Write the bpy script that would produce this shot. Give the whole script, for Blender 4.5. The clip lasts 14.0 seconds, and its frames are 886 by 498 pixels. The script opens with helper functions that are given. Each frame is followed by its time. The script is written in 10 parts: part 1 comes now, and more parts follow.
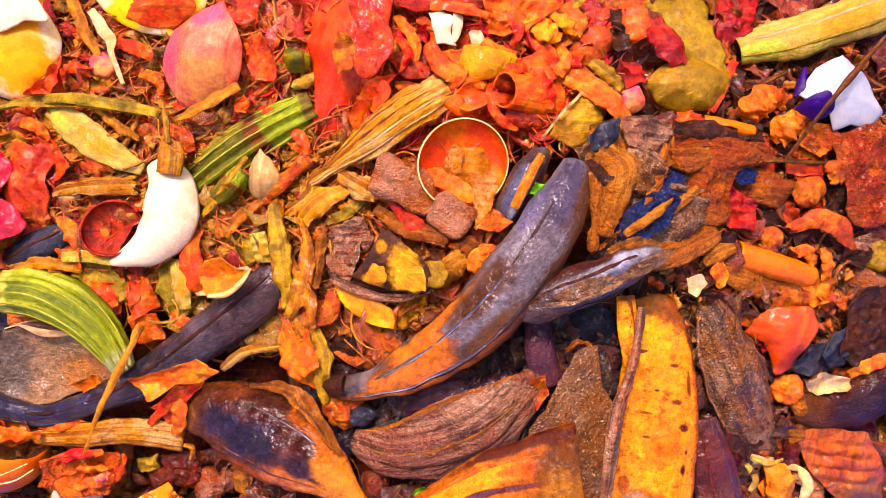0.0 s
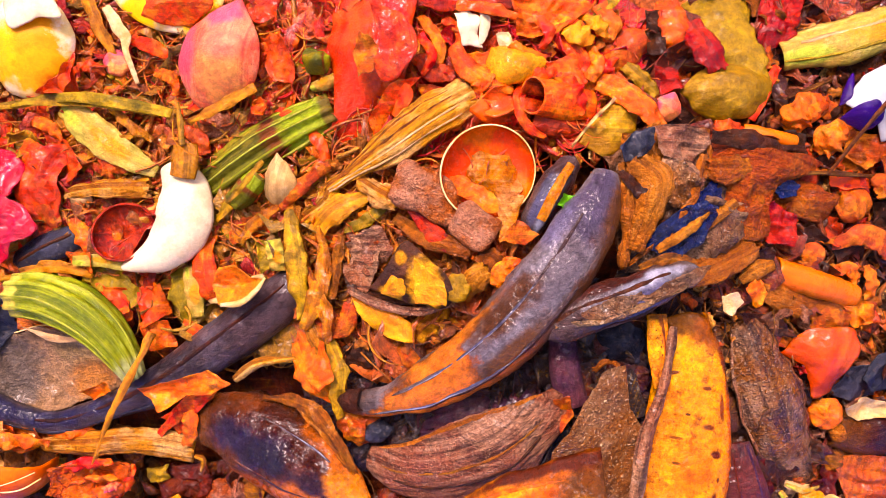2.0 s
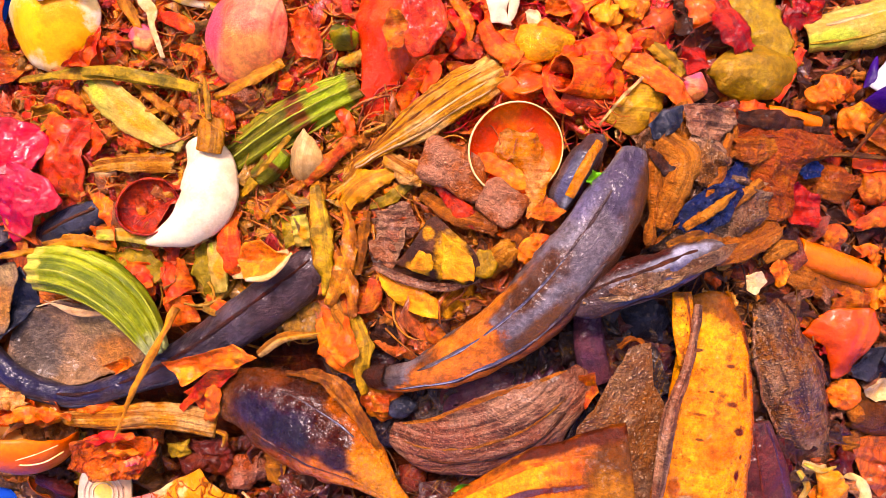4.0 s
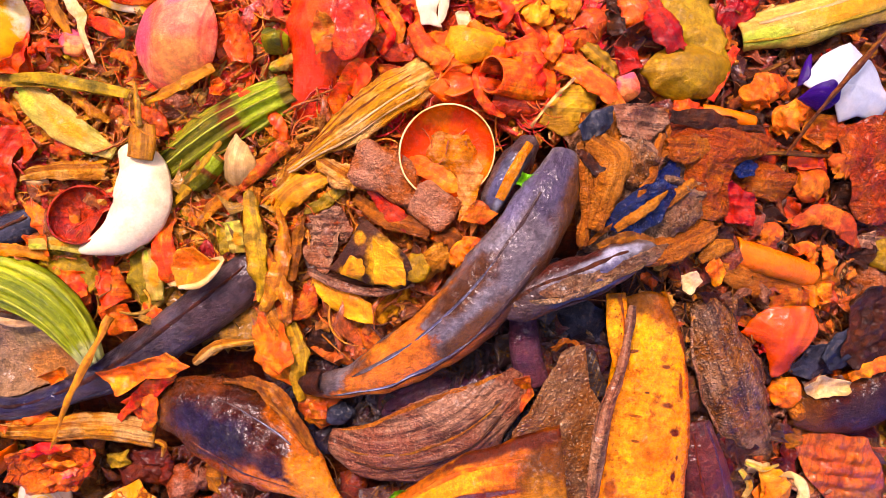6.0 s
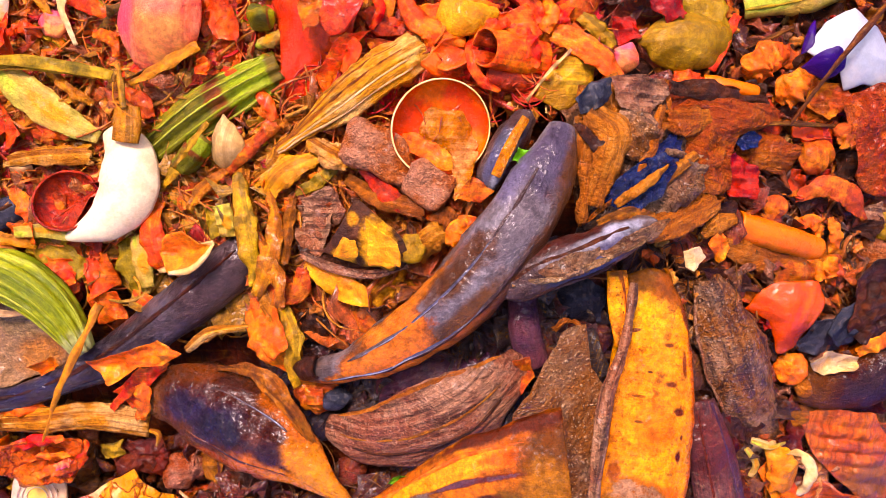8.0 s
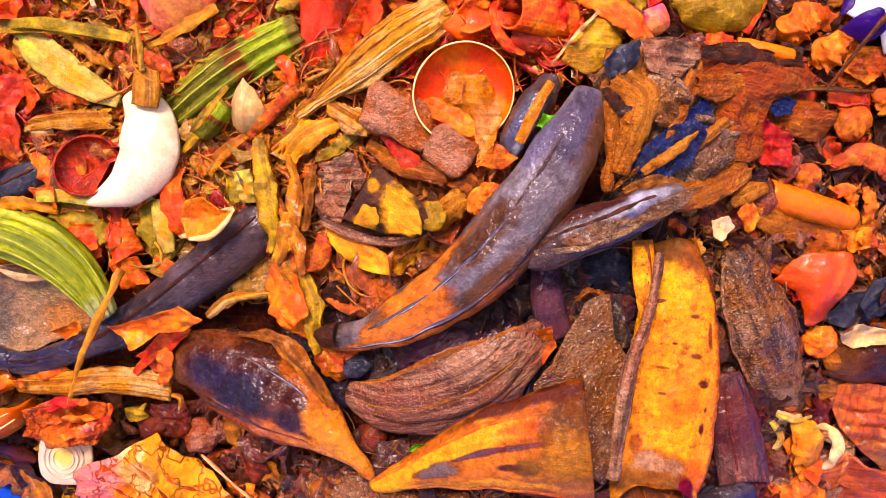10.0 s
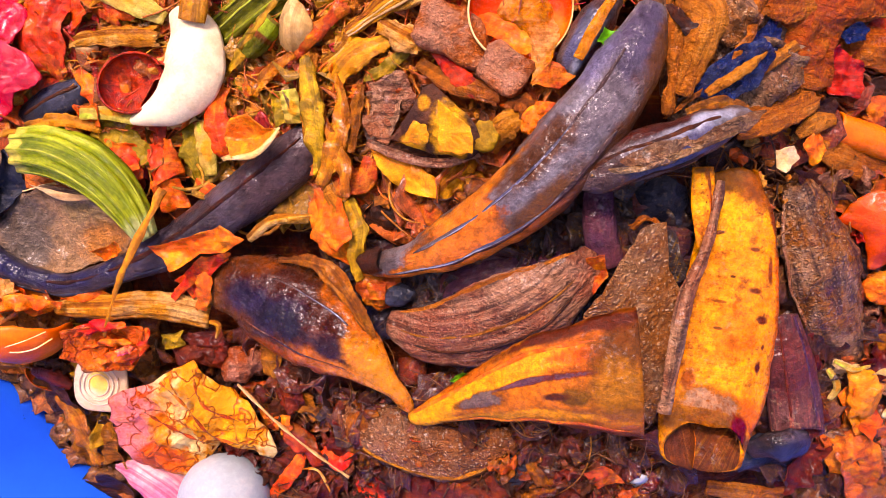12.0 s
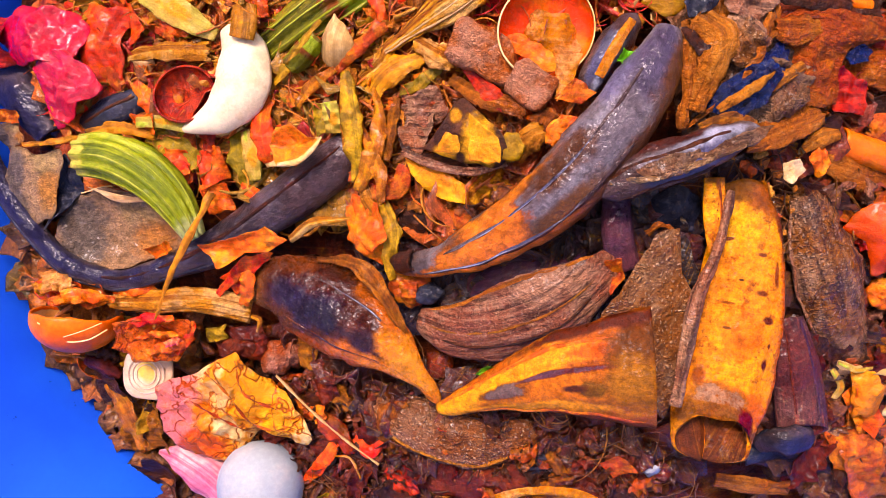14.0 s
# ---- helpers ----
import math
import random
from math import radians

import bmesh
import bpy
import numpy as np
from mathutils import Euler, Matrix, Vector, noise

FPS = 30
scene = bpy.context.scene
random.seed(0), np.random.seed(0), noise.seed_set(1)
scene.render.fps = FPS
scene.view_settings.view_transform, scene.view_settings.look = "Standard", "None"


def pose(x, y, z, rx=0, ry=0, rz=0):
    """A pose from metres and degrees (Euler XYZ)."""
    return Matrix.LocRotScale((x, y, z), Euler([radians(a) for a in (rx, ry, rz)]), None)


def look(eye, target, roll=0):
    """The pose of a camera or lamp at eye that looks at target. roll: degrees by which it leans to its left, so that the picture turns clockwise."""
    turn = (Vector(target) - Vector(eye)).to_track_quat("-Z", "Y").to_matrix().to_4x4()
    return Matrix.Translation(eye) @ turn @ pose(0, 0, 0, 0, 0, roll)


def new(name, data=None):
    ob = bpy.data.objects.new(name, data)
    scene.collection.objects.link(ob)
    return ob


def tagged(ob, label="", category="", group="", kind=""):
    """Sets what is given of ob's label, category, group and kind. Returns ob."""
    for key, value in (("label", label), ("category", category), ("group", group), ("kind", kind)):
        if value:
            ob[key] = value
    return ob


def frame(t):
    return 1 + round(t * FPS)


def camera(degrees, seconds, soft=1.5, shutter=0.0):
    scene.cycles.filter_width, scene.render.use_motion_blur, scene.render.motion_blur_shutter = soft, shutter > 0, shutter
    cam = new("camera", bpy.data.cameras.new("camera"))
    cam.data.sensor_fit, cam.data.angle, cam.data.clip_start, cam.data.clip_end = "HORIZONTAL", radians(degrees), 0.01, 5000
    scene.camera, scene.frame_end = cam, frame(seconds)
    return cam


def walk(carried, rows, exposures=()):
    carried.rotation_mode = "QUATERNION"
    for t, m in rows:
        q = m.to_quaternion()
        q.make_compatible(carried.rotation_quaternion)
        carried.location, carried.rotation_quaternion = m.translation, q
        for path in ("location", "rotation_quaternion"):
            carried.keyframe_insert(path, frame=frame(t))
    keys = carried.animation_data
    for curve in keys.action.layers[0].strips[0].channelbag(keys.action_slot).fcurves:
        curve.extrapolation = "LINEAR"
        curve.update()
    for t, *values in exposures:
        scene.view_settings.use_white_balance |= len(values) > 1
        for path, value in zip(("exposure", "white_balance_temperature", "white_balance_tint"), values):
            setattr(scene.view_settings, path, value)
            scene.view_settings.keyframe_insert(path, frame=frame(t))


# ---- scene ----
cam = camera(60, 14.0, soft=0.8)
SKY, SUN, SUN_WIDTH = 0.185, 2.1, 13
EXPOSURES = [(0.0, 0.76, 7250, 42), (11.0, 0.74, 7200, 42), (12.0, 0.72, 7120, 40), (12.5, 0.44, 6920, 37), (13.0, 0.24, 6920, 37), (13.5, 0.56, 6920, 37), (14.0, 0.64, 6920, 37)]
PATH = [
    (0, -0.00017, -0.00076, 0.55543, 1.127, -0.203, -0.040),
    (0.5, -0.00298, -0.00390, 0.55537, 1.152, 0.464, 0.773),
    (1, -0.00773, -0.00547, 0.55491, 1.346, 1.028, 1.500),
    (1.5, -0.00310, -0.00436, 0.55172, 1.415, 1.353, 1.474),
    (2, -0.00065, 0.00735, 0.54075, 0.619, 1.357, 0.978),
    (2.5, -0.00802, 0.00823, 0.54780, -0.473, 1.673, 0.908),
    (2.7, -0.01076, 0.00531, 0.53847, -0.611, 1.693, 1.020),
    (4.8, -0.01437, -0.00140, 0.54414, 0.726, 0.339, 1.638),
    (5, -0.00439, 0.00127, 0.54256, 0.644, 0.260, 1.462),
    (5.5, 0.00551, 0.00249, 0.54366, 0.549, -0.061, 1.015),
    (6, 0.00869, 0.00114, 0.53956, 0.282, 0.032, 0.733),
    (6.5, 0.01169, 0.00045, 0.53414, -0.219, 0.081, 0.447),
    (7, 0.01993, -0.00218, 0.53898, -0.486, 0.190, 0.112),
    (7.5, 0.01170, -0.00274, 0.53059, -0.798, 0.270, -0.225),
    (7.7, 0.01089, -0.00194, 0.53139, -0.784, 0.163, -0.342),
    (9.8, 0.00984, 0.00383, 0.52356, -3.833, -0.080, -0.259),
    (10, 0.01120, 0.00006, 0.52619, -3.454, 1.803, 0.020),
    (10.5, -0.00222, -0.00363, 0.52642, -3.110, 3.423, 1.955),
    (11, 0.00370, -0.01140, 0.52890, -3.433, 3.711, 1.376),
    (11.5, 0.00479, -0.01810, 0.53009, -3.489, 3.709, 1.337),
    (12, 0.00202, -0.02737, 0.51865, -3.977, 3.760, 1.693),
    (12.5, -0.00572, -0.03247, 0.52675, -3.863, 4.423, 3.066),
    (13, -0.00584, -0.03137, 0.53545, -3.479, 5.267, 3.568),
    (13.5, -0.00541, -0.02942, 0.53711, -3.391, 5.373, 3.177),
    (14, -0.00127, -0.02902, 0.54283, -3.237, 5.037, 2.401),
]
walk(cam, [(t, pose(x, y, z, rx, ry, rz)) for t, x, y, z, rx, ry, rz in PATH], EXPOSURES)

# ---- light ----
world = bpy.data.worlds.new("sky")
scene.world = world
world.use_nodes = True
wn = world.node_tree
sky = wn.nodes.new("ShaderNodeTexSky")
sky.sky_type, sky.sun_disc = "NISHITA", False
sky.dust_density, sky.ozone_density = 5.0, 1.0
sky.sun_elevation, sky.sun_rotation = radians(54), radians(340)
wn.nodes["Background"].inputs["Strength"].default_value = SKY
wn.links.new(sky.outputs[0], wn.nodes["Background"].inputs["Color"])
sun = new("sun", bpy.data.lights.new("sun", "SUN"))
sun.data.energy, sun.data.angle, sun.data.color = SUN, radians(SUN_WIDTH), (1.0, 0.95, 0.88)
sun.matrix_world = look((0, 0, 3), (0.35, -0.95, 1.4))


# ---- materials ----
def rgb(h, k=1.0):
    """A linear colour from a hex triple."""
    c = [int(h[i:i + 2], 16) / 255 for i in (0, 2, 4)]
    return tuple(k * (v / 12.92 if v < 0.04045 else ((v + 0.055) / 1.055) ** 2.4) for v in c) + (1.0,)


class Nodes:
    """A short hand for building a node tree."""

    def __init__(self, name):
        self.mat = bpy.data.materials.new(name)
        self.mat.use_nodes = True
        self.tree = self.mat.node_tree
        self.bsdf = self.tree.nodes["Principled BSDF"]

    def add(self, kind, **values):
        n = self.tree.nodes.new("ShaderNode" + kind)
        for key, value in values.items():
            self.put(n.inputs[key.replace("_", " ")], value)
        return n

    def put(self, socket, value):
        if isinstance(value, bpy.types.NodeSocket):
            self.tree.links.new(value, socket)
        else:
            socket.default_value = value

    def math(self, op, a, b=0.0, c=0.0):
        n = self.tree.nodes.new("ShaderNodeMath")
        n.operation = op
        for s, v in zip(n.inputs, (a, b, c)):
            self.put(s, v)
        return n.outputs[0]

    def vec(self, op, a, b):
        n = self.tree.nodes.new("ShaderNodeVectorMath")
        n.operation = op
        self.put(n.inputs[0], a), self.put(n.inputs[1], b)
        return n.outputs["Value"] if op in ("LENGTH", "DISTANCE") else n.outputs[0]

    def mix(self, f, a, b, blend="MIX"):
        n = self.tree.nodes.new("ShaderNodeMix")
        n.data_type, n.blend_type = "RGBA", blend
        self.put(n.inputs[0], f), self.put(n.inputs[6], a), self.put(n.inputs[7], b)
        return n.outputs[2]

    def noise(self, v, scale, detail=3.0, rough=0.6):
        return self.add("TexNoise", Vector=v, Scale=scale, Detail=detail, Roughness=rough).outputs["Fac"]

    def step(self, x, lo, hi):
        n = self.tree.nodes.new("ShaderNodeMapRange")
        n.interpolation_type = "SMOOTHSTEP"
        for s, v in zip(n.inputs, (x, lo, hi, 0.0, 1.0)):
            self.put(s, v)
        return n.outputs[0]

    def uv(self, name):
        n = self.tree.nodes.new("ShaderNodeUVMap")
        n.uv_map = name
        return n.outputs[0]

    def ramp(self, f, colours):
        n = self.tree.nodes.new("ShaderNodeValToRGB")
        e = n.color_ramp.elements
        while len(e) < len(colours):
            e.new(0.5)
        for i, c in enumerate(colours):
            e[i].position, e[i].color = i / (len(colours) - 1), c
        self.put(n.inputs[0], f)
        return n.outputs[0]


def organic(name, base, alt, dark, cover=0.5, patch=45, fibre=0.5, along=25, across=420, specks=0.35, rough=0.45,
            bump=0.5, grain=0.0, veins="", light="f6d8a0", patches=(), vary=0.06, sheen=0.22, soft=0.0, pale=0.1, wrinkle=0.12, rich=1.25, hue=0.496, wet=0.15, pits=0.0, blotch=0.5, gloss=300, grains=0.0):
    """Skin, peel or leaf: two colours in patches, fibres along the piece, dark specks, stains and fine relief."""
    n = Nodes(name)
    place = n.add("TexCoord").outputs["Object"]
    own = n.add("ObjectInfo").outputs["Random"]
    shift = n.vec("ADD", place, n.add("CombineXYZ", X=n.math("MULTIPLY", own, 3.1), Y=n.math("MULTIPLY", own, 7.7)).outputs[0])
    uv, norm = n.uv("Length"), n.uv("Share")
    big = n.noise(shift, patch, 4, 0.65)
    c = n.mix(n.step(big, 0.62 - 0.35 * cover, 0.78 - 0.35 * cover), rgb(base), rgb(alt))
    lines = n.noise(n.vec("MULTIPLY", uv, (along, across, 1)), 1.0, 4, 0.65)
    stain = n.add("TexNoise", Vector=shift, Scale=85.0, Detail=5.0, Roughness=0.68, Distortion=0.6).outputs
    tone = n.add("SeparateColor", Color=stain["Color"]).outputs
    c = n.mix(n.math("MULTIPLY", n.step(tone[0], 0.5, 0.66), blotch), c, n.mix(0.7, c, rgb(dark)))
    c = n.mix(n.math("MULTIPLY", n.step(tone[1], 0.52, 0.7), blotch * 0.8), c, n.mix(0.5, c, rgb(light)))
    c = n.mix(n.math("MULTIPLY", n.step(lines, 0.46, 0.64), fibre), c, n.mix(0.75, c, rgb(dark)))
    c = n.mix(n.math("MULTIPLY", n.step(lines, 0.48, 0.33), fibre * 0.6), c, n.mix(0.45, c, rgb(light)))
    fine = n.noise(shift, 480, 5, 0.72)
    mid = n.noise(shift, 150, 5, 0.7)
    grit = n.noise(n.vec("MULTIPLY", uv, (along * 22, across * 2.2, 1)), 1.0, 3, 0.7)
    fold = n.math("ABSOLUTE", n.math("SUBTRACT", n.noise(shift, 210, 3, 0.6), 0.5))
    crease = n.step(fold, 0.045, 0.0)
    c = n.mix(n.math("MULTIPLY", n.step(mid, 0.53, 0.68), specks), c, rgb(dark))
    c = n.mix(n.math("MULTIPLY", n.step(fine, 0.56, 0.66), specks * 0.9), c, rgb(dark))
    c = n.mix(n.math("MULTIPLY", n.step(fine, 0.42, 0.3), pale), c, n.mix(0.55, c, rgb("ffe6c0")))
    c = n.mix(n.math("MULTIPLY", n.step(grit, 0.56, 0.72), 0.35 * fibre + 0.3 * specks), c, n.mix(0.5, c, rgb(dark)))
    # crease shade painted into the colour along the folds
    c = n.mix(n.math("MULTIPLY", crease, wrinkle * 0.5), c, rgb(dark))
    if pits:
        hole = n.step(n.noise(shift, 330, 3, 0.6), 0.5, 0.62)
        c = n.mix(n.math("MULTIPLY", hole, pits), c, rgb(dark))
        c = n.mix(n.math("MULTIPLY", n.step(n.noise(shift, 420, 3, 0.7), 0.56, 0.68), pits * 0.7), c, n.mix(0.6, c, rgb("f8d8a8")))
    if grains:
        v = n.tree.nodes.new("ShaderNodeTexVoronoi")
        n.put(v.inputs["Vector"], n.vec("MULTIPLY", n.vec("ADD", shift, n.vec("MULTIPLY", n.add("TexNoise", Vector=shift, Scale=260.0).outputs["Color"], (0.004, 0.004, 0.004))), (1, 1, 1)))
        v.inputs["Scale"].default_value = 620
        bead = n.step(v.outputs["Distance"], 0.5, 0.12)
        some = n.step(n.add("SeparateColor", Color=v.outputs["Color"]).outputs[0], 0.35, 0.75)
        c = n.mix(n.math("MULTIPLY", n.math("SUBTRACT", 1.0, bead), 0.3 * grains), c, rgb(dark))
        c = n.mix(n.math("MULTIPLY", n.math("MULTIPLY", bead, some), 0.9 * grains), c, n.mix(0.7, c, rgb(light)))
    warp = n.math("MULTIPLY", n.math("SUBTRACT", n.noise(shift, 95, 5, 0.7), 0.5), 1.8)
    for s, k, rs, rk, colour in patches:
        d = n.vec("LENGTH", n.vec("DIVIDE", n.vec("SUBTRACT", norm, (s, k, 0)), (rs, rk, 1)), (0, 0, 0))
        m = n.step(n.math("ADD", d, warp), 1.3, 0.6)
        tint = n.mix(n.step(mid, 0.45, 0.65), rgb(colour), n.mix(0.35, rgb(colour), rgb(dark)))
        tint = n.mix(n.math("MULTIPLY", n.step(fine, 0.55, 0.66), 0.6 * specks), tint, rgb(dark))
        c = n.mix(m, c, tint)
    height = n.math("ADD", n.math("MULTIPLY", lines, fibre), n.math("ADD", n.math("MULTIPLY", fine, 0.8 + grain), n.math("MULTIPLY", mid, 0.9)))
    height = n.math("ADD", height, n.math("MULTIPLY", grit, 0.35))
    height = n.math("SUBTRACT", height, n.math("MULTIPLY", crease, wrinkle * 0.5))
    if pits:
        height = n.math("SUBTRACT", height, n.math("MULTIPLY", hole, pits * 1.2))
    if grains:
        height = n.math("ADD", height, n.math("MULTIPLY", bead, 1.1 * grains))
    if veins:
        v = n.tree.nodes.new("ShaderNodeTexVoronoi")
        v.feature = "DISTANCE_TO_EDGE"
        n.put(v.inputs["Vector"], n.vec("ADD", shift, n.vec("MULTIPLY", n.add("TexNoise", Vector=shift, Scale=90.0).outputs["Color"], (0.02, 0.02, 0.02))))
        v.inputs["Scale"].default_value = 70
        crack = n.step(v.outputs["Distance"], 0.06, 0.0)
        c = n.mix(n.math("MULTIPLY", crack, n.math("MULTIPLY", n.step(big, 0.3, 0.5), 0.9)), c, rgb(veins))
        height = n.math("SUBTRACT", height, n.math("MULTIPLY", crack, 0.4))
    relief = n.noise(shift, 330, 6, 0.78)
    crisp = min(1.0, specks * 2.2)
    # relief shading put into the colour: hollows darker, bumps lighter
    relief_shade = n.math("ADD", 1.0 - 0.34 * crisp, n.math("MULTIPLY", n.step(relief, 0.4, 0.62), 0.6 * crisp))
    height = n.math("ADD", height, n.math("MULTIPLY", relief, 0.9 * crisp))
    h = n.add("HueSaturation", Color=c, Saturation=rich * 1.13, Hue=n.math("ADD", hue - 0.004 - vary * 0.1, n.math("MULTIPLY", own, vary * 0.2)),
              Value=n.math("MULTIPLY", relief_shade, n.math("ADD", 1 - vary, n.math("MULTIPLY", own, 2 * vary))))
    b = n.add("Bump", Strength=min(1.0, bump * 1.1), Distance=0.0026, Height=height)
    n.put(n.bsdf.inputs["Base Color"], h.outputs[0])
    n.put(n.bsdf.inputs["Normal"], b.outputs[0])
    n.put(n.bsdf.inputs["Roughness"], n.math("ADD", rough - 0.2, n.math("MULTIPLY", fine, 0.3)))
    n.put(n.bsdf.inputs["Specular IOR Level"], sheen)
    n.put(n.bsdf.inputs["Coat Weight"], n.math("MULTIPLY", n.step(mid, 0.6, 0.46), wet * 0.8))
    n.put(n.bsdf.inputs["Coat Roughness"], 0.22)
    film = n.math("ADD", n.noise(shift, gloss, 1.0, 0.4), n.math("ADD", n.math("MULTIPLY", n.noise(shift, gloss * 0.35, 0.0), 1.6), n.math("MULTIPLY", lines, 0.2 * fibre)))
    n.put(n.bsdf.inputs["Coat Normal"], n.add("Bump", Strength=1.0, Distance=0.4 / gloss, Height=film).outputs[0])
    if soft:
        n.put(n.bsdf.inputs["Subsurface Weight"], soft)
        n.put(n.bsdf.inputs["Subsurface Radius"], (0.005, 0.002, 0.001))
    return n.mat


def scraps(name, colours, rough=0.5):
    """Small scraps: each island takes its own colour from the list."""
    n = Nodes(name)
    place = n.add("TexCoord").outputs["Object"]
    each = n.add("NewGeometry").outputs["Random Per Island"]
    c = n.ramp(each, [rgb(h) for h in colours])
    mid, fine = n.noise(place, 190, 4, 0.7), n.noise(place, 700, 4, 0.7)
    lines = n.noise(n.vec("MULTIPLY", n.uv("Length"), (60, 700, 1)), 1.0, 3, 0.6)
    c = n.mix(n.math("MULTIPLY", n.step(lines, 0.48, 0.64), 0.55), c, n.mix(0.6, c, rgb("2a1008")))
    c = n.mix(n.math("MULTIPLY", n.step(lines, 0.46, 0.32), 0.4), c, n.mix(0.4, c, rgb("ffd890")))
    c = n.mix(n.math("MULTIPLY", n.step(mid, 0.45, 0.7), 0.6), c, n.mix(0.65, c, rgb("2a140c")))
    c = n.mix(n.math("MULTIPLY", n.step(fine, 0.45, 0.3), 0.45), c, n.mix(0.5, c, rgb("f0c890")))
    b = n.add("Bump", Strength=1.0, Distance=0.0024, Height=n.math("ADD", mid, n.math("MULTIPLY", fine, 0.7)))
    # light and dark of a fine relief put into the scraps' colour
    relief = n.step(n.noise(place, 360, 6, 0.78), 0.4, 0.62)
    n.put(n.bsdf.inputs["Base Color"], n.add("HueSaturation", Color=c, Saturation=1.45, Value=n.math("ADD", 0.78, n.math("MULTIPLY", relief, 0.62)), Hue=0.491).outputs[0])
    n.put(n.bsdf.inputs["Coat Weight"], n.math("MULTIPLY", n.step(mid, 0.62, 0.46), 0.45))
    n.put(n.bsdf.inputs["Coat Roughness"], 0.24)
    n.put(n.bsdf.inputs["Coat Normal"], n.add("Bump", Strength=1.0, Distance=0.0016, Height=n.noise(place, 340, 1.0, 0.4)).outputs[0])
    n.put(n.bsdf.inputs["Normal"], b.outputs[0])
    n.put(n.bsdf.inputs["Roughness"], n.math("ADD", rough - 0.2, n.math("MULTIPLY", fine, 0.3)))
    return n.mat


def plastic():
    n = Nodes("blue_plastic")
    place = n.add("TexCoord").outputs["Object"]
    big, fine = n.noise(place, 9, 3), n.noise(place, 160, 4, 0.7)
    c = n.mix(n.step(big, 0.35, 0.7), rgb("0056e6"), rgb("0066ec"))
    c = n.mix(n.math("MULTIPLY", n.step(fine, 0.68, 0.75), 0.7), c, rgb("06246e"))
    n.put(n.bsdf.inputs["Base Color"], c)
    n.put(n.bsdf.inputs["Roughness"], n.math("ADD", 0.32, n.math("MULTIPLY", big, 0.15)))
    n.put(n.bsdf.inputs["Specular IOR Level"], 0.18)
    b = n.add("Bump", Strength=0.08, Distance=0.001, Height=fine)
    n.put(n.bsdf.inputs["Normal"], b.outputs[0])
    return n.mat


def paving():
    n = Nodes("grey_concrete")
    place = n.add("TexCoord").outputs["Object"]
    big, fine = n.noise(place, 3, 4), n.noise(place, 120, 5, 0.7)
    c = n.mix(big, rgb("7c7870"), rgb("98938a"))
    c = n.mix(n.math("MULTIPLY", n.step(fine, 0.5, 0.7), 0.5), c, rgb("5a564e"))
    n.put(n.bsdf.inputs["Base Color"], c)
    n.put(n.bsdf.inputs["Roughness"], 0.85)
    n.put(n.bsdf.inputs["Normal"], n.add("Bump", Strength=0.4, Distance=0.002, Height=fine).outputs[0])
    return n.mat


# ---- shapes ----
MM = 0.001
up = Vector((0, 0, 1))


def link(name, verts, faces, uvs, norms, material, parent=None, label="", category="", kind="", flat=False):
    """One mesh object from vertices (metres), faces and two coordinate layers."""
    me = bpy.data.meshes.new(name)
    me.from_pydata([tuple(v) for v in verts], [], faces)
    idx = np.empty(len(me.loops), dtype=np.int32)
    me.loops.foreach_get("vertex_index", idx)
    for layer, data in (("Length", uvs), ("Share", norms)):
        me.uv_layers.new(name=layer).data.foreach_set("uv", np.asarray(data, dtype=np.float32)[idx].ravel())
    if not flat:
        me.polygons.foreach_set("use_smooth", [True] * len(me.polygons))
    me.materials.append(material)
    me.validate()
    me.update()
    ob = new(name, me)
    if parent:
        ob.parent = parent
    return tagged(ob, label, category, kind=kind)


def curve(points, count):
    """A smooth line through the points (rows of numbers), evenly sampled by arc length of its first three columns."""
    p = np.array(points, dtype=float)
    if len(p) == 2:
        p = np.array([p[0], (p[0] + p[1]) / 2, p[1]])
    q = np.vstack([2 * p[0] - p[1], p, 2 * p[-1] - p[-2]])
    rows = []
    for i in range(1, len(q) - 2):
        for t in np.linspace(0, 1, 16, endpoint=False):
            a, b, c, d = q[i - 1:i + 3]
            rows.append(0.5 * (2 * b + (c - a) * t + (2 * a - 5 * b + 4 * c - d) * t * t + (3 * b - a - 3 * c + d) * t ** 3))
    rows = np.array(rows + [p[-1]])
    l = np.r_[0, np.cumsum(np.linalg.norm(np.diff(rows[:, :3], axis=0), axis=1))]
    s = np.linspace(0, l[-1], count)
    return np.stack([np.interp(s, l, rows[:, k]) for k in range(p.shape[1])], axis=1), s


seeds = iter(range(1, 100000))


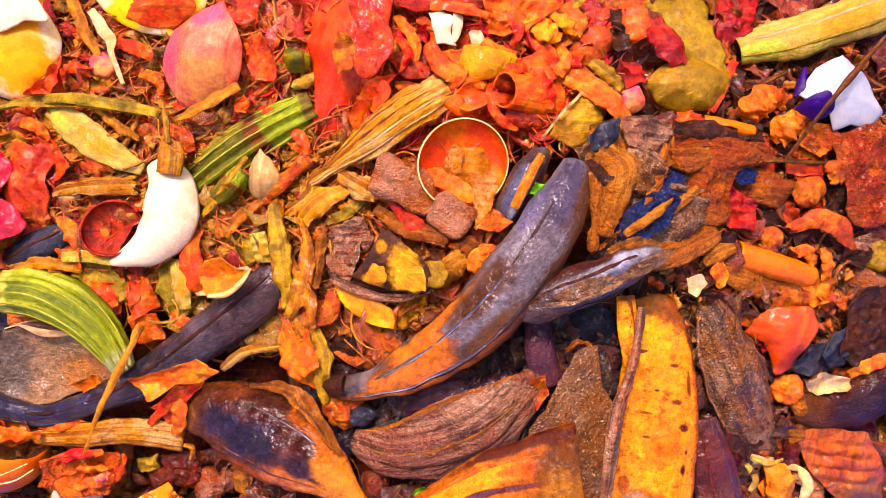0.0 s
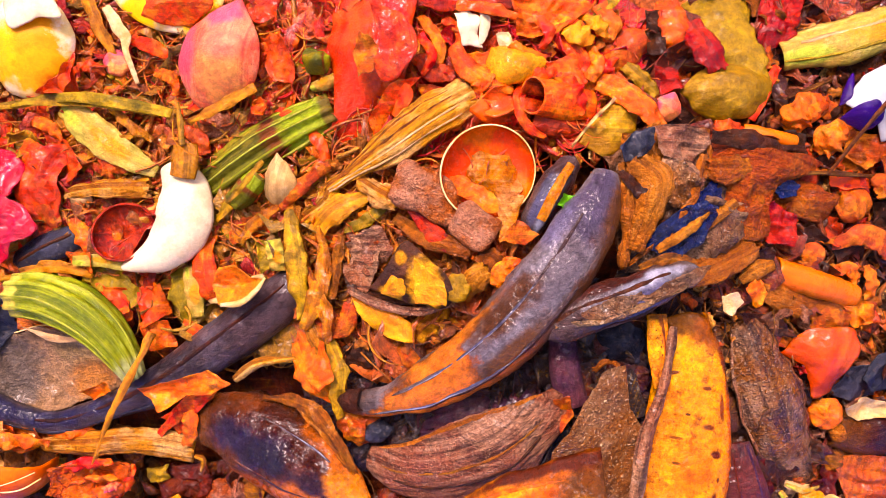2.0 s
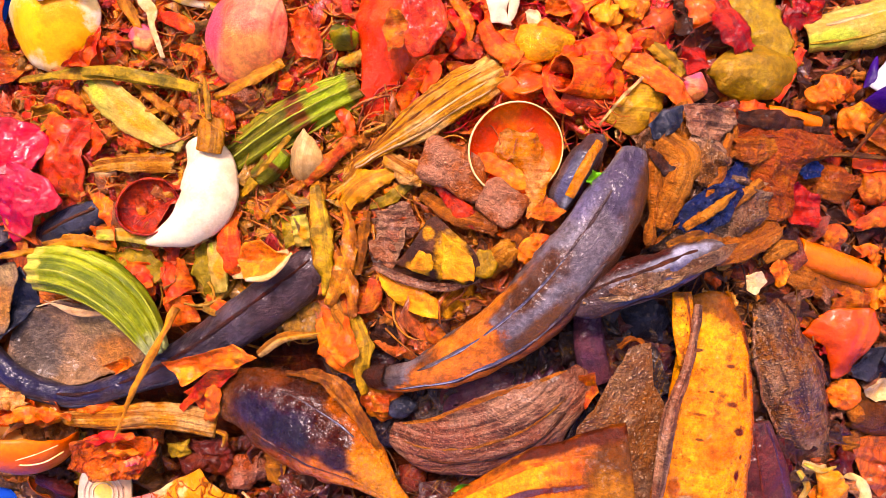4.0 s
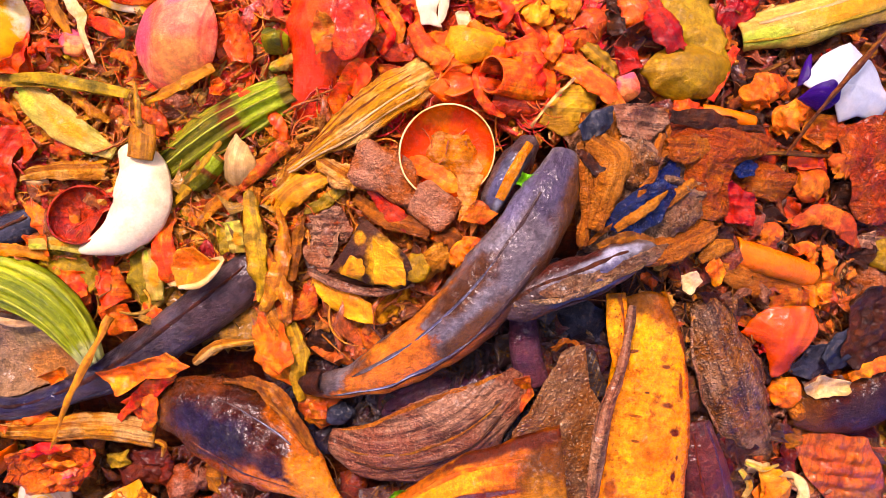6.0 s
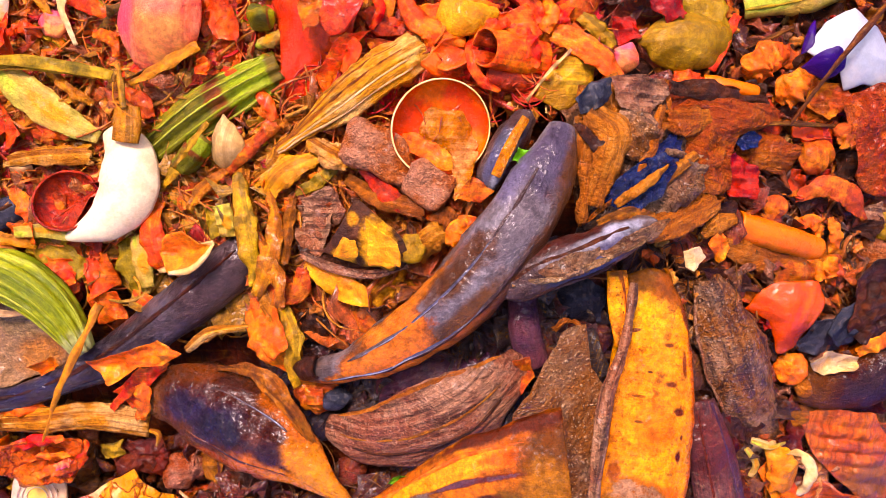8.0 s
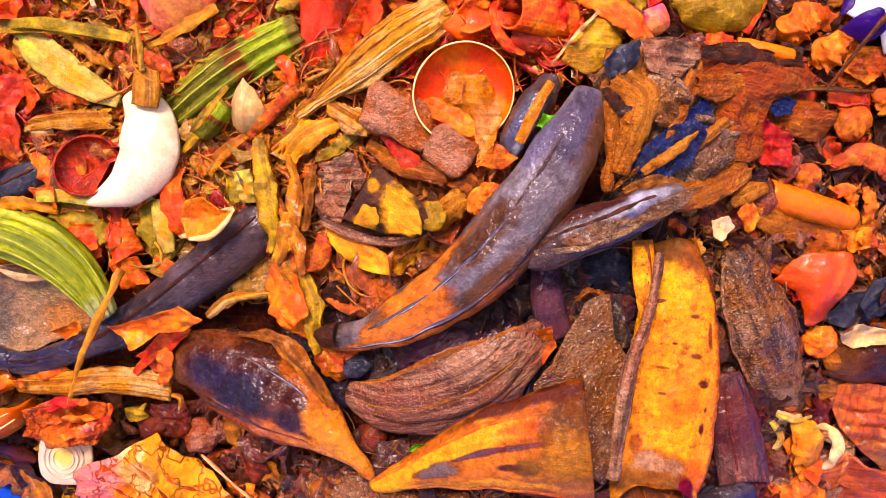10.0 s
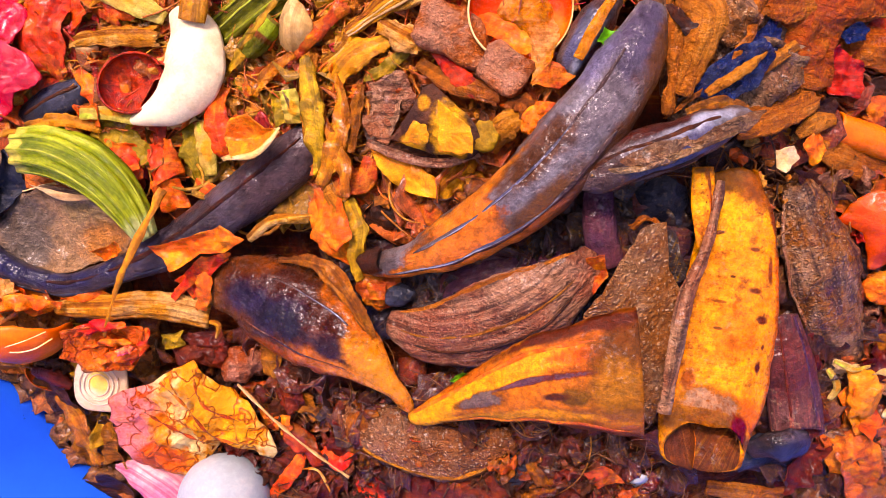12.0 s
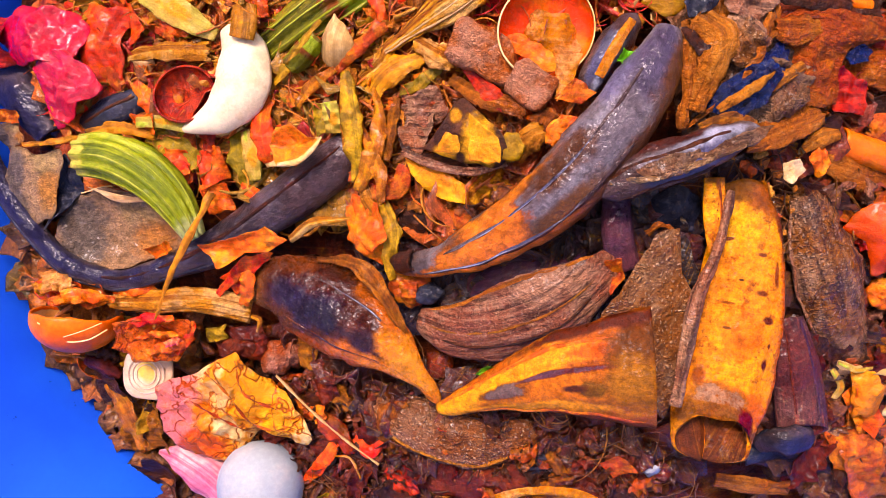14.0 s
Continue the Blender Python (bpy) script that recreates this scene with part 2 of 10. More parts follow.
def strip(name, spine, material, label="", category="", arc=90, th=1.2, tilt=0, ribs=0, rib=0.0, rough=0.6, edge=0.06,
          squash=1.0, n=0, m=14, parent=None, blunt=0.0, wave=0.0, seams=(), slant=0.0, inside=None):
    """A piece swept along a spine of (x, y, z, width) in mm: flat, curled or rolled into a tube (arc in degrees; negative: hollow side up)."""
    pts, length = curve(np.array(spine, dtype=float) * MM, n or 40)
    n = len(pts)
    off = next(seeds) * 7.31
    a = math.radians(min(abs(arc), 360)) / 2
    sign = 1 if arc >= 0 else -1
    lobes = min(14.0, max(2.5, length[-1] * 170))
    outer, inner, uv, norm = [], [], [], []
    for i, (x, y, z, w) in enumerate(pts):
        t = Vector(pts[min(i + 1, n - 1)][:3] - pts[max(i - 1, 0)][:3]).normalized()
        side = t.cross(up).normalized()
        lift = side.cross(t).normalized()
        turn = Matrix.Rotation(math.radians(tilt), 3, t)
        side, lift = turn @ side, turn @ lift
        f = i / (n - 1)
        if blunt:
            e = min(f, 1 - f) / blunt
            w *= math.sqrt(max(0.03, 1 - (1 - min(e, 1)) ** 2))
        r = w / 2 / (math.sin(a) if a < math.pi / 2 else 1.0)
        c0 = Vector((x, y, z))
        for j in range(m + 1):
            k = 2 * j / m - 1
            jag = 1 + edge * abs(k) ** 3 * (noise.noise(Vector((f * lobes + off, k * 2, 1.7))) * 2 + noise.noise(Vector((f * lobes * 3.3, k * 3, off))) * 0.9)
            rr = r * (1 + (rib * math.cos(k * math.pi * ribs) if ribs else 0))
            o = side * (rr * math.sin(a * k) * jag) + lift * (sign * squash * (rr * math.cos(a * k) - r))
            p = c0 + o
            d = noise.noise(p * 45 + Vector((off, 0, 0))) * 1.6 + noise.noise(p * 140 + Vector((0, off, 0))) * 0.7 + noise.noise(p * 380) * 0.25
            nor = (side * math.sin(a * k) + lift * (sign * math.cos(a * k))) if a > 0.02 else lift * sign
            p = p + nor * (d * rough * MM) + lift * (wave * MM * math.sin(f * 21 + off) * k)
            if edge > 0.1:
                p = p + t * (min(edge, 0.25) * 1.6 * w * noise.noise(Vector((k * 3.1, off, i // (n - 1)))) * max(0, abs(2 * f - 1) * 4 - 3))
            if slant and f > 0.75:
                p = p + t * (slant * MM * (1 - math.cos(a * k)) / 2 * (f - 0.75) / 0.25)
            tt = min(th * MM, 0.45 * w)
            outer.append(p)
            inner.append(p - nor * tt * sign if sign > 0 else p + nor * tt)
            uv.append((length[i], a * k * r if a > 0.02 else w / 2 * k))
            norm.append((f, k))
    row = m + 1
    base = len(outer)
    faces = []
    for i in range(n - 1):
        for j in range(m):
            q = [i * row + j, i * row + j + 1, (i + 1) * row + j + 1, (i + 1) * row + j]
            faces.append(q[::-1])
            faces.append([base + v for v in q])
        for j in (0, m):
            q = [i * row + j, (i + 1) * row + j, base + (i + 1) * row + j, base + i * row + j]
            faces.append(q if j else q[::-1])
    for i in (0, n - 1):
        for j in range(m):
            q = [i * row + j, i * row + j + 1, base + i * row + j + 1, base + i * row + j]
            faces.append(q if i == 0 else q[::-1])
    ob = link(name, outer + inner, faces, uv * 2, norm * 2, material, parent, label, category)
    if inside:
        ob.data.materials.append(inside)
        for poly in ob.data.polygons:
            if min(poly.vertices) >= base:
                poly.material_index = 1
    for k, wide, look_, kind_, lo, hi in seams:
        j = min(m, max(0, round((k + 1) / 2 * m)))
        ids = [i * row + j for i in range(int(lo * (n - 1)), int(hi * (n - 1)) + 1, 3)]
        line = [(*(outer[i] / MM + Vector((0, 0, 0.25))), wide) for i in ids]
        line[0], line[-1] = (*line[0][:3], wide * 0.4), (*line[-1][:3], wide * 0.3)
        strip(kind_, line, MAT[look_], arc=110, th=0.6, rough=0.25, n=max(12, n), m=6, edge=0.2, parent=ob)
    return ob


def sheet(name, outline, material, label="", category="", dome=4.0, th=0.8, crumple=1.5, curl=0.0, jag=0.05, grain=0,
          rings=12, segs=56, parent=None, fine=1.0, round_=True, folds=0.0, creases=0.0):
    """A crumpled sheet inside an outline of (x, y, z) in mm, domed (negative: dished), with curled edges."""
    p = np.array(outline, dtype=float) * MM
    if round_:
        rim, _ = curve(np.vstack([p, p[:1]]), segs + 1)
    else:
        q = np.vstack([p, p[:1]])
        l = np.r_[0, np.cumsum(np.linalg.norm(np.diff(q, axis=0), axis=1))]
        s = np.linspace(0, l[-1], segs + 1)
        rim = np.stack([np.interp(s, l, q[:, k]) for k in range(3)], axis=1)
    rim = rim[:-1]
    mid = rim.mean(axis=0)
    span = np.abs(rim[:, :2] - mid[:2]).max(axis=0)
    off = next(seeds) * 5.17
    g = math.radians(grain)
    top, uv, norm = [], [], []
    rnd = random.Random(off)
    lines = [(rnd.uniform(0, 6.283), rnd.uniform(-0.5, 0.5), rnd.choice((-1, 1)) * rnd.uniform(0.1, 0.34)) for _ in range(4)] if creases else []
    reach_ = min(span)
    soft_ = 1.0 - 0.45 * min(creases, 1.0)

    def put(x, y, z, r, k):
        v = Vector((x, y, z))
        for a, o, steep in lines:
            d = (x - mid[0]) * math.cos(a) + (y - mid[1]) * math.sin(a) + 0.1 * reach_ * noise.noise(v * 50 + Vector((off, a, 0)))
            z += creases * steep * (abs(d - o * reach_) - 0.4 * reach_)
        z += dome * MM * (1 - r * r)
        e = v * 62 + Vector((off, 0, 0))
        e += Vector((noise.noise(v * 35), noise.noise(v * 35 + Vector((9, 0, 0))), 0)) * 0.7
        ridge = 0.35 - abs(noise.noise(e)) * 1.9
        ridge2 = 0.3 - abs(noise.noise(e * 2.3 + Vector((0, off, 0)))) * 1.5
        z += crumple * MM * (noise.noise(v * 40 + Vector((off, 3, 0))) * 0.8 + ridge * 1.1 * soft_ + ridge2 * 0.55 * fine + noise.noise(v * 330) * 0.3 * fine)
        if folds:
            along = x * math.cos(g) + y * math.sin(g) + 0.004 * noise.noise(v * 40)
            z += folds * MM * abs(math.sin(along * 420 + off)) * min(1, 1.3 - r)
        z += curl * MM * r ** 4 * (0.4 + noise.noise(Vector((k * 9.0, off, 0.3))))
        top.append(Vector((x, y, z)))
        uv.append(((x - mid[0]) * math.cos(g) + (y - mid[1]) * math.sin(g), (y - mid[1]) * math.cos(g) - (x - mid[0]) * math.sin(g)))
        norm.append(((x - mid[0]) / span[0], (y - mid[1]) / span[1]))

    put(*mid, 0, 0)
    for i in range(1, rings + 1):
        for k in range(segs):
            r = i / rings
            reach = r * (1 + jag * r ** 3 * 2.0 * noise.noise(Vector((math.cos(k / segs * 6.283) * 2.2, math.sin(k / segs * 6.283) * 2.2, off)))
                         + jag * (0.5 + 0.2 * creases) * r ** 5 * noise.noise(Vector((k * 1.7, off, 2))))
            x, y, z = mid + (rim[k] - mid) * reach
            put(x, y, z, r, k / segs)
    base = len(top)
    low = [v - up * (th * MM) for v in top]
    faces = []
    for k in range(segs):
        j = (k + 1) % segs
        faces.append([0, 1 + k, 1 + j])
        faces.append([base, base + 1 + j, base + 1 + k])
        for i in range(rings - 1):
            a, b = 1 + i * segs, 1 + (i + 1) * segs
            faces.append([a + k, b + k, b + j, a + j])
            faces.append([base + a + j, base + b + j, base + b + k, base + a + k])
        b = 1 + (rings - 1) * segs
        faces.append([b + j, b + k, base + b + k, base + b + j])
    area = sum(rim[k][0] * rim[k - segs + 1][1] - rim[k - segs + 1][0] * rim[k][1] for k in range(segs))
    if area < 0:
        faces = [f[::-1] for f in faces]
    return link(name, top + low, faces, uv * 2, norm * 2, material, parent, label, category)


def shell(name, centre, radii, axis, cut, material, inside=None, label="", category="", th=0.6, ragged=6, turn=0, rings=18, segs=48, lumps=0.0):
    """Part of an eggshell or a cup: an ellipsoid (mm) that is open round its axis up to the angle cut."""
    off = next(seeds) * 3.7
    ax = Vector(axis).normalized()
    frame_ = ax.to_track_quat("Z", "Y").to_matrix() @ Matrix.Rotation(math.radians(turn), 3, "Z")
    c = Vector(centre) * MM

    def skin(k_r):
        vs, uv, nm = [], [], []
        for i in range(rings + 1):
            for k in range(segs):
                phi = 2 * math.pi * k / segs
                lo = cut + ragged * (noise.noise(Vector((math.cos(phi) * 2, math.sin(phi) * 2, off))) * 1.6 + noise.noise(Vector((math.cos(phi) * 7, math.sin(phi) * 7, off))))
                th_ = math.radians(max(lo, 1) + (179.5 - max(lo, 1)) * i / rings)
                d = Vector((math.sin(th_) * math.cos(phi), math.sin(th_) * math.sin(phi), math.cos(th_)))
                v = Vector((d.x * radii[0], d.y * radii[1], d.z * radii[2])) * MM
                v += d * (lumps * MM * noise.noise(v * 110 + Vector((off, 0, 0))))
                vs.append(c + frame_ @ (v * k_r))
                uv.append((radii[0] * MM * th_, radii[0] * MM * phi))
                nm.append((i / rings, 2 * k / segs - 1))
        return vs, uv, nm

    def grid(flip):
        fs = []
        for i in range(rings):
            for k in range(segs):
                j = (k + 1) % segs
                q = [i * segs + k, (i + 1) * segs + k, (i + 1) * segs + j, i * segs + j]
                fs.append(q[::-1] if flip else q)
        return fs

    vs, uv, nm = skin(1.0)
    k_r = 1 - th / max(radii)
    vi, ui, ni = skin(k_r)
    base = len(vs)
    faces = grid(False) + [[base + v for v in f] for f in grid(True)]
    for k in range(segs):
        j = (k + 1) % segs
        faces.append([k, j, base + j, base + k])
    ob = link(name, vs + vi, faces, uv + ui, nm + ni, material, None, label, category)
    if inside:
        vm, um, nn = skin(k_r - 0.25 / max(radii))
        vm = vm[segs:]
        fm = [[v for v in f] for f in grid(True)[:-segs]]
        link("membrane", vm, fm, um[segs:], nn[segs:], inside, ob)
    return ob


def chunk(name, centre, size, material, label="", category="", rz=0, ry=0, boxy=0.0, lumps=2.0, seg=22, parent=None):
    """A solid lump of size (mm): round, or with boxy nearing 1 a rough block."""
    off = next(seeds) * 4.3
    m3 = Euler((0, math.radians(ry), math.radians(rz))).to_matrix()
    c = Vector(centre) * MM
    vs, uv, nm = [], [], []
    for i in range(seg + 1):
        for k in range(2 * seg):
            a, b = math.pi * i / seg, math.pi * k / seg
            d = Vector((math.sin(a) * math.cos(b), math.sin(a) * math.sin(b), math.cos(a)))
            e = 1 - 0.88 * boxy
            q = Vector([math.copysign(abs(v) ** e, v) for v in d])
            v = Vector((q.x * size[0], q.y * size[1], q.z * size[2])) * (MM / 2)
            g = noise.noise(v * 90 + Vector((off, 0, 0))) * 1.2 + noise.noise(v * 230 + Vector((0, off, 0))) * 0.7 + noise.noise(v * 600) * 0.35
            v += d * (g * lumps * MM)
            vs.append(c + m3 @ v)
            uv.append((v.x, v.y))
            nm.append((v.x / size[0] * 2 / MM, v.y / size[1] * 2 / MM))
    w = 2 * seg
    faces = [[i * w + k, (i + 1) * w + k, (i + 1) * w + (k + 1) % w, i * w + (k + 1) % w] for i in range(seg) for k in range(w)]
    return link(name, vs, faces, uv, nm, material, parent, label, category)


MAT = {}


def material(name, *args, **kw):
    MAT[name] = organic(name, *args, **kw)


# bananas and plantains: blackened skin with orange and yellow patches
# the grey patches on the upper half paint the sky's sheen into the skin
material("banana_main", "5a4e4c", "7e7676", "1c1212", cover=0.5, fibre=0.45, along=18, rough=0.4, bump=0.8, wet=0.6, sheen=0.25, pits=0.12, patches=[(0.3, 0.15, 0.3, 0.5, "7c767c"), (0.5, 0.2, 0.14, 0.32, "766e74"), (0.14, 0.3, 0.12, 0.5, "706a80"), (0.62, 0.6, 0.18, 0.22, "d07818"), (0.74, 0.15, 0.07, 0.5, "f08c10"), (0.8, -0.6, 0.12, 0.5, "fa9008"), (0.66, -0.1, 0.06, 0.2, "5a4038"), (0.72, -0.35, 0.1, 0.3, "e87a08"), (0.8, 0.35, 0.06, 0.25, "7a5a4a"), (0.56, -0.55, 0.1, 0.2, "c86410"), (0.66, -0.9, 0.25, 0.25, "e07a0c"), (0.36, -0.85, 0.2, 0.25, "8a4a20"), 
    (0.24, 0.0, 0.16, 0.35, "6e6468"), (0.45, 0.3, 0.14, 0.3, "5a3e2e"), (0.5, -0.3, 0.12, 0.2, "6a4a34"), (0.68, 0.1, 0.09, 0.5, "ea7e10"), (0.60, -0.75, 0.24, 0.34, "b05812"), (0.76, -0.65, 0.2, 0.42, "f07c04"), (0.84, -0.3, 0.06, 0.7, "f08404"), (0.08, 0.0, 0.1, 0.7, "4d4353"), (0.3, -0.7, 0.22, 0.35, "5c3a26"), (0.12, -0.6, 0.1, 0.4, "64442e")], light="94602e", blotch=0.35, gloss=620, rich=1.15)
# blue-grey patches: a sky highlight painted into the colour
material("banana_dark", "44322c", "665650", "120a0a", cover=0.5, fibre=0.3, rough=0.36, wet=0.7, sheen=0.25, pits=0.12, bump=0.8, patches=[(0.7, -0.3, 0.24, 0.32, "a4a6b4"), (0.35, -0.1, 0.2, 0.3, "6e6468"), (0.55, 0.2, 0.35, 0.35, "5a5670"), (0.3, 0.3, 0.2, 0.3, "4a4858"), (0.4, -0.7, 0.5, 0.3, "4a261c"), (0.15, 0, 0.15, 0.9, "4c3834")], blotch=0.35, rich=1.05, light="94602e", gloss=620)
material("banana_long", "342a2e", "524850", "0e090c", cover=0.5, fibre=0.4, along=20, rough=0.38, wet=0.7, sheen=0.25, pits=0.12, bump=0.8, patches=[(0.06, -0.2, 0.12, 0.6, "4f3c3c"), (0.75, 0.2, 0.4, 0.5, "26233c")], blotch=0.35, rich=1.05, light="94602e", gloss=620)
material("banana_pod", "46281e", "664636", "130a10", cover=0.5, fibre=0.3, rough=0.33, wet=0.7, sheen=0.25, pits=0.12, bump=0.8, patches=[(0.72, 0.6, 0.25, 0.32, "ec8a14"), (0.45, 0.85, 0.3, 0.2, "d06c18"), (0.92, 0.3, 0.12, 0.8, "f09418"), (0.86, -0.1, 0.12, 0.7, "e88c14"), (0.72, -0.75, 0.3, 0.25, "e07c10"), (0.3, 0.0, 0.16, 0.4, "2a2030"), (0.55, 0.2, 0.1, 0.3, "6a4a40"), (0.82, 0.2, 0.1, 0.6, "d07410"), (0.95, 0, 0.1, 1.2, "e08a18"), (0.7, -0.6, 0.2, 0.3, "d87408"), (0.92, 0.3, 0.12, 0.5, "e88410"), (0.62, 0.78, 0.25, 0.16, "d86c10"), 
    (0.76, -0.1, 0.08, 0.45, "b05a14"), (0.84, -0.4, 0.14, 0.4, "f09008"), (0.5, 0.62, 0.2, 0.14, "c85a12"), (0.3, -0.4, 0.12, 0.25, "4a2a1e"), (0.66, 0.1, 0.1, 0.3, "3a2622"), (0.4, 0.1, 0.12, 0.2, "1e1620"), (0.14, -0.6, 0.14, 0.3, "8a4a1c"), (0.02, 0.0, 0.08, 1.2, "7a4a20"), (0.58, 0.42, 0.13, 0.2, "e07c14"), (0.7, -0.1, 0.07, 0.3, "f09018"), (0.68, 0.5, 0.08, 0.25, "ec8c1a"), (0.42, 0.7, 0.2, 0.18, "b85c18"), (0.6, 0.1, 0.05, 0.2, "3a2626"), (0.84, 0.1, 0.1, 0.8, "f09a20")], light="94602e", blotch=0.35, gloss=620)
# long edge patches: redder skin plus the rounding shade, painted into the colour
material("plantain_yellow", "ea8a00", "f6a200", "6a2a08", cover=0.5, fibre=0.2, along=160, across=60, specks=0.75, rough=0.33, bump=0.35, vary=0.02, light="ffb400", blotch=0.45, patches=[(0.45, -0.42, 0.6, 0.1, "c86006"), (0.5, -0.49, 0.5, 0.07, "7a340c"), (0.17, -0.4, 0.13, 0.1, "6e3412"), (0.2, 0.05, 0.09, 0.18, "e4b070"), (0.14, 0.1, 0.07, 0.12, "e8b878"), (0.62, -0.02, 0.12, 0.14, "e47804"), (0.74, -0.21, 0.03, 0.03, "4c2220"), (0.66, -0.23, 0.012, 0.012, "6a3418"), (0.55, -0.19, 0.02, 0.05, "52281c"), (0.44, -0.12, 0.012, 0.05, "6a3418"), (0.36, -0.25, 0.05, 0.03, "7a3a14"), (0.29, -0.1, 0.008, 0.05, "7a3c10"), (0.22, 0.2, 0.008, 0.07, "6a3410"), (0.5, 0.12, 0.006, 0.05, "8a4a10"), (0.6, 0.1, 0.006, 0.03, "6a3a10"), (0.4, 0.05, 0.005, 0.02, "5a3010"), (0.88, -0.1, 0.05, 0.3, "d06408"), (0.94, 0.12, 0.05, 0.2, "8a6a54"), (0.9, 0.02, 0.07, 0.26, "907a6c"), (0.82, 0.24, 0.05, 0.06, "8a4a20"), (0.97, 0, 0.035, 0.7, "76543c"), (0.96, -0.22, 0.08, 0.1, "583038"), (0.03, 0, 0.05, 0.8, "7a4a0c"), (0.08, -0.3, 0.08, 0.2, "8a4a10")], hue=0.5, rich=1.5, wet=0.1, sheen=0.12, pale=0.0)
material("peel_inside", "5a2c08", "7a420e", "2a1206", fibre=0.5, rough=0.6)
material("plantain_flare", "a8540e", "cc7a16", "5a2608", cover=0.5, fibre=0.25, along=16, specks=0.5, rough=0.36, bump=0.4, vary=0.02, patches=[(0.8, 0.25, 0.25, 0.35, "7a4a2a"), (0.93, -0.1, 0.1, 0.5, "6a4030"), (0.5, 0.1, 0.25, 0.1, "5a4a4c"), 
    (0.62, 0.15, 0.4, 0.3, "cc7014"), (0.95, 0.2, 0.2, 0.35, "a0622c"), (0.3, -0.35, 0.35, 0.24, "f8a000"), (0.6, -0.42, 0.3, 0.16, "f09204"), (0.78, -0.42, 0.1, 0.14, "d05a08"), (0.1, 0.0, 0.16, 0.9, "f4a004"), (0.5, 0.55, 0.4, 0.12, "f09808"),
    (0.36, 0.02, 0.1, 0.2, "4a3c40"), (0.62, -0.14, 0.3, 0.06, "5a4448"), (0.95, -0.45, 0.14, 0.4, "5a3a26"), (0.4, 0.02, 0.12, 0.26, "6a5c56"), (0.92, 0.1, 0.1, 0.4, "8a6240"), (0.76, 0.2, 0.06, 0.12, "6a4c30"), (0.8, -0.85, 0.4, 0.16, "4a2820"), (0.68, 0.18, 0.05, 0.08, "4a2c20"), (0.7, 0.95, 0.4, 0.14, "8a3c0c")], hue=0.5, rich=1.35, wet=0.12, sheen=0.14, light="f8a410", pale=0.0)
material("banana_right", "4e2c1a", "643c22", "24141c", cover=0.5, fibre=0.3, rough=0.38, wet=0.3, sheen=0.15, pits=0.12, patches=[(0.6, -0.6, 0.42, 0.22, "e4780c"), (0.4, 0.1, 0.2, 0.4, "3a2a2a"), (0.7, 0.3, 0.4, 0.4, "2a1c24"), (0.06, 0, 0.08, 1.2, "6a4a34")], blotch=0.35, light="94602e", bump=0.8, gloss=620)
material("banana_purple", "4e2a2a", "6e4440", "200e10", cover=0.5, fibre=0.6, rough=0.5, patches=[(0.4, 0.0, 0.3, 0.6, "5e2c26")], blotch=0.3, hue=0.502, rich=1.0, light="f47a50", wet=0.4, specks=0.5, pits=0.3)
material("root_purple", "4a3040", "6a4648", "1e121c", cover=0.5, fibre=0.4, rough=0.5, wet=0.9, sheen=0.25, pits=0.12, light="6e5c66", blotch=0.2, bump=0.8, gloss=620)
material("slate_skin", "22242e", "3a3a46", "0e0e12", cover=0.5, fibre=0.3, rough=0.35, wet=0.4, sheen=0.15, pits=0.12, light="44506c", blotch=0.2, gloss=620)
material("skin_blue", "10225a", "1a1c30", "0a0a10", cover=0.4, fibre=0.5, rough=0.3, wet=0.25, sheen=0.4, pits=0.2, bump=0.8, light="3a5ab0", blotch=0.4, hue=0.5, gloss=620)
# dry brown peels
material("peel_brown", "b48264", "cca482", "2e1a12", cover=0.5, fibre=1.0, along=22, across=300, rough=0.6, pits=0.38, bump=1.0, rich=1.1, light="f0d4b4", wet=0.3, grains=0.3, hue=0.49)
material("peel_grainy", "cc9464", "daac80", "40261a", cover=0.5, fibre=0.4, specks=0.4, rough=0.65, pits=0.45, bump=1.0, grain=1.0, rich=1.1, wet=0.35, hue=0.487, blotch=0.8, light="fce0b8", grains=1.0)
material("peel_ridged", "ac8460", "c4a484", "281a16", cover=0.5, fibre=1.0, along=30, across=190, rough=0.55, pits=0.5, bump=1.0, rich=1.25, light="e0ccb0", wet=0.45, blotch=0.9, grains=0.6, specks=0.3, hue=0.486)
material("peel_grey", "b8986c", "a08460", "4a3a28", cover=0.5, fibre=0.3, specks=0.6, rough=0.5, pits=0.3, bump=0.7, rich=1.0, wet=0.5, hue=0.492, patch=20, light="dcc094", patches=[(-0.6, -0.1, 0.4, 0.9, "6e6252"), (0.4, 0.5, 0.4, 0.4, "b09868"), (0.6, -0.2, 0.4, 0.5, "bc8c50")], grains=0.3)
material("peel_tan", "cc8a58", "dca06a", "5a341e", cover=0.5, fibre=0.8, along=30, rough=0.6, pits=0.28, bump=1.0, rich=1.1, light="e8c090", wet=0.12, grains=0.12)
material("peel_red", "bc6c42", "cc8656", "54281a", cover=0.5, fibre=0.8, along=30, rough=0.5, pits=0.3, bump=0.9, rich=1.1, light="e8c090", wet=0.12, grains=0.2)
material("bark", "d48a68", "e4ac90", "4a2418", cover=0.5, fibre=0.3, specks=0.4, rough=0.7, pits=0.3, bump=1.0, grain=1.0, rich=1.12, light="ecc8a4", wet=0.15, grains=0.4)
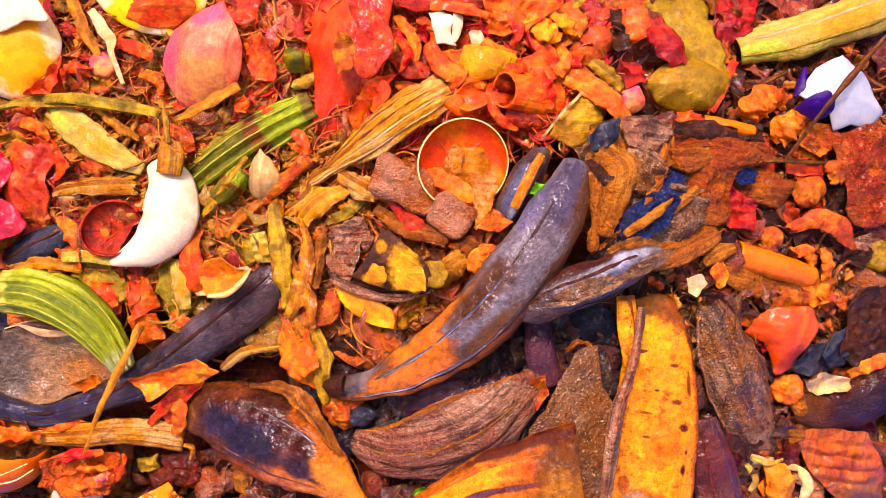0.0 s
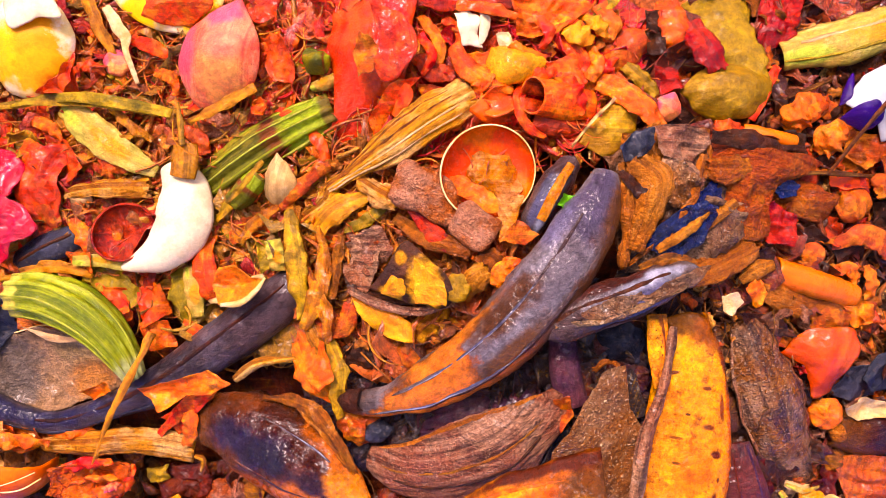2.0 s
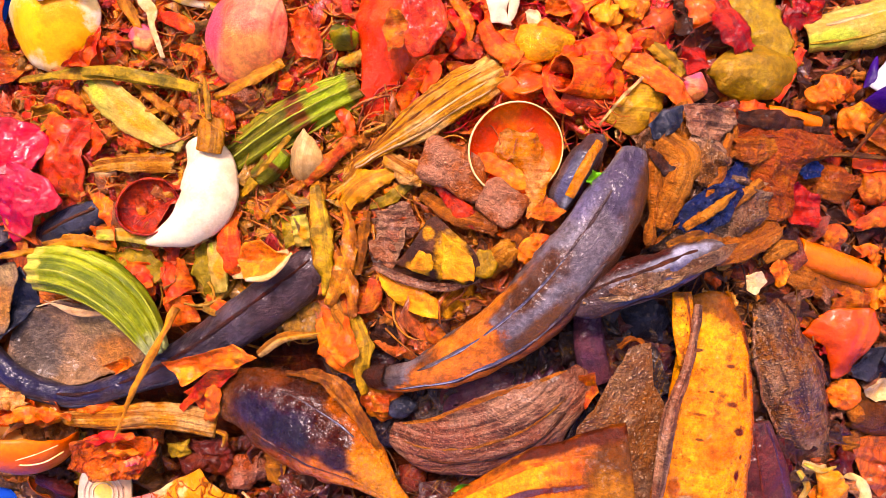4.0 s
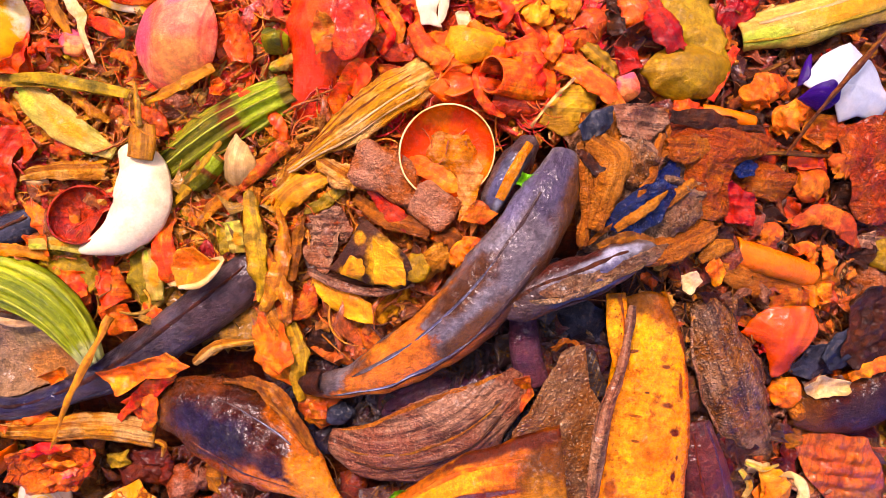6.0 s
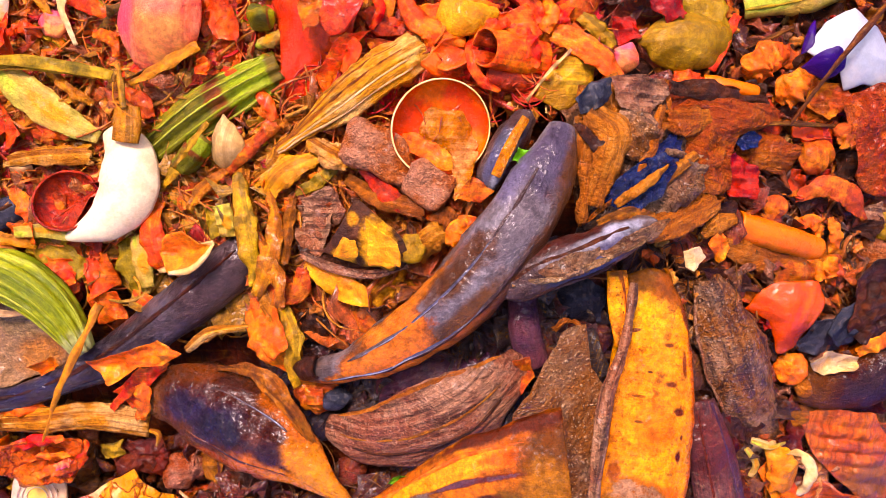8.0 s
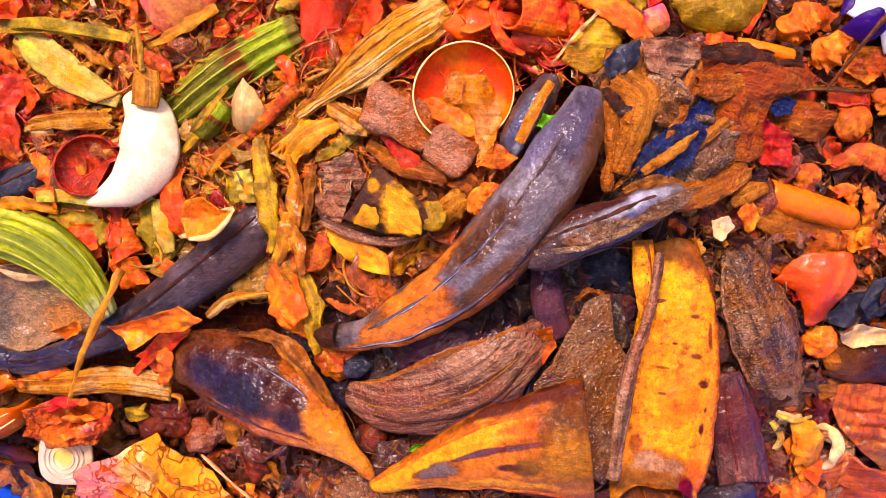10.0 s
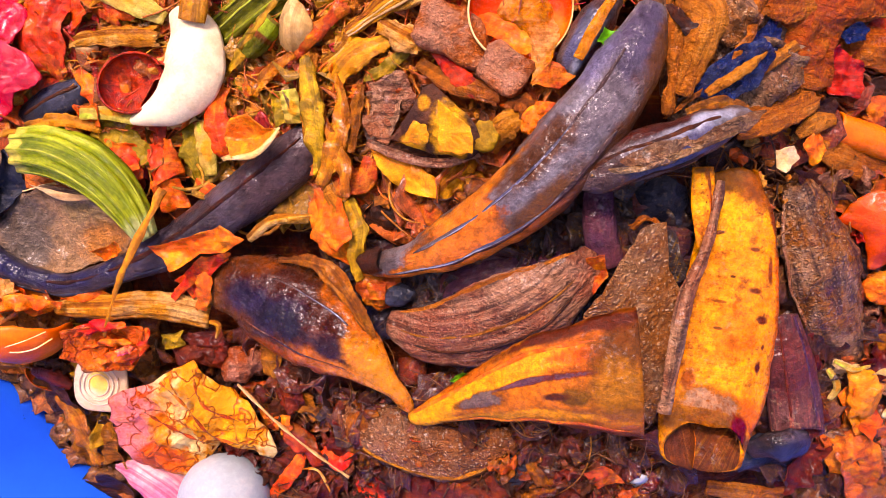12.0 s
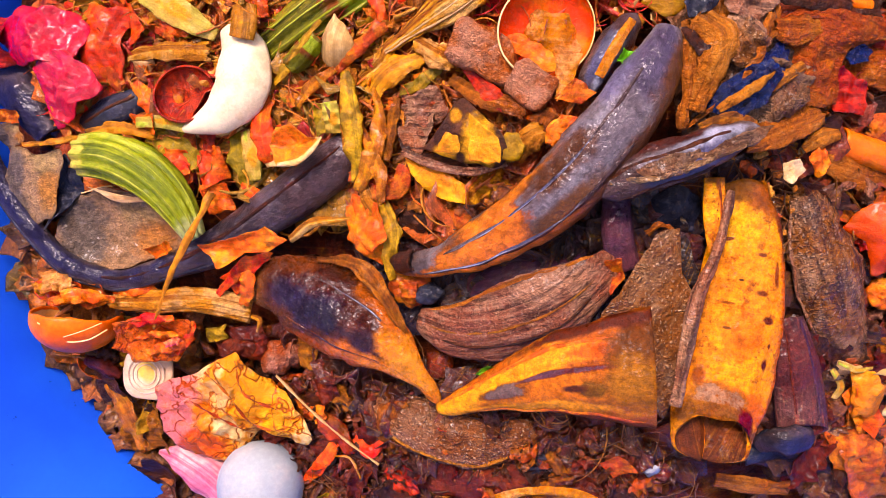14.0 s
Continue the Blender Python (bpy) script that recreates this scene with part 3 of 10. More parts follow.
# shells
material("shell_white", "ecdcb8", "e0cca4", "9a8468", fibre=0.05, specks=0.12, rough=0.5, bump=0.12, vary=0.0, pale=0.0, wrinkle=0.0, rich=1.0, soft=0.1, blotch=0.08, wet=0.0, sheen=0.2)
material("shell_pale", "98a0a4", "a4a6a6", "948c88", fibre=0.0, specks=0.08, rough=0.65, bump=0.1, vary=0.0, pale=0.0, wrinkle=0.0, rich=1.0, soft=0.1, blotch=0.08, wet=0.0, sheen=0.12)
material("shell_blue_white", "a4acb4", "b4b4b2", "b8b0b0", fibre=0.0, specks=0.08, rough=0.5, bump=0.1, vary=0.0, pale=0.0, wrinkle=0.0, rich=1.0, blotch=0.08, wet=0.0, sheen=0.2)
material("shell_violet", "341a5c", "46306e", "200c40", fibre=0.2, specks=0.2, rough=0.4, bump=0.3, blotch=0.08)
material("shell_brown", "f0700e", "f48420", "b04a10", fibre=0.0, specks=0.12, rough=0.38, bump=0.12, vary=0.02, pale=0.0, wrinkle=0.0, rich=1.0, blotch=0.08)
material("shell_rim", "f4dcb0", "ecc898", "d8a060", fibre=0.0, specks=0.1, rough=0.45, bump=0.1, blotch=0.08)
material("shell_inside", "ee5208", "f47c18", "b84a08", fibre=0.2, specks=0.2, rough=0.3, bump=0.4, blotch=0.08)
material("shell_cream", "f8e4a0", "fcf0d0", "e89a20", cover=0.6, fibre=0.05, specks=0.1, rough=0.5, bump=0.2, patches=[(0.3, -0.1, 0.5, 0.5, "f8b020"), (-0.4, -0.3, 0.5, 0.6, "f8d468"), (0.5, -0.6, 0.5, 0.4, "fcc838"), (0.6, -0.8, 0.25, 0.2, "f07a10")], blotch=0.08, rich=1.05, wet=0.15, sheen=0.2)
material("cream_skin", "e0c088", "e8d0a4", "d08a3a", fibre=0.2, specks=0.2, rough=0.4, rich=1.05, wet=0.22)
material("film", "d09a68", "e4b488", "8a4a20", cover=0.5, fibre=0.4, specks=0.35, rough=0.3, bump=0.8, rich=1.15, wet=0.22, soft=0.5)
# onions, petals and skins
material("onion_pink", "ee8c74", "f4a888", "b84a5c", cover=0.5, fibre=0.45, along=10, across=520, specks=0.25, rough=0.4, bump=0.45, soft=0.1, patches=[(0.1, 0.75, 0.5, 0.3, "e8808c"), (-0.75, 0.1, 0.3, 0.6, "e67c82"), (0.1, -0.45, 0.6, 0.45, "f8b07c"), (0.2, 0.1, 0.4, 0.3, "f4a084")], blotch=0.6, hue=0.5, rich=1.05, light="fcd8b4", wet=0.15)
material("onion_red", "d8382c", "ec6c54", "7a1420", cover=0.5, fibre=0.5, specks=0.4, rough=0.38, bump=0.5, soft=0.08, hue=0.512, rich=1.3, light="f49080", wet=0.5, patch=110, blotch=0.65)
material("skin_scarlet", "e01404", "f2481c", "9a0c14", cover=0.62, fibre=0.35, along=14, across=260, specks=0.2, rough=0.36, bump=0.5, soft=0.08, patches=[(-0.3, -0.5, 0.4, 0.5, "f02208"), (0.5, 0.3, 0.3, 0.5, "e43a44")], hue=0.514, rich=1.3, light="f47a50", wet=0.5, patch=95, blotch=0.4)
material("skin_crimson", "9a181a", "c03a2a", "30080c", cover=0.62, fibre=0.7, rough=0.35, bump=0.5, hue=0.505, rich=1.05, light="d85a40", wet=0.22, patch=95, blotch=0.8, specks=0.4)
material("skin_vermilion", "ee3a0a", "f2701e", "8a1608", cover=0.5, fibre=0.6, along=18, specks=0.4, rough=0.4, bump=0.5, soft=0.08, hue=0.503, rich=1.4, light="fca860", wet=0.22, patch=110, blotch=0.65)
material("skin_orange", "ee6c12", "f8983c", "9a3408", cover=0.5, fibre=0.5, along=18, specks=0.4, rough=0.42, bump=0.5, soft=0.08, hue=0.496, light="fcc080", wet=0.22, rich=1.4, patch=110, blotch=0.65)
material("skin_amber", "ea740a", "f0982e", "94480a", cover=0.5, fibre=0.5, along=18, specks=0.4, rough=0.42, bump=0.5, soft=0.08, hue=0.494, light="fca860", rich=1.4, wet=0.22, patch=110, blotch=0.65)
material("skin_rust", "b44a14", "d6802e", "4a1a08", cover=0.5, fibre=0.5, specks=0.4, rough=0.45, bump=0.6, hue=0.499, light="fca860", wet=0.22, soft=0.08, rich=1.3, patch=110, blotch=0.65)
material("leaf_orange", "be5622", "d88440", "5a1c0c", cover=0.5, fibre=0.4, specks=0.4, rough=0.5, bump=0.5, hue=0.5, light="fca860", wet=0.22, rich=1.3, soft=0.08, patch=110, blotch=0.65)
material("petal_pink", "cc1434", "e84460", "8a0820", cover=0.45, fibre=0.15, specks=0.2, rough=0.22, bump=0.6, soft=0.1, hue=0.505, rich=1.0, light="fa90a4", wet=1.0, sheen=0.5, gloss=170)
material("clove_pink", "e07a92", "f0a8a8", "b83a60", cover=0.5, fibre=0.9, along=10, across=380, specks=0.1, rough=0.4, bump=0.4, soft=0.1, hue=0.508, rich=0.9, light="f8c0b0", wet=0.15)
material("wrinkled_peel", "fca040", "ffe0a0", "e88430", cover=0.45, fibre=0.1, specks=0.1, rough=0.45, bump=0.9, veins="b84c14", patches=[(0.4, 0.3, 0.5, 0.5, "ffb458"), (-0.1, 0.3, 0.2, 0.3, "ffcc8c"), (0.6, -0.1, 0.2, 0.2, "fcb840"), (-0.7, 0.0, 0.36, 0.9, "f0948c"), (-0.3, -0.6, 0.3, 0.3, "ee6a2a")], hue=0.497, rich=1.0, light="fff0c8", wet=0.22, blotch=0.5)
material("wrinkled_orange", "ee6e1c", "f08a3c", "a8340c", cover=0.5, fibre=0.1, specks=0.3, rough=0.42, bump=0.9, veins="b03a0c", patches=[(0.3, -0.35, 0.14, 0.2, "f08090")], hue=0.502, rich=1.1, light="fcb070", wet=0.22, grains=0.3)
material("carrot", "f4680c", "f67e1e", "c0440a", cover=0.5, fibre=0.2, specks=0.15, rough=0.35, bump=0.3, blotch=0.3, hue=0.512, light="fcb458", wet=0.15)
# stalks and greens
material("stalk_green", "7e8820", "aab04c", "2c4408", cover=0.5, fibre=0.9, along=8, across=210, specks=0.15, rough=0.4, bump=0.5, patches=[(0.03, 0, 0.06, 1.3, "c8b868"), (0.95, 0, 0.08, 1.2, "b4b87c")], wet=0.15, soft=0.1, hue=0.51, rich=1.05, light="e0e8a0")
material("rib_green", "8c9430", "a8ac4c", "4a5a14", cover=0.5, fibre=0.4, along=10, across=300, specks=0.2, rough=0.4, bump=0.4, rich=1.0, hue=0.506, soft=0.1)
material("peel_matted", "a07a5c", "c8a684", "2a1a14", cover=0.5, fibre=0.9, along=30, across=220, specks=0.4, rough=0.5, pits=0.45, bump=1.0, rich=1.15, light="dcc4a4", wet=0.4, blotch=0.8, hue=0.494, grains=0.5)
material("rind_amber", "f09408", "f6b020", "8a4008", cover=0.5, patch=50, fibre=0.15, specks=0.25, rough=0.4, bump=0.6, light="fcc850", wet=0.3, blotch=0.6, rich=1.3, grains=0.1)
material("skin_pepper", "e01c04", "f04410", "8a0c0c", cover=0.4, fibre=0.2, specks=0.15, rough=0.25, bump=0.35, patches=[(-0.8, 0.5, 0.2, 0.3, "d86a5c"), (0.2, -0.6, 0.5, 0.3, "b01008")], wet=0.5, hue=0.52, rich=1.3, blotch=0.4, light="f47a50")
material("leaf_translucent", "c07a2c", "d89a48", "6a3410", cover=0.5, patch=80, fibre=0.8, along=14, across=260, specks=0.35, rough=0.38, bump=0.7, soft=0.15, light="f0c880", wet=0.4, blotch=0.7, rich=1.25, hue=0.492)
material("leaf_withered", "bc5620", "d47836", "54200e", cover=0.5, patch=60, fibre=0.25, specks=0.45, rough=0.45, bump=0.9, light="f0a060", wet=0.35, blotch=0.8, grains=0.35, rich=1.25)
material("stalk_amber", "b87410", "cc8c20", "5a3206", cover=0.5, patch=60, fibre=0.8, along=12, across=300, specks=0.2, rough=0.35, bump=0.5, soft=0.1, light="e8b850", wet=0.4, rich=1.25, hue=0.498)
material("okra_green", "565210", "787018", "34380c", cover=0.5, fibre=0.9, along=8, across=230, specks=0.3, rough=0.42, bump=0.5, patches=[(0.82, 0, 0.2, 1.2, "8ea010"), (0.57, 0, 0.06, 1.4, "7a3c1c"), (0.2, 0.3, 0.3, 0.4, "6a6814"), (0.97, 0, 0.04, 1.3, "6a5a2c")], wet=0.15, soft=0.1, hue=0.504)
material("stalk_olive", "a47e26", "c8a850", "3a340a", cover=0.5, fibre=0.7, along=12, across=300, specks=0.3, rough=0.45, bump=0.5, rich=1.2, hue=0.486, wet=0.12, patch=90, blotch=0.8)
material("stalk_mustard", "cc9030", "dca850", "5a360a", cover=0.5, fibre=0.7, along=12, across=300, specks=0.25, rough=0.42, bump=0.5, rich=1.2, hue=0.486, wet=0.12, patch=90, blotch=0.8, light="f0c880")
material("stalk_wood", "e0ac6c", "ecc890", "7a4420", cover=0.5, fibre=1.0, along=8, across=260, specks=0.25, rough=0.55, bump=1.0, rich=1.15, hue=0.492, wet=0.12)
material("stalk_pale", "c8a85c", "b8ac58", "8a7a2c", cover=0.5, fibre=0.5, along=12, across=260, specks=0.25, rough=0.45, bump=0.5, patches=[(0.55, -0.1, 0.2, 0.5, "d8a04a"), (0.1, 0.3, 0.15, 0.4, "a8b850")], rich=1.0, hue=0.494, wet=0.15, soft=0.1, blotch=0.7)
material("leaf_olive", "8a7a34", "b09a48", "3a3a10", cover=0.5, fibre=0.5, specks=0.3, rough=0.45, bump=0.5, rich=1.2, hue=0.486, wet=0.12, patch=90, blotch=0.8)
material("fruit_olive", "96762a", "b0903c", "6e5410", cover=0.5, fibre=0.2, specks=0.35, rough=0.4, bump=0.5, hue=0.499, wet=0.15, soft=0.15, rich=1.1, blotch=0.7)
material("leaf_green", "3c8a12", "58a81c", "1e4a0a", cover=0.5, fibre=0.3, specks=0.1, rough=0.4, bump=0.3, hue=0.504)
material("leaf_brown", "8e5426", "ac7038", "3a2010", cover=0.5, fibre=0.7, along=18, specks=0.4, rough=0.5, bump=0.7, wet=0.15, patch=90, blotch=0.8, light="d8a868")
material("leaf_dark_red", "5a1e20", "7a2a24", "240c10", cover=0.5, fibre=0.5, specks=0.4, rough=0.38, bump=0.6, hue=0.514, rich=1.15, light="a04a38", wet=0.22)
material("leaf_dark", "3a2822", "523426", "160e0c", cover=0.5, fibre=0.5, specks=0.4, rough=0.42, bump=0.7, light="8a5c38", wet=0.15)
material("clove_tan", "c8a05c", "d8b478", "8a5c28", cover=0.5, fibre=0.6, along=12, specks=0.2, rough=0.4, bump=0.3, rich=0.9, hue=0.494, wet=0.12)
material("cut_yellow", "3c2a22", "5a4236", "1a1210", cover=0.5, fibre=0.3, rough=0.45, bump=0.6, patches=[(0.3, -0.15, 0.42, 0.62, "f4b40c"), (-0.5, -0.45, 0.30, 0.32, "f2b012"), (-0.25, 0.55, 0.12, 0.18, "d89a10")], light="6a5040")
material("twig", "6a4630", "7e583e", "32201a", fibre=0.8, rough=0.65, bump=0.8)
material("slice_pale", "d4b898", "dcc8ac", "c89a78", fibre=0.2, specks=0.1, rough=0.35, bump=0.2, patches=[(0, 0.1, 0.35, 0.35, "ecc878")], blotch=0.08, rich=1.05)
material("slice_ring", "dcc2a4", "e0ccb0", "c49a7c", fibre=0.2, specks=0.1, rough=0.35, bump=0.2, blotch=0.08, rich=1.05)
material("skin_brick", "b42810", "cc4a1c", "48100a", cover=0.5, fibre=0.7, along=18, specks=0.3, rough=0.36, bump=0.6, hue=0.514, rich=1.15, light="f47a50", wet=0.6, patches=[(0.3, -0.6, 0.6, 0.4, "8a4420")], blotch=0.7)

SLOPE = (0.1681, 0.0551, 0.0977)
RISE_WIDTH = 0.085
RISES = [(-200, -130, 4.1), (-100, -130, -7.1), (0, -130, 31.5), (100, -130, 17.4), (200, -130, -20.7), (-200, -43, 24.0), (-100, -43, -6.1), (0, -43, 11.5), (100, -43, 13.2), (200, -43, -9.8), (-200, 43, 6.8), (-100, 43, -7.9), (0, 43, 16.0), (100, 43, 12.6), (200, 43, 3.9), (-200, 130, -2.2), (-100, 130, 8.9), (0, 130, 15.7), (100, 130, -14.7), (200, 130, -3.8)]
TUB = (0.010, 0.003, 0.278)
TUB_BASE, TUB_FLARE, TUB_TOP = 0.145, 0.4, 0.28

# ---- the heap, the tub and the ground ----
def heap(x, y):
    """The heap's upper surface in metres: a slope with broad rises."""
    z = SLOPE[0] + SLOPE[1] * x + SLOPE[2] * y
    for cx, cy, h in RISES:
        z += h * MM * math.exp(-((x - cx * MM) ** 2 + (y - cy * MM) ** 2) / (2 * RISE_WIDTH ** 2))
    return z


tagged(link("ground", [(-40, -40, 0), (40, -40, 0), (40, 40, 0), (-40, 40, 0)], [(0, 1, 2, 3)], [(-40, -40), (40, -40), (40, 40), (-40, 40)],
            [(-1, -1), (1, -1), (1, 1), (-1, 1)], paving(), flat=True), "plain grey concrete ground under the tub", "ground", kind="structure")

CX, CY, CR = TUB  # middle and inner radius of the tub where the heap meets it


def revolve(profile, segs=128):
    """Vertices and faces of a closed ring profile (radius, height) turned round the tub's axis."""
    vs = [(CX + r * math.cos(2 * math.pi * k / segs), CY + r * math.sin(2 * math.pi * k / segs), z) for r, z in profile for k in range(segs)]
    m = len(profile)
    fs = [[i * segs + k, i * segs + (k + 1) % segs, ((i + 1) % m) * segs + (k + 1) % segs, ((i + 1) % m) * segs + k] for i in range(m) for k in range(segs)]
    return vs, fs


blue = plastic()
tub = tagged(new("tub"), "large round blue plastic tub holding kitchen scraps", "tub")
tub.location = (CX, CY, 0)
zb, flare = TUB_BASE, TUB_FLARE
prof = [(CR + flare * (z - zb), z) for z in np.linspace(0.012, TUB_TOP, 14)]
prof += [(r + 0.004, z) for r, z in prof[::-1]]
for nm_, pr in (("wall", prof),
                ("rim", [(CR + flare * (TUB_TOP - zb) + 0.001 + 0.011 * math.cos(a), TUB_TOP + 0.004 + 0.008 * math.sin(a)) for a in np.linspace(0, 6.283, 13)[:-1]]),
                ("base", [(0.004, 0.006), (CR - flare * zb + 0.003, 0.006), (CR - flare * zb + 0.003, 0.016), (0.004, 0.016)])):
    vs, fs = revolve(pr)
    vs = [(x - CX, y - CY, z) for x, y, z in vs]
    link(nm_, vs, fs, [(v[0], v[1]) for v in vs], [(v[0], v[1]) for v in vs], blue, tub)

# the packed body of the heap, out to the tub's wall
vs, uv = [], []
R_, S_ = 90, 150
for i in range(R_ + 1):
    for k in range(S_):
        a, r = 2 * math.pi * k / S_, i / R_
        wall = CR * r
        x, y = CX + wall * math.cos(a), CY + wall * math.sin(a)
        z = max(0.03, heap(x, y)) - 0.016
        v = Vector((x, y, 0))
        z += 0.004 * noise.noise(v * 40) + 0.003 * noise.noise(v * 110) + 0.0018 * noise.noise(v * 300)
        vs.append((x, y, z))
        uv.append((x, y))
fs = [[i * S_ + k, (i + 1) * S_ + k, (i + 1) * S_ + (k + 1) % S_, i * S_ + (k + 1) % S_] for i in range(R_) for k in range(S_)]
soil = organic("rotting_pulp", "643420", "864a26", "1c0e0a", patch=30, specks=0.6, rough=0.55, bump=1.0, grain=0.6)
link("compost_heap", vs, fs, uv, uv, soil, None, "packed dark brown rotting kitchen scraps filling the tub", "compost", kind="stuff")


def scatter(name, label, colours, area, count, size, rise=(-12, -2), thin=2.2, tilt=30, bend=1.0, seed=1, rough=0.5):
    """Loose scraps over an area of ellipses (x, y, rx, ry in mm), each a small curled flake or shred."""
    rnd = np.random.RandomState(seed)
    vs, fs, uv = [], [], []
    made = 0
    weights = np.array([a[2] * a[3] for a in area], dtype=float)
    while made < count:
        cx, cy, rx, ry = area[rnd.choice(len(area), p=weights / weights.sum())]
        a, r = rnd.uniform(0, 6.283), math.sqrt(rnd.uniform(0, 1))
        x, y = (cx + rx * r * math.cos(a)) * MM, (cy + ry * r * math.sin(a)) * MM
        if math.hypot(x - CX, y - CY) > CR - 0.004:
            continue
        made += 1
        l = rnd.uniform(*size) * MM
        w = l / rnd.uniform(1.0, thin)
        z = heap(x, y) + rnd.uniform(*rise) * MM
        m3 = Euler((math.radians(rnd.uniform(-tilt, tilt)), math.radians(rnd.uniform(-tilt, tilt)), rnd.uniform(0, 6.283))).to_matrix()
        c1, c2, tw = rnd.uniform(-0.6, 1.2) * bend, rnd.uniform(-0.9, 1.2) * bend, rnd.uniform(-0.7, 0.7) * bend
        n, m, base = 5, 3, len(vs)
        th = rnd.uniform(0.4, 1.1) * MM
        for side in (0, 1):
            for i in range(n + 1):
                for j in range(m + 1):
                    s, t = 2 * i / n - 1, 2 * j / m - 1
                    taper = 1 - (0.55 + 0.4 * (c2 > 0)) * abs(s) ** 2.5
                    px = s * l / 2 * (1 + 0.16 * rnd.uniform(-1, 1) * (side == 0))
                    py = t * w / 2 * taper * (1 + 0.3 * math.sin(i * 2.1 + base))
                    pz = -c1 * s * s * l * 0.28 - c2 * t * t * w * 0.35 + tw * s * t * w * 0.5 - side * th
                    if side:
                        px = vs[base + i * (m + 1) + j][3]
                    q = m3 @ Vector((px, py, pz))
                    vs.append((x + q.x, y + q.y, z + q.z, px))
                    uv.append((px, py))
        row, half = m + 1, (n + 1) * (m + 1)
        for i in range(n):
            for j in range(m):
                q = [base + i * row + j, base + (i + 1) * row + j, base + (i + 1) * row + j + 1, base + i * row + j + 1]
                fs.append(q)
                fs.append([v + half for v in q[::-1]])
            for j in (0, m):
                q = [base + i * row + j, base + (i + 1) * row + j, base + half + (i + 1) * row + j, base + half + i * row + j]
                fs.append(q[::-1] if j == 0 else q)
        for i in (0, n):
            for j in range(m):
                q = [base + i * row + j, base + i * row + j + 1, base + half + i * row + j + 1, base + half + i * row + j]
                fs.append(q if i == 0 else q[::-1])
    return link(name, [v[:3] for v in vs], fs, uv, uv, scraps(name + "_mix", colours, rough), None, label, "food scraps", kind="stuff")


def fibres(name, label, colours, area, count, length, width=(0.4, 1.0), rise=(-6, 3), seed=1, sag=0.3):
    """Thin bent threads and shreds of stalk over an area of ellipses (mm)."""
    rnd = np.random.RandomState(seed)
    vs, fs, uv = [], [], []
    weights = np.array([a[2] * a[3] for a in area], dtype=float)
    for _ in range(count):
        cx, cy, rx, ry = area[rnd.choice(len(area), p=weights / weights.sum())]
        a, r = rnd.uniform(0, 6.283), math.sqrt(rnd.uniform(0, 1))
        p = np.array([(cx + rx * r * math.cos(a)) * MM, (cy + ry * r * math.sin(a)) * MM])
        h = rnd.uniform(0, 6.283)
        bend, step, w = rnd.uniform(-0.45, 0.45), rnd.uniform(*length) * MM / 8, rnd.uniform(*width) * MM / 2
        z0, lift = rnd.uniform(*rise) * MM, rnd.uniform(-0.35, 0.35)
        base = len(vs)
        for i in range(9):
            if math.hypot(p[0] - CX, p[1] - CY) > CR - 0.004:
                p = np.array([CX, CY]) + (p - [CX, CY]) * 0.97
            z = heap(*p) + z0 + lift * (i - 4) * step - sag * step * ((i - 4) / 4) ** 2
            t = np.array([math.cos(h), math.sin(h)])
            s = np.array([-t[1], t[0]])
            ww = w * (1.1 - (i / 8) ** 2 * 0.8)
            for k in range(4):
                c, d = math.cos(k * 1.571), math.sin(k * 1.571)
                vs.append((p[0] + s[0] * c * ww, p[1] + s[1] * c * ww, z + d * ww * 0.7))
                uv.append((i * step, k * ww))
            p = p + t * step
            h += bend
        for i in range(8):
            for k in range(4):
                j = (k + 1) % 4
                fs.append([base + i * 4 + k, base + i * 4 + j, base + i * 4 + 4 + j, base + i * 4 + 4 + k])
        fs.append([base + 3, base + 2, base + 1, base])
        fs.append([base + 32, base + 33, base + 34, base + 35])
    return link(name, vs, fs, uv, uv, scraps(name + "_mix", colours), None, label, "food scraps", kind="stuff")



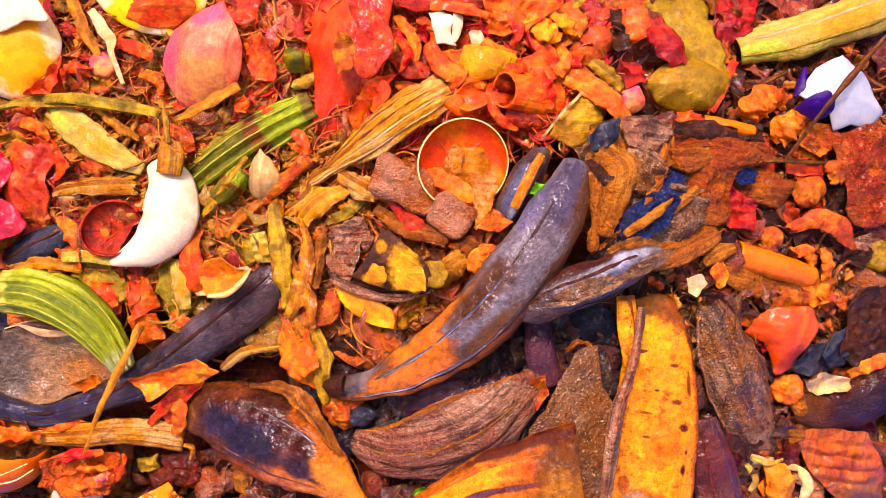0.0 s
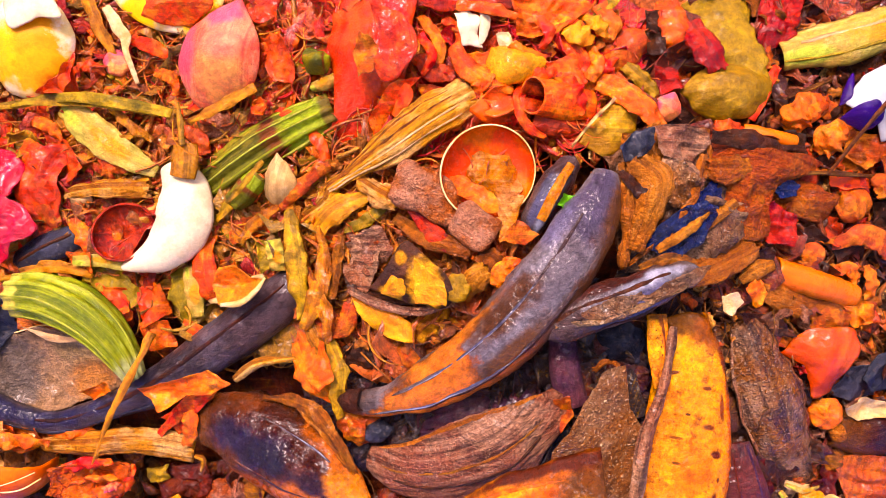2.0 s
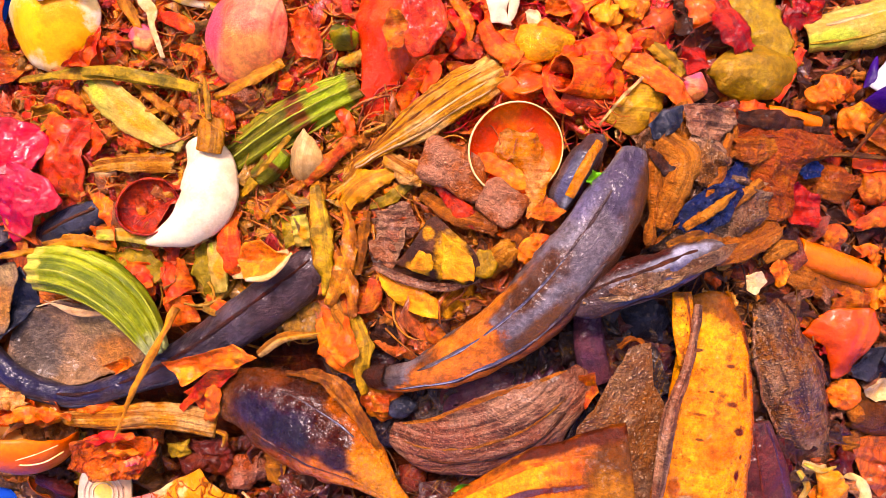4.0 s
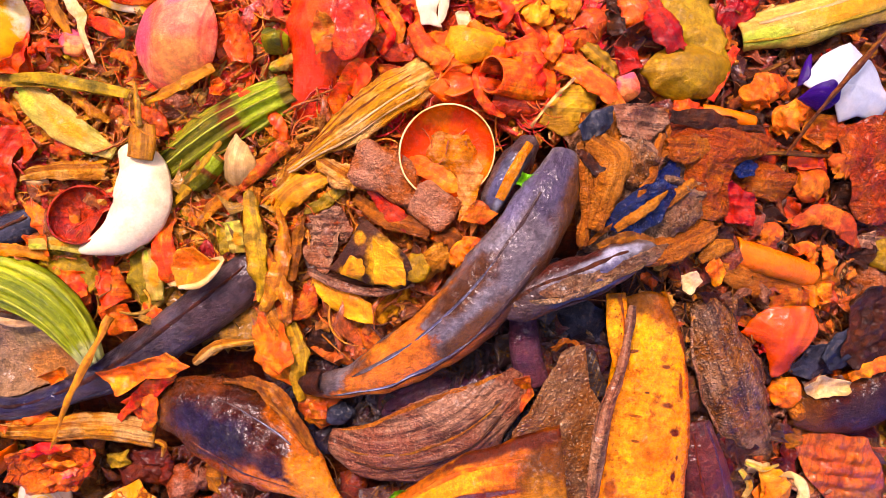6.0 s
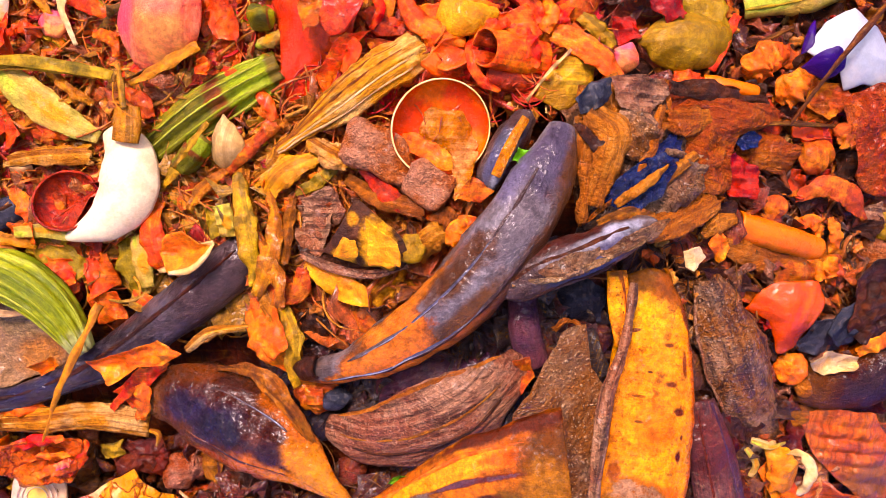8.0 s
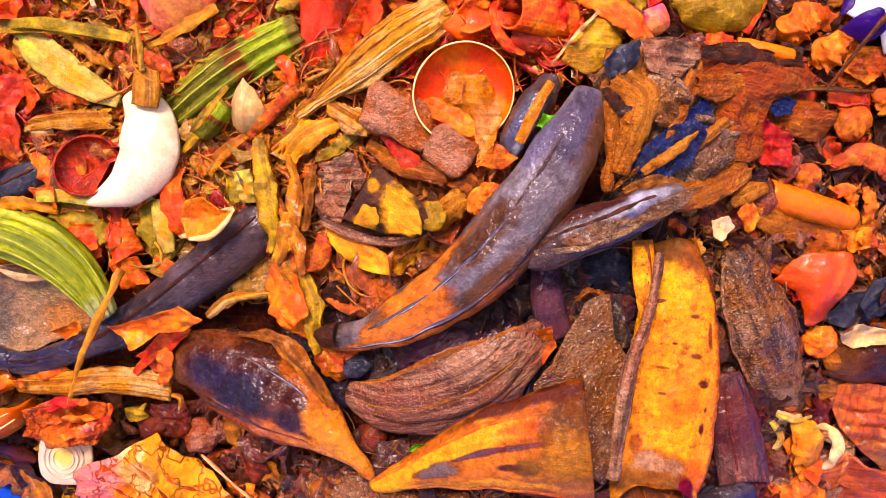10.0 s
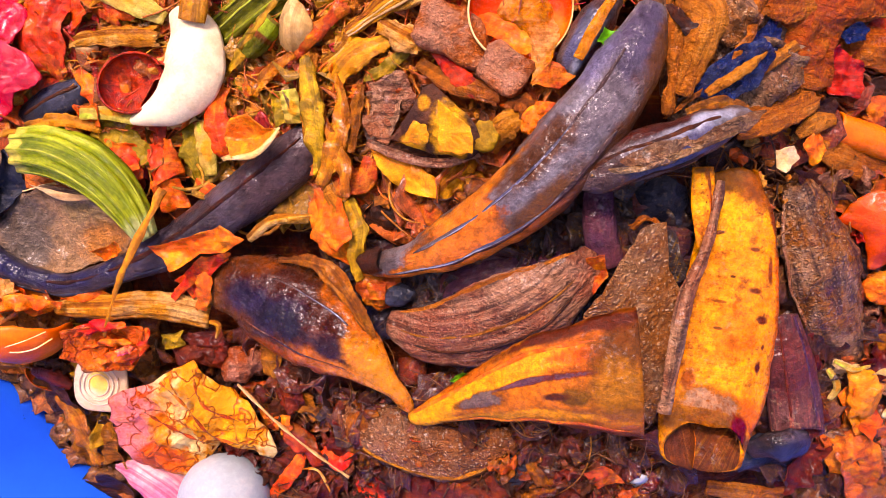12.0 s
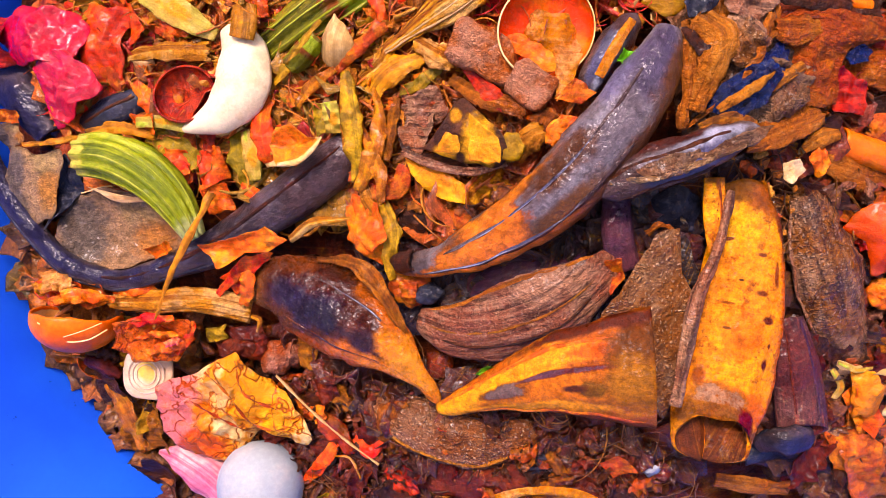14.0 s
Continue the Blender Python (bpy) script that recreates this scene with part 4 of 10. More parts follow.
def loose(name, label, looks, area, count, size, seed, group, rise=(-4, 4)):
    """Single peel scraps of middling size, each a thing of its own."""
    rnd = np.random.RandomState(seed)
    weights = np.array([a[2] * a[3] for a in area], dtype=float)
    for i in range(count):
        cx, cy, rx, ry = area[rnd.choice(len(area), p=weights / weights.sum())]
        a, r = rnd.uniform(0, 6.283), math.sqrt(rnd.uniform(0, 1))
        x, y = cx + rx * r * math.cos(a), cy + ry * r * math.sin(a)
        l, h, z0 = rnd.uniform(*size), rnd.uniform(0, 6.283), rnd.uniform(*rise)
        look_ = MAT[looks[rnd.randint(len(looks))]]
        if math.hypot(x * MM - CX, y * MM - CY) > CR - 0.03:
            continue
        if rnd.uniform() < 0.74:
            w, bend = l * rnd.uniform(0.2, 0.52), rnd.uniform(-0.5, 0.5)
            row = []
            for k, (s, f) in enumerate(((-0.5, 0.35), (-0.1, 1), (0.25, 0.9), (0.5, 0.3))):
                q = h + bend * s * 2
                px, py = x + s * l * math.cos(q), y + s * l * math.sin(q)
                row.append((px, py, heap(px * MM, py * MM) / MM + z0 + 3 * (1 - 3 * s * s) + rnd.uniform(-2, 2), w * f))
            ob = strip(name, row, look_, label, "food scrap", arc=rnd.uniform(30, 150) * (1 if rnd.uniform() < 0.6 else -1), th=0.5, rough=1.6, edge=0.24, wave=2.0, n=24, m=8)
        else:
            row = []
            for k in range(8):
                q = k * 0.785 + rnd.uniform(-0.2, 0.2)
                d = l / 2 * rnd.uniform(0.7, 1.0)
                a_, b_ = d * 1.1 * math.cos(q), d * 0.6 * math.sin(q)
                px, py = x + a_ * math.cos(h) - b_ * math.sin(h), y + a_ * math.sin(h) + b_ * math.cos(h)
                row.append((px, py, heap(px * MM, py * MM) / MM + z0 + rnd.uniform(-3, 3)))
            ob = sheet(name, row, look_, label, "food scrap", dome=rnd.uniform(-1, 3), crumple=2.6, curl=6, jag=0.12, th=0.45, rings=8, segs=36, grain=rnd.uniform(0, 180), round_=False, creases=1.0)
        tagged(ob, group=group)


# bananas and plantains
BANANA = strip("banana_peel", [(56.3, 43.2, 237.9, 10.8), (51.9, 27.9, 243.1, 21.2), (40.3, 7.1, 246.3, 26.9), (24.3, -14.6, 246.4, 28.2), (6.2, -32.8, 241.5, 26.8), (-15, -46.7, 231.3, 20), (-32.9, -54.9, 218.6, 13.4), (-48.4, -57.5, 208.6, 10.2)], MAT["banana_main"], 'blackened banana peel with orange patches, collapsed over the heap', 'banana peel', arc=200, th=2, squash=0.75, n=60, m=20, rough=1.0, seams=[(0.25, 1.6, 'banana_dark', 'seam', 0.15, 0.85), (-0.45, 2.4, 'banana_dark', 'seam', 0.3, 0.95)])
strip("stem", [(-44.5, -55.5, 215.2, 9), (-51.6, -57.4, 209.4, 10.7)], MAT["leaf_dark"], 'dried stem end', '', arc=300, n=10, edge=0.16, wave=0.8, rough=0.9, parent=BANANA)
strip("banana_peel", [(32.6, -23.7, 239.4, 9.3), (47.4, -14.2, 244.3, 16.5), (64.6, -7.8, 244.6, 17.9), (80.1, -0.5, 242.5, 15.2), (93.5, 4.5, 237.1, 8.5)], MAT["banana_dark"], 'short blackened banana peel with a painted blue-grey sheen', 'banana peel', arc=210, th=2, squash=0.8, blunt=0.08, n=48, m=18, rough=1.2, seams=[(-0.2, 2.0, 'leaf_dark', 'seam', 0.05, 0.85), (0.5, 1.6, 'leaf_dark', 'seam', 0.1, 0.7)])
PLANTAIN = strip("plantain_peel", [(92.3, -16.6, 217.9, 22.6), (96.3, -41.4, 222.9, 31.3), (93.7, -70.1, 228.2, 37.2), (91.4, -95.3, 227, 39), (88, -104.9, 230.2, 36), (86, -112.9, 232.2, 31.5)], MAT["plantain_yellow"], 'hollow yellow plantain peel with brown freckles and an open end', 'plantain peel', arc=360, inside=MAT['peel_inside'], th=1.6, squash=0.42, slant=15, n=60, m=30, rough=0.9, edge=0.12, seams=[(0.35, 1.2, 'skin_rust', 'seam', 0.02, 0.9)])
strip("flap", [(86.2, -19.1, 227.6, 3.6), (81.2, -41.1, 234.5, 5), (72.5, -63.8, 238.7, 5.8), (69.2, -83.9, 241.3, 5), (66.6, -104.9, 240.2, 6)], MAT["peel_brown"], 'folded brown edge', '', arc=120, th=2, rough=0.8, parent=PLANTAIN)
strip("inner_strip", [(79.3, -14.3, 227.2, 8.2), (80.3, -29.8, 229, 9.6), (80.3, -44.3, 228.6, 3.8)], MAT["plantain_yellow"], 'yellow strip of inner peel', '', arc=60, parent=PLANTAIN)
strip("plantain_peel", [(-30, -122.3, 205.5, 6.4), (-15.2, -114.2, 216.4, 12.4), (0.8, -105.7, 228.7, 22.8), (19.7, -97.6, 239.8, 35.8), (37.7, -93.2, 246.8, 42.4), (56.7, -91.2, 248.9, 49.4)], MAT["plantain_flare"], 'flared yellow-orange plantain peel with purple bruises, cut straight across', 'plantain peel', arc=130, th=2.2, squash=0.8, n=56, m=24, rough=0.8, edge=0.02, seams=[(0.72, 2.0, 'skin_rust', 'seam', 0.2, 0.98), (-0.6, 1.8, 'skin_amber', 'seam', 0.05, 0.9)])
strip("banana_peel", [(-125.8, -73.3, 187.3, 16.9), (-108.7, -72.4, 195.6, 34), (-86.8, -79.1, 203.6, 42.1), (-64.9, -88.6, 209.6, 35.8), (-48.1, -98.5, 210.7, 21), (-36.8, -109, 207.5, 9.8), (-29.1, -119.8, 202.3, 5.5)], MAT["banana_pod"], 'dark purple banana peel tapering to an orange stem', 'banana peel', arc=190, th=2, squash=0.7, blunt=0.05, n=56, m=22, rough=1.0, seams=[(-0.35, 1.4, 'banana_dark', 'seam', 0.3, 0.62), (0.4, 1.4, 'banana_pod', 'seam', 0.25, 0.95)])
strip("banana_peel", [(-74.8, -4.8, 202.9, 17.2), (-86.2, -16, 203.2, 22.7), (-108, -32, 199.9, 23.2), (-135, -51.6, 194.7, 20.1), (-165, -66.2, 189.5, 13.2), (-194.2, -73.8, 186.1, 11.9), (-222.4, -65, 184.1, 10.9), (-242.1, -46.6, 182.2, 10.9), (-258.3, -28.3, 178.9, 11), (-271.6, -3.9, 175.2, 10)], MAT["banana_long"], 'long black banana peel curving along the wall of the tub', 'banana peel', arc=200, th=2, squash=0.8, n=80, m=16, rough=0.9, seams=[(0.1, 2.0, 'leaf_dark', 'seam', 0.02, 0.6), (-0.5, 1.6, 'slate_skin', 'seam', 0.3, 0.95)])
BEND = strip("banana_end", [(171.8, -69.8, 184.7, 14.7), (188.6, -70.6, 184.9, 23.4), (207.5, -65.1, 185.6, 28.3), (229.1, -50.1, 186.2, 29.9), (253.4, -36.8, 182.8, 27.5)], MAT["banana_right"], 'purple-brown banana end with an orange side', 'banana peel', arc=250, th=2, squash=0.8, n=44, m=18)
chunk("stem_scar", (173.6, -70.2, 183.0), (8, 10, 8), MAT["peel_tan"], 'dry stem scar', '', lumps=0.9, seg=12, parent=BEND)
strip("banana_peel", [(121.5, -72.4, 200.4, 14.4), (125, -91, 203.6, 20), (129.1, -105.9, 200.8, 22.2), (131.1, -119.2, 201.1, 21.7)], MAT["banana_purple"], 'wine-red hollow banana peel beside the yellow one', 'banana peel', arc=360, inside=MAT['leaf_dark_red'], th=2, squash=0.5, slant=8, n=36, m=20, seams=[(0.1, 1.4, 'leaf_dark_red', 'seam', 0.05, 0.9), (-0.2, 1.4, 'root_purple', 'seam', 0.05, 0.9)])
strip("plantain_skin", [(109.5, -138.3, 192.1, 9), (123.4, -133.7, 189.4, 16.1), (140.9, -137.9, 179.9, 13.4)], MAT["slate_skin"], 'blue-black scrap of wet banana skin', 'banana peel', arc=120)
strip("root_piece", [(42.4, -23.4, 221.7, 11.8), (42.8, -38, 225.8, 13.5), (48.2, -53.6, 223.3, 11.8)], MAT["root_purple"], 'purple-brown root stub in a dark hollow', 'root', arc=280, squash=0.8, n=24)
strip("banana_peel", [(-178.8, 14.4, 191.9, 13), (-192.5, 7.1, 193.7, 17.1), (-208.6, -0.9, 188.9, 14.8)], MAT["slate_skin"], 'blackened scrap of banana skin', 'banana peel', arc=130, seams=[(0.1, 1.4, 'leaf_dark', 'seam', 0.05, 0.9)])
strip("banana_peel", [(-270.5, 29.3, 173.4, 22.2), (-245.3, 15.1, 184.4, 24.7), (-229, -4.2, 184.9, 16.1)], MAT["banana_long"], 'black banana skin folded against the tub', 'banana peel', arc=150)
LINING = sheet("peel_lining", [(-214.5, -32.7, 182), (-197.8, -27.8, 184.3), (-179.2, -32.1, 185.1), (-159.8, -51, 183.7), (-171.2, -61.8, 182.3), (-196.3, -70.7, 179.6), (-217.5, -61.7, 178.1), (-221.6, -45.4, 179.1)], MAT["peel_grey"], 'grey-brown scraped inside of a banana peel', 'banana peel', dome=-4, crumple=1.6, round_=True, creases=0.2, jag=0.09, curl=4.0, th=0.45)
sheet("peel_lining", [(-247.9, -10.2, 181.8), (-229.8, -13.6, 185.6), (-216.9, -11.6, 186.1), (-221, -34.5, 184.3), (-230.6, -48.1, 180.7), (-243.8, -42.6, 178.3), (-254.9, -30.8, 177.4)], MAT["peel_grey"], 'grey flap of banana peel beside the tub wall', 'banana peel', dome=3.6, crumple=1.0, round_=True, creases=0.15, jag=0.09, curl=4.0, th=0.45)
sheet("banana_skin", [(-217.5, -11.6, 185), (-207.9, -28.4, 183.9), (-215.5, -36.8, 182.6), (-229, -50, 178.7), (-222.9, -31.9, 182.3)], MAT["slate_skin"], 'dark blue edge of banana skin', 'banana peel', dome=1.2, crumple=2.4, jag=0.09, curl=4.0, th=0.45, creases=1.0, round_=False)
BTIP = strip("banana_tip", [(45.2, 49.3, 228.1, 9.7), (38.1, 38.4, 232.7, 13.8), (30.3, 25.3, 231.8, 11.9), (25.9, 14.8, 227.2, 8.7)], MAT["banana_dark"], 'narrow dark banana tip with a pale edge', 'banana peel', arc=160, blunt=0.05)
strip("edge_strip", [(42.7, 45.3, 234.8, 3.3), (36.8, 35.4, 238, 4.2), (30.5, 22.5, 237, 3.3)], MAT["film"], 'pale split edge', '', arc=60, parent=BTIP)

# dry brown peels
strip("brown_peel", [(-40.5, -82, 201.7, 10.4), (-22.1, -85.5, 212.3, 26.2), (0.5, -80.4, 223.1, 36.6), (22.1, -68.7, 228.4, 33.1), (35.4, -56.4, 227.3, 20.3), (40.6, -47.2, 224.7, 7.3)], MAT["peel_brown"], 'dry brown fibrous peel curled like a trough', 'peel', arc=70, th=2.5, tilt=12, n=50, m=20, rough=1.3, edge=0.03, seams=[(-0.9, 2.2, 'peel_tan', 'frayed_edge', 0.05, 0.97), (0.0, 1.2, 'leaf_brown', 'fibre', 0.1, 0.9), (0.45, 1.2, 'leaf_dark', 'fibre', 0.15, 0.85)])
COARSE = sheet("brown_peel", [(56.1, -36.6, 227.1), (66.3, -39.9, 223.7), (75.3, -63.7, 218.5), (76.3, -92.8, 212.5), (69.2, -119.1, 206.7), (51, -109.4, 212.2), (34.6, -79, 221.6), (44.5, -58, 227.3)], MAT["peel_grainy"], 'coarse tan peel with a granular inside, frayed tip', 'peel', dome=3.0, crumple=1.9, grain=60, creases=0.3, jag=0.09, curl=4.0, th=0.45, round_=False)
strip("brown_peel", [(121.5, -17.8, 206.3, 11.8), (130, -38.2, 207.3, 26.7), (140.7, -62.3, 201.2, 30.7), (152.5, -81.8, 189.4, 21.5), (163, -94.4, 177.5, 8.3)], MAT["peel_ridged"], 'grey-brown peel ridged across, frayed at the end', 'peel', arc=80, th=2, n=50, m=18, rough=1.3, seams=[(0.85, 2.0, 'peel_brown', 'frayed_edge', 0.05, 0.95)])
strip("pod_half", [(-68.8, -124.9, 182.3, 12.3), (-50.3, -129, 191.3, 26), (-29.7, -134.8, 199.6, 26.3), (-6.8, -135.5, 205.7, 22.7), (13.3, -126.3, 208.7, 8.8)], MAT["peel_grainy"], 'flat brown pod half with a pitted skin', 'pod', arc=70, th=3, n=44, rough=1.2, seams=[(0.85, 1.6, 'peel_tan', 'rim', 0.03, 0.97), (-0.85, 1.4, 'leaf_dark', 'rim', 0.05, 0.95)])
strip("ribbed_skin", [(-0.1, -143.4, 197, 15.2), (10.8, -140, 204.2, 22.8), (23.4, -142.1, 202.2, 17.4)], MAT["slate_skin"], 'dark ribbed skin scrap', 'peel', arc=100, ribs=8, rib=0.05, m=30)
sheet("peel_mass", [(64.1, 58.9, 224.7), (82.3, 64.7, 220.6), (105.4, 63.4, 214), (101, 43.7, 219.7), (86.2, 28.4, 223.9), (74.9, 11.2, 224.7), (67.4, 6.3, 225.3), (64.5, 32.9, 228.2)], MAT["peel_tan"], 'tan and grey fibrous banana peel remains', 'peel', dome=3.6, crumple=5.1, grain=70, jag=0.1, folds=1.2, curl=4.0, th=0.45, creases=1.0, round_=False)
# grey-blue highlight on the dark peel, put in as a slate-coloured sheet
sheet("peel_mass", [(61.2, 51.5, 233.2), (67.9, 59.3, 232), (75.5, 60.6, 230.5), (76.7, 54.7, 231.2), (72.5, 49.6, 232.7), (64, 46.3, 232.6)], MAT["slate_skin"], 'slate corner of peel painting a grey-blue highlight', 'peel', dome=1.8, crumple=2.6, jag=0.09, curl=4.0, th=0.45, creases=1.0, round_=False)
sheet("peel_mass", [(76.2, 61.2, 227.3), (85.8, 62.8, 226.2), (99, 62.1, 222.6), (102.2, 55.8, 221.8), (93.1, 48.2, 225.9), (80, 49.2, 229.5)], MAT["peel_brown"], 'reddish brown flap of wet peel', 'peel', dome=2.4, crumple=3.2, jag=0.09, curl=4.0, th=0.45, creases=1.0, round_=False)
strip("dark_skin", [(105, 37.4, 220.6, 8.4), (93.4, 26.4, 224.5, 11.7), (80.7, 15.6, 224.3, 9.3)], MAT["skin_blue"], 'blue-black wet fold of peel', 'peel', arc=-35, rough=2.4, edge=0.16, wave=0.8, th=0.6)
strip("brown_shred", [(113.3, 32.5, 219.9, 4), (100.2, 23.3, 226.1, 5.4), (88.1, 15.6, 225.7, 4.4)], MAT["peel_tan"], 'tan shred lying across black skin', 'peel', arc=60)
sheet("peel_sheet", [(96.4, 47.9, 221.2), (104.4, 51.5, 220.9), (129.4, 53, 214), (146, 52.5, 207.5), (143.4, 45.3, 207.5), (133.8, 42, 209), (128.7, 30.9, 210), (131.9, 17, 206.5), (116.2, 17.3, 211.2), (106.8, 30.3, 216.8)], MAT["peel_red"], 'orange-brown fibrous slab of peel', 'peel', dome=2.4, crumple=2.6, grain=-15, folds=0.6, creases=0.5, jag=0.09, curl=4.0, th=0.45, round_=False)
sheet("peel_sheet", [(100.6, 61, 217.4), (131, 61.4, 209.8), (146.8, 59.5, 205.8), (147.4, 52.6, 207.2), (117.9, 50.9, 217.9), (97.3, 50.3, 221.7)], MAT["leaf_dark_red"], 'dark wine-brown edge of peel', 'peel', dome=1.8, crumple=2.6, grain=-5, folds=0.8, creases=0.5, jag=0.09, curl=4.0, th=0.45, round_=False)
strip("peel_strip", [(92.3, -1, 223.6, 8.8), (107.5, 6.4, 222.1, 13.8), (125.1, 14.6, 214.6, 11.1)], MAT["peel_tan"], 'orange-brown rough strip of peel', 'peel', arc=60, rough=1.8, edge=0.15)
strip("peel_strip", [(69.5, 3.7, 238.2, 3.7), (80.1, 8, 238, 4.7), (93.9, 7.2, 230.8, 3.4)], MAT["leaf_brown"], 'thin brown strip along a banana', 'peel', arc=30, edge=0.16, wave=0.8, rough=0.9, th=0.6)
sheet("blue_stain", [(133.1, 39.4, 209.3), (138, 42.4, 209.9), (143.6, 41, 208.7), (141.2, 35.8, 209.5), (134.9, 34.8, 209.1)], MAT["skin_blue"], 'deep blue stained scrap of peel', 'peel', dome=1.2, crumple=1.6, jag=0.09, curl=4.0, th=0.45, creases=1.0, round_=False)
sheet("bruised_peel", [(135.9, 43.2, 203.4), (148, 43.8, 202.5), (162.9, 37.2, 198.4), (160.5, 24.8, 197.7), (144.2, 27.2, 201.9), (134.6, 34.1, 203.2)], MAT["peel_red"], 'pinkish orange peel with a blue stain', 'peel', dome=3.6, crumple=2.6, jag=0.09, curl=4.0, th=0.45, creases=1.0, round_=False)
sheet("wine_skin", [(130.5, 33.7, 207.3), (142.8, 27.4, 205.3), (142.2, 14.5, 203.5), (130.9, 15.7, 205.9), (126.7, 24.7, 206.8)], MAT["skin_crimson"], 'dark wine-red crumpled skin', 'peel', dome=2.4, crumple=3.8, jag=0.09, curl=4.0, th=0.45, creases=1.0, round_=False)
strip("peel_strip", [(125, -3.6, 207.6, 7.7), (143.5, -8.8, 202.9, 13.5), (165.3, -12.2, 195.3, 13.3), (190.3, -11.5, 185.5, 10.9)], MAT["peel_tan"], 'flaky orange-brown strip among kitchen scraps', 'peel', arc=70, rough=2, edge=0.15)
strip("roll_strip", [(183.6, -17.5, 185.1, 10.9), (169.6, -14.5, 191.6, 15), (155.6, -16.6, 192.9, 10.7)], MAT["skin_rust"], 'rust-coloured flaky skin among kitchen scraps', 'peel', arc=45, rough=2.7, edge=0.15, wave=0.8, th=0.6)
strip("peel_fold", [(67.4, 46.9, 232, 6.2), (76.1, 39.2, 235.6, 11.8), (73.9, 25.1, 234.6, 10.4), (68.7, 11, 230.8, 6.2)], MAT["peel_tan"], 'tan fibrous fold of peel', 'peel', arc=110, rough=2.4, edge=0.08)
strip("peel_fold", [(79.7, 48.3, 230.6, 5.8), (88.6, 44.3, 233.4, 10.5), (96.2, 37.8, 227.6, 6.3)], MAT["peel_brown"], 'grey-brown knot of peel', 'peel', arc=130, rough=2.6, edge=0.08)
strip("peel_fold", [(62.4, 43.1, 233.2, 3.3), (73.1, 30, 233.2, 4.8), (77.4, 18.3, 229.7, 2.9)], MAT["leaf_dark"], 'dark strip in a crease of peel', 'peel', arc=45, rough=3.0, edge=0.16, wave=0.8, th=0.6)
strip("peel_fold", [(100.2, 45.8, 222.7, 6.4), (112.8, 45.4, 221.7, 9.9), (129.1, 47.9, 214.6, 6.1)], MAT["peel_red"], 'orange-brown flaky fold of peel', 'peel', arc=70, rough=2.4, edge=0.2)
strip("peel_fold", [(103.2, 59.6, 217.1, 4.5), (121.4, 57.9, 215.3, 6.5), (148, 55.9, 205.8, 4.7)], MAT["leaf_dark"], 'blackened fold of peel', 'peel', arc=40, rough=3.0, edge=0.16, wave=0.8, th=0.6)
strip("peel_fold", [(109, 33.9, 217.9, 6.5), (118.7, 30.1, 218.7, 10), (128.9, 37.1, 211.5, 5.6)], MAT["peel_red"], 'red-brown fibrous fold of peel', 'peel', arc=80, rough=2.4)

# egg shells
CRESCENT = strip("egg_shell", [(-131.9, 47.6, 200.5, 13.6), (-126.5, 35.2, 204.4, 24.3), (-127, 19.6, 205.6, 26.8), (-136.4, 8, 202.4, 20.8), (-146.9, 2.6, 198.9, 11), (-156.5, -0.3, 194.7, 2.1)], MAT["shell_white"], 'white crescent of broken egg shell', 'egg shell', arc=130, th=0.8, rough=0.12, edge=0.02, n=50, m=22)
strip("membrane", [(-115.8, 18.9, 194.6, 2.7), (-123.3, 7.5, 191.2, 3.2), (-135.6, -0, 189, 3.2), (-152.7, -1.6, 186.6, 2.2)], MAT["cream_skin"], 'torn membrane', '', arc=60, th=0.4, parent=CRESCENT)
shell("onion_cup", (-153.9, 16.1, 196.2), (13.2, 14.8, 6.3), (0.15, 0.1, 1), 75, MAT["skin_crimson"], MAT["skin_crimson"], 'dark red onion cup lying open', 'onion', th=1.0, ragged=5)
strip("onion_flap", [(-169.9, 27.3, 188.1, 6), (-163.9, 16.3, 192.1, 11.8), (-158.1, 4.3, 189.9, 8.1)], MAT["skin_rust"], 'rust-orange side of an onion cup', 'onion', arc=40, edge=0.16, wave=0.8, rough=0.9, th=0.6)
CUP = shell("egg_shell", (9.7, 42.3, 226), (20.2, 19.5, 9.7), (0.12, -0.15, 1), 82, MAT["shell_rim"], MAT["shell_inside"], 'brown egg shell lying open with an orange inside', 'egg shell', th=0.55, ragged=2.5)
sheet("egg_skin", [(-4, 45.5, 215), (5.5, 51.8, 218.1), (18.4, 48.7, 219.4), (25.6, 38, 221.6), (20.5, 26.3, 225.1), (8.4, 28.2, 220.6), (-0.8, 37, 216.8)], MAT["film"], 'wrinkled tan membrane inside the open shell', 'membrane', dome=3.0, crumple=3.6, th=0.5, jag=0.09, curl=4.0, creases=1.0, round_=False)
strip("onion_strip", [(-9.9, 40.2, 221, 3.5), (-0.7, 36.5, 225.8, 8.3), (10.2, 30, 227.7, 8.2), (17, 27.7, 225.7, 3.4)], MAT["skin_amber"], 'amber strip of onion skin across the open shell', 'onion skin', arc=35, edge=0.16, wave=0.8, rough=0.9, th=0.6)
BROWNEGG = shell("egg_shell", (-214.9, -94.3, 178.6), (21.6, 22.2, 17.2), (0.05, 1.0, -0.02), 80, MAT["shell_brown"], MAT["shell_rim"], 'brown egg shell half with pale cracks, resting by the tub wall', 'egg shell', th=0.8, ragged=3)
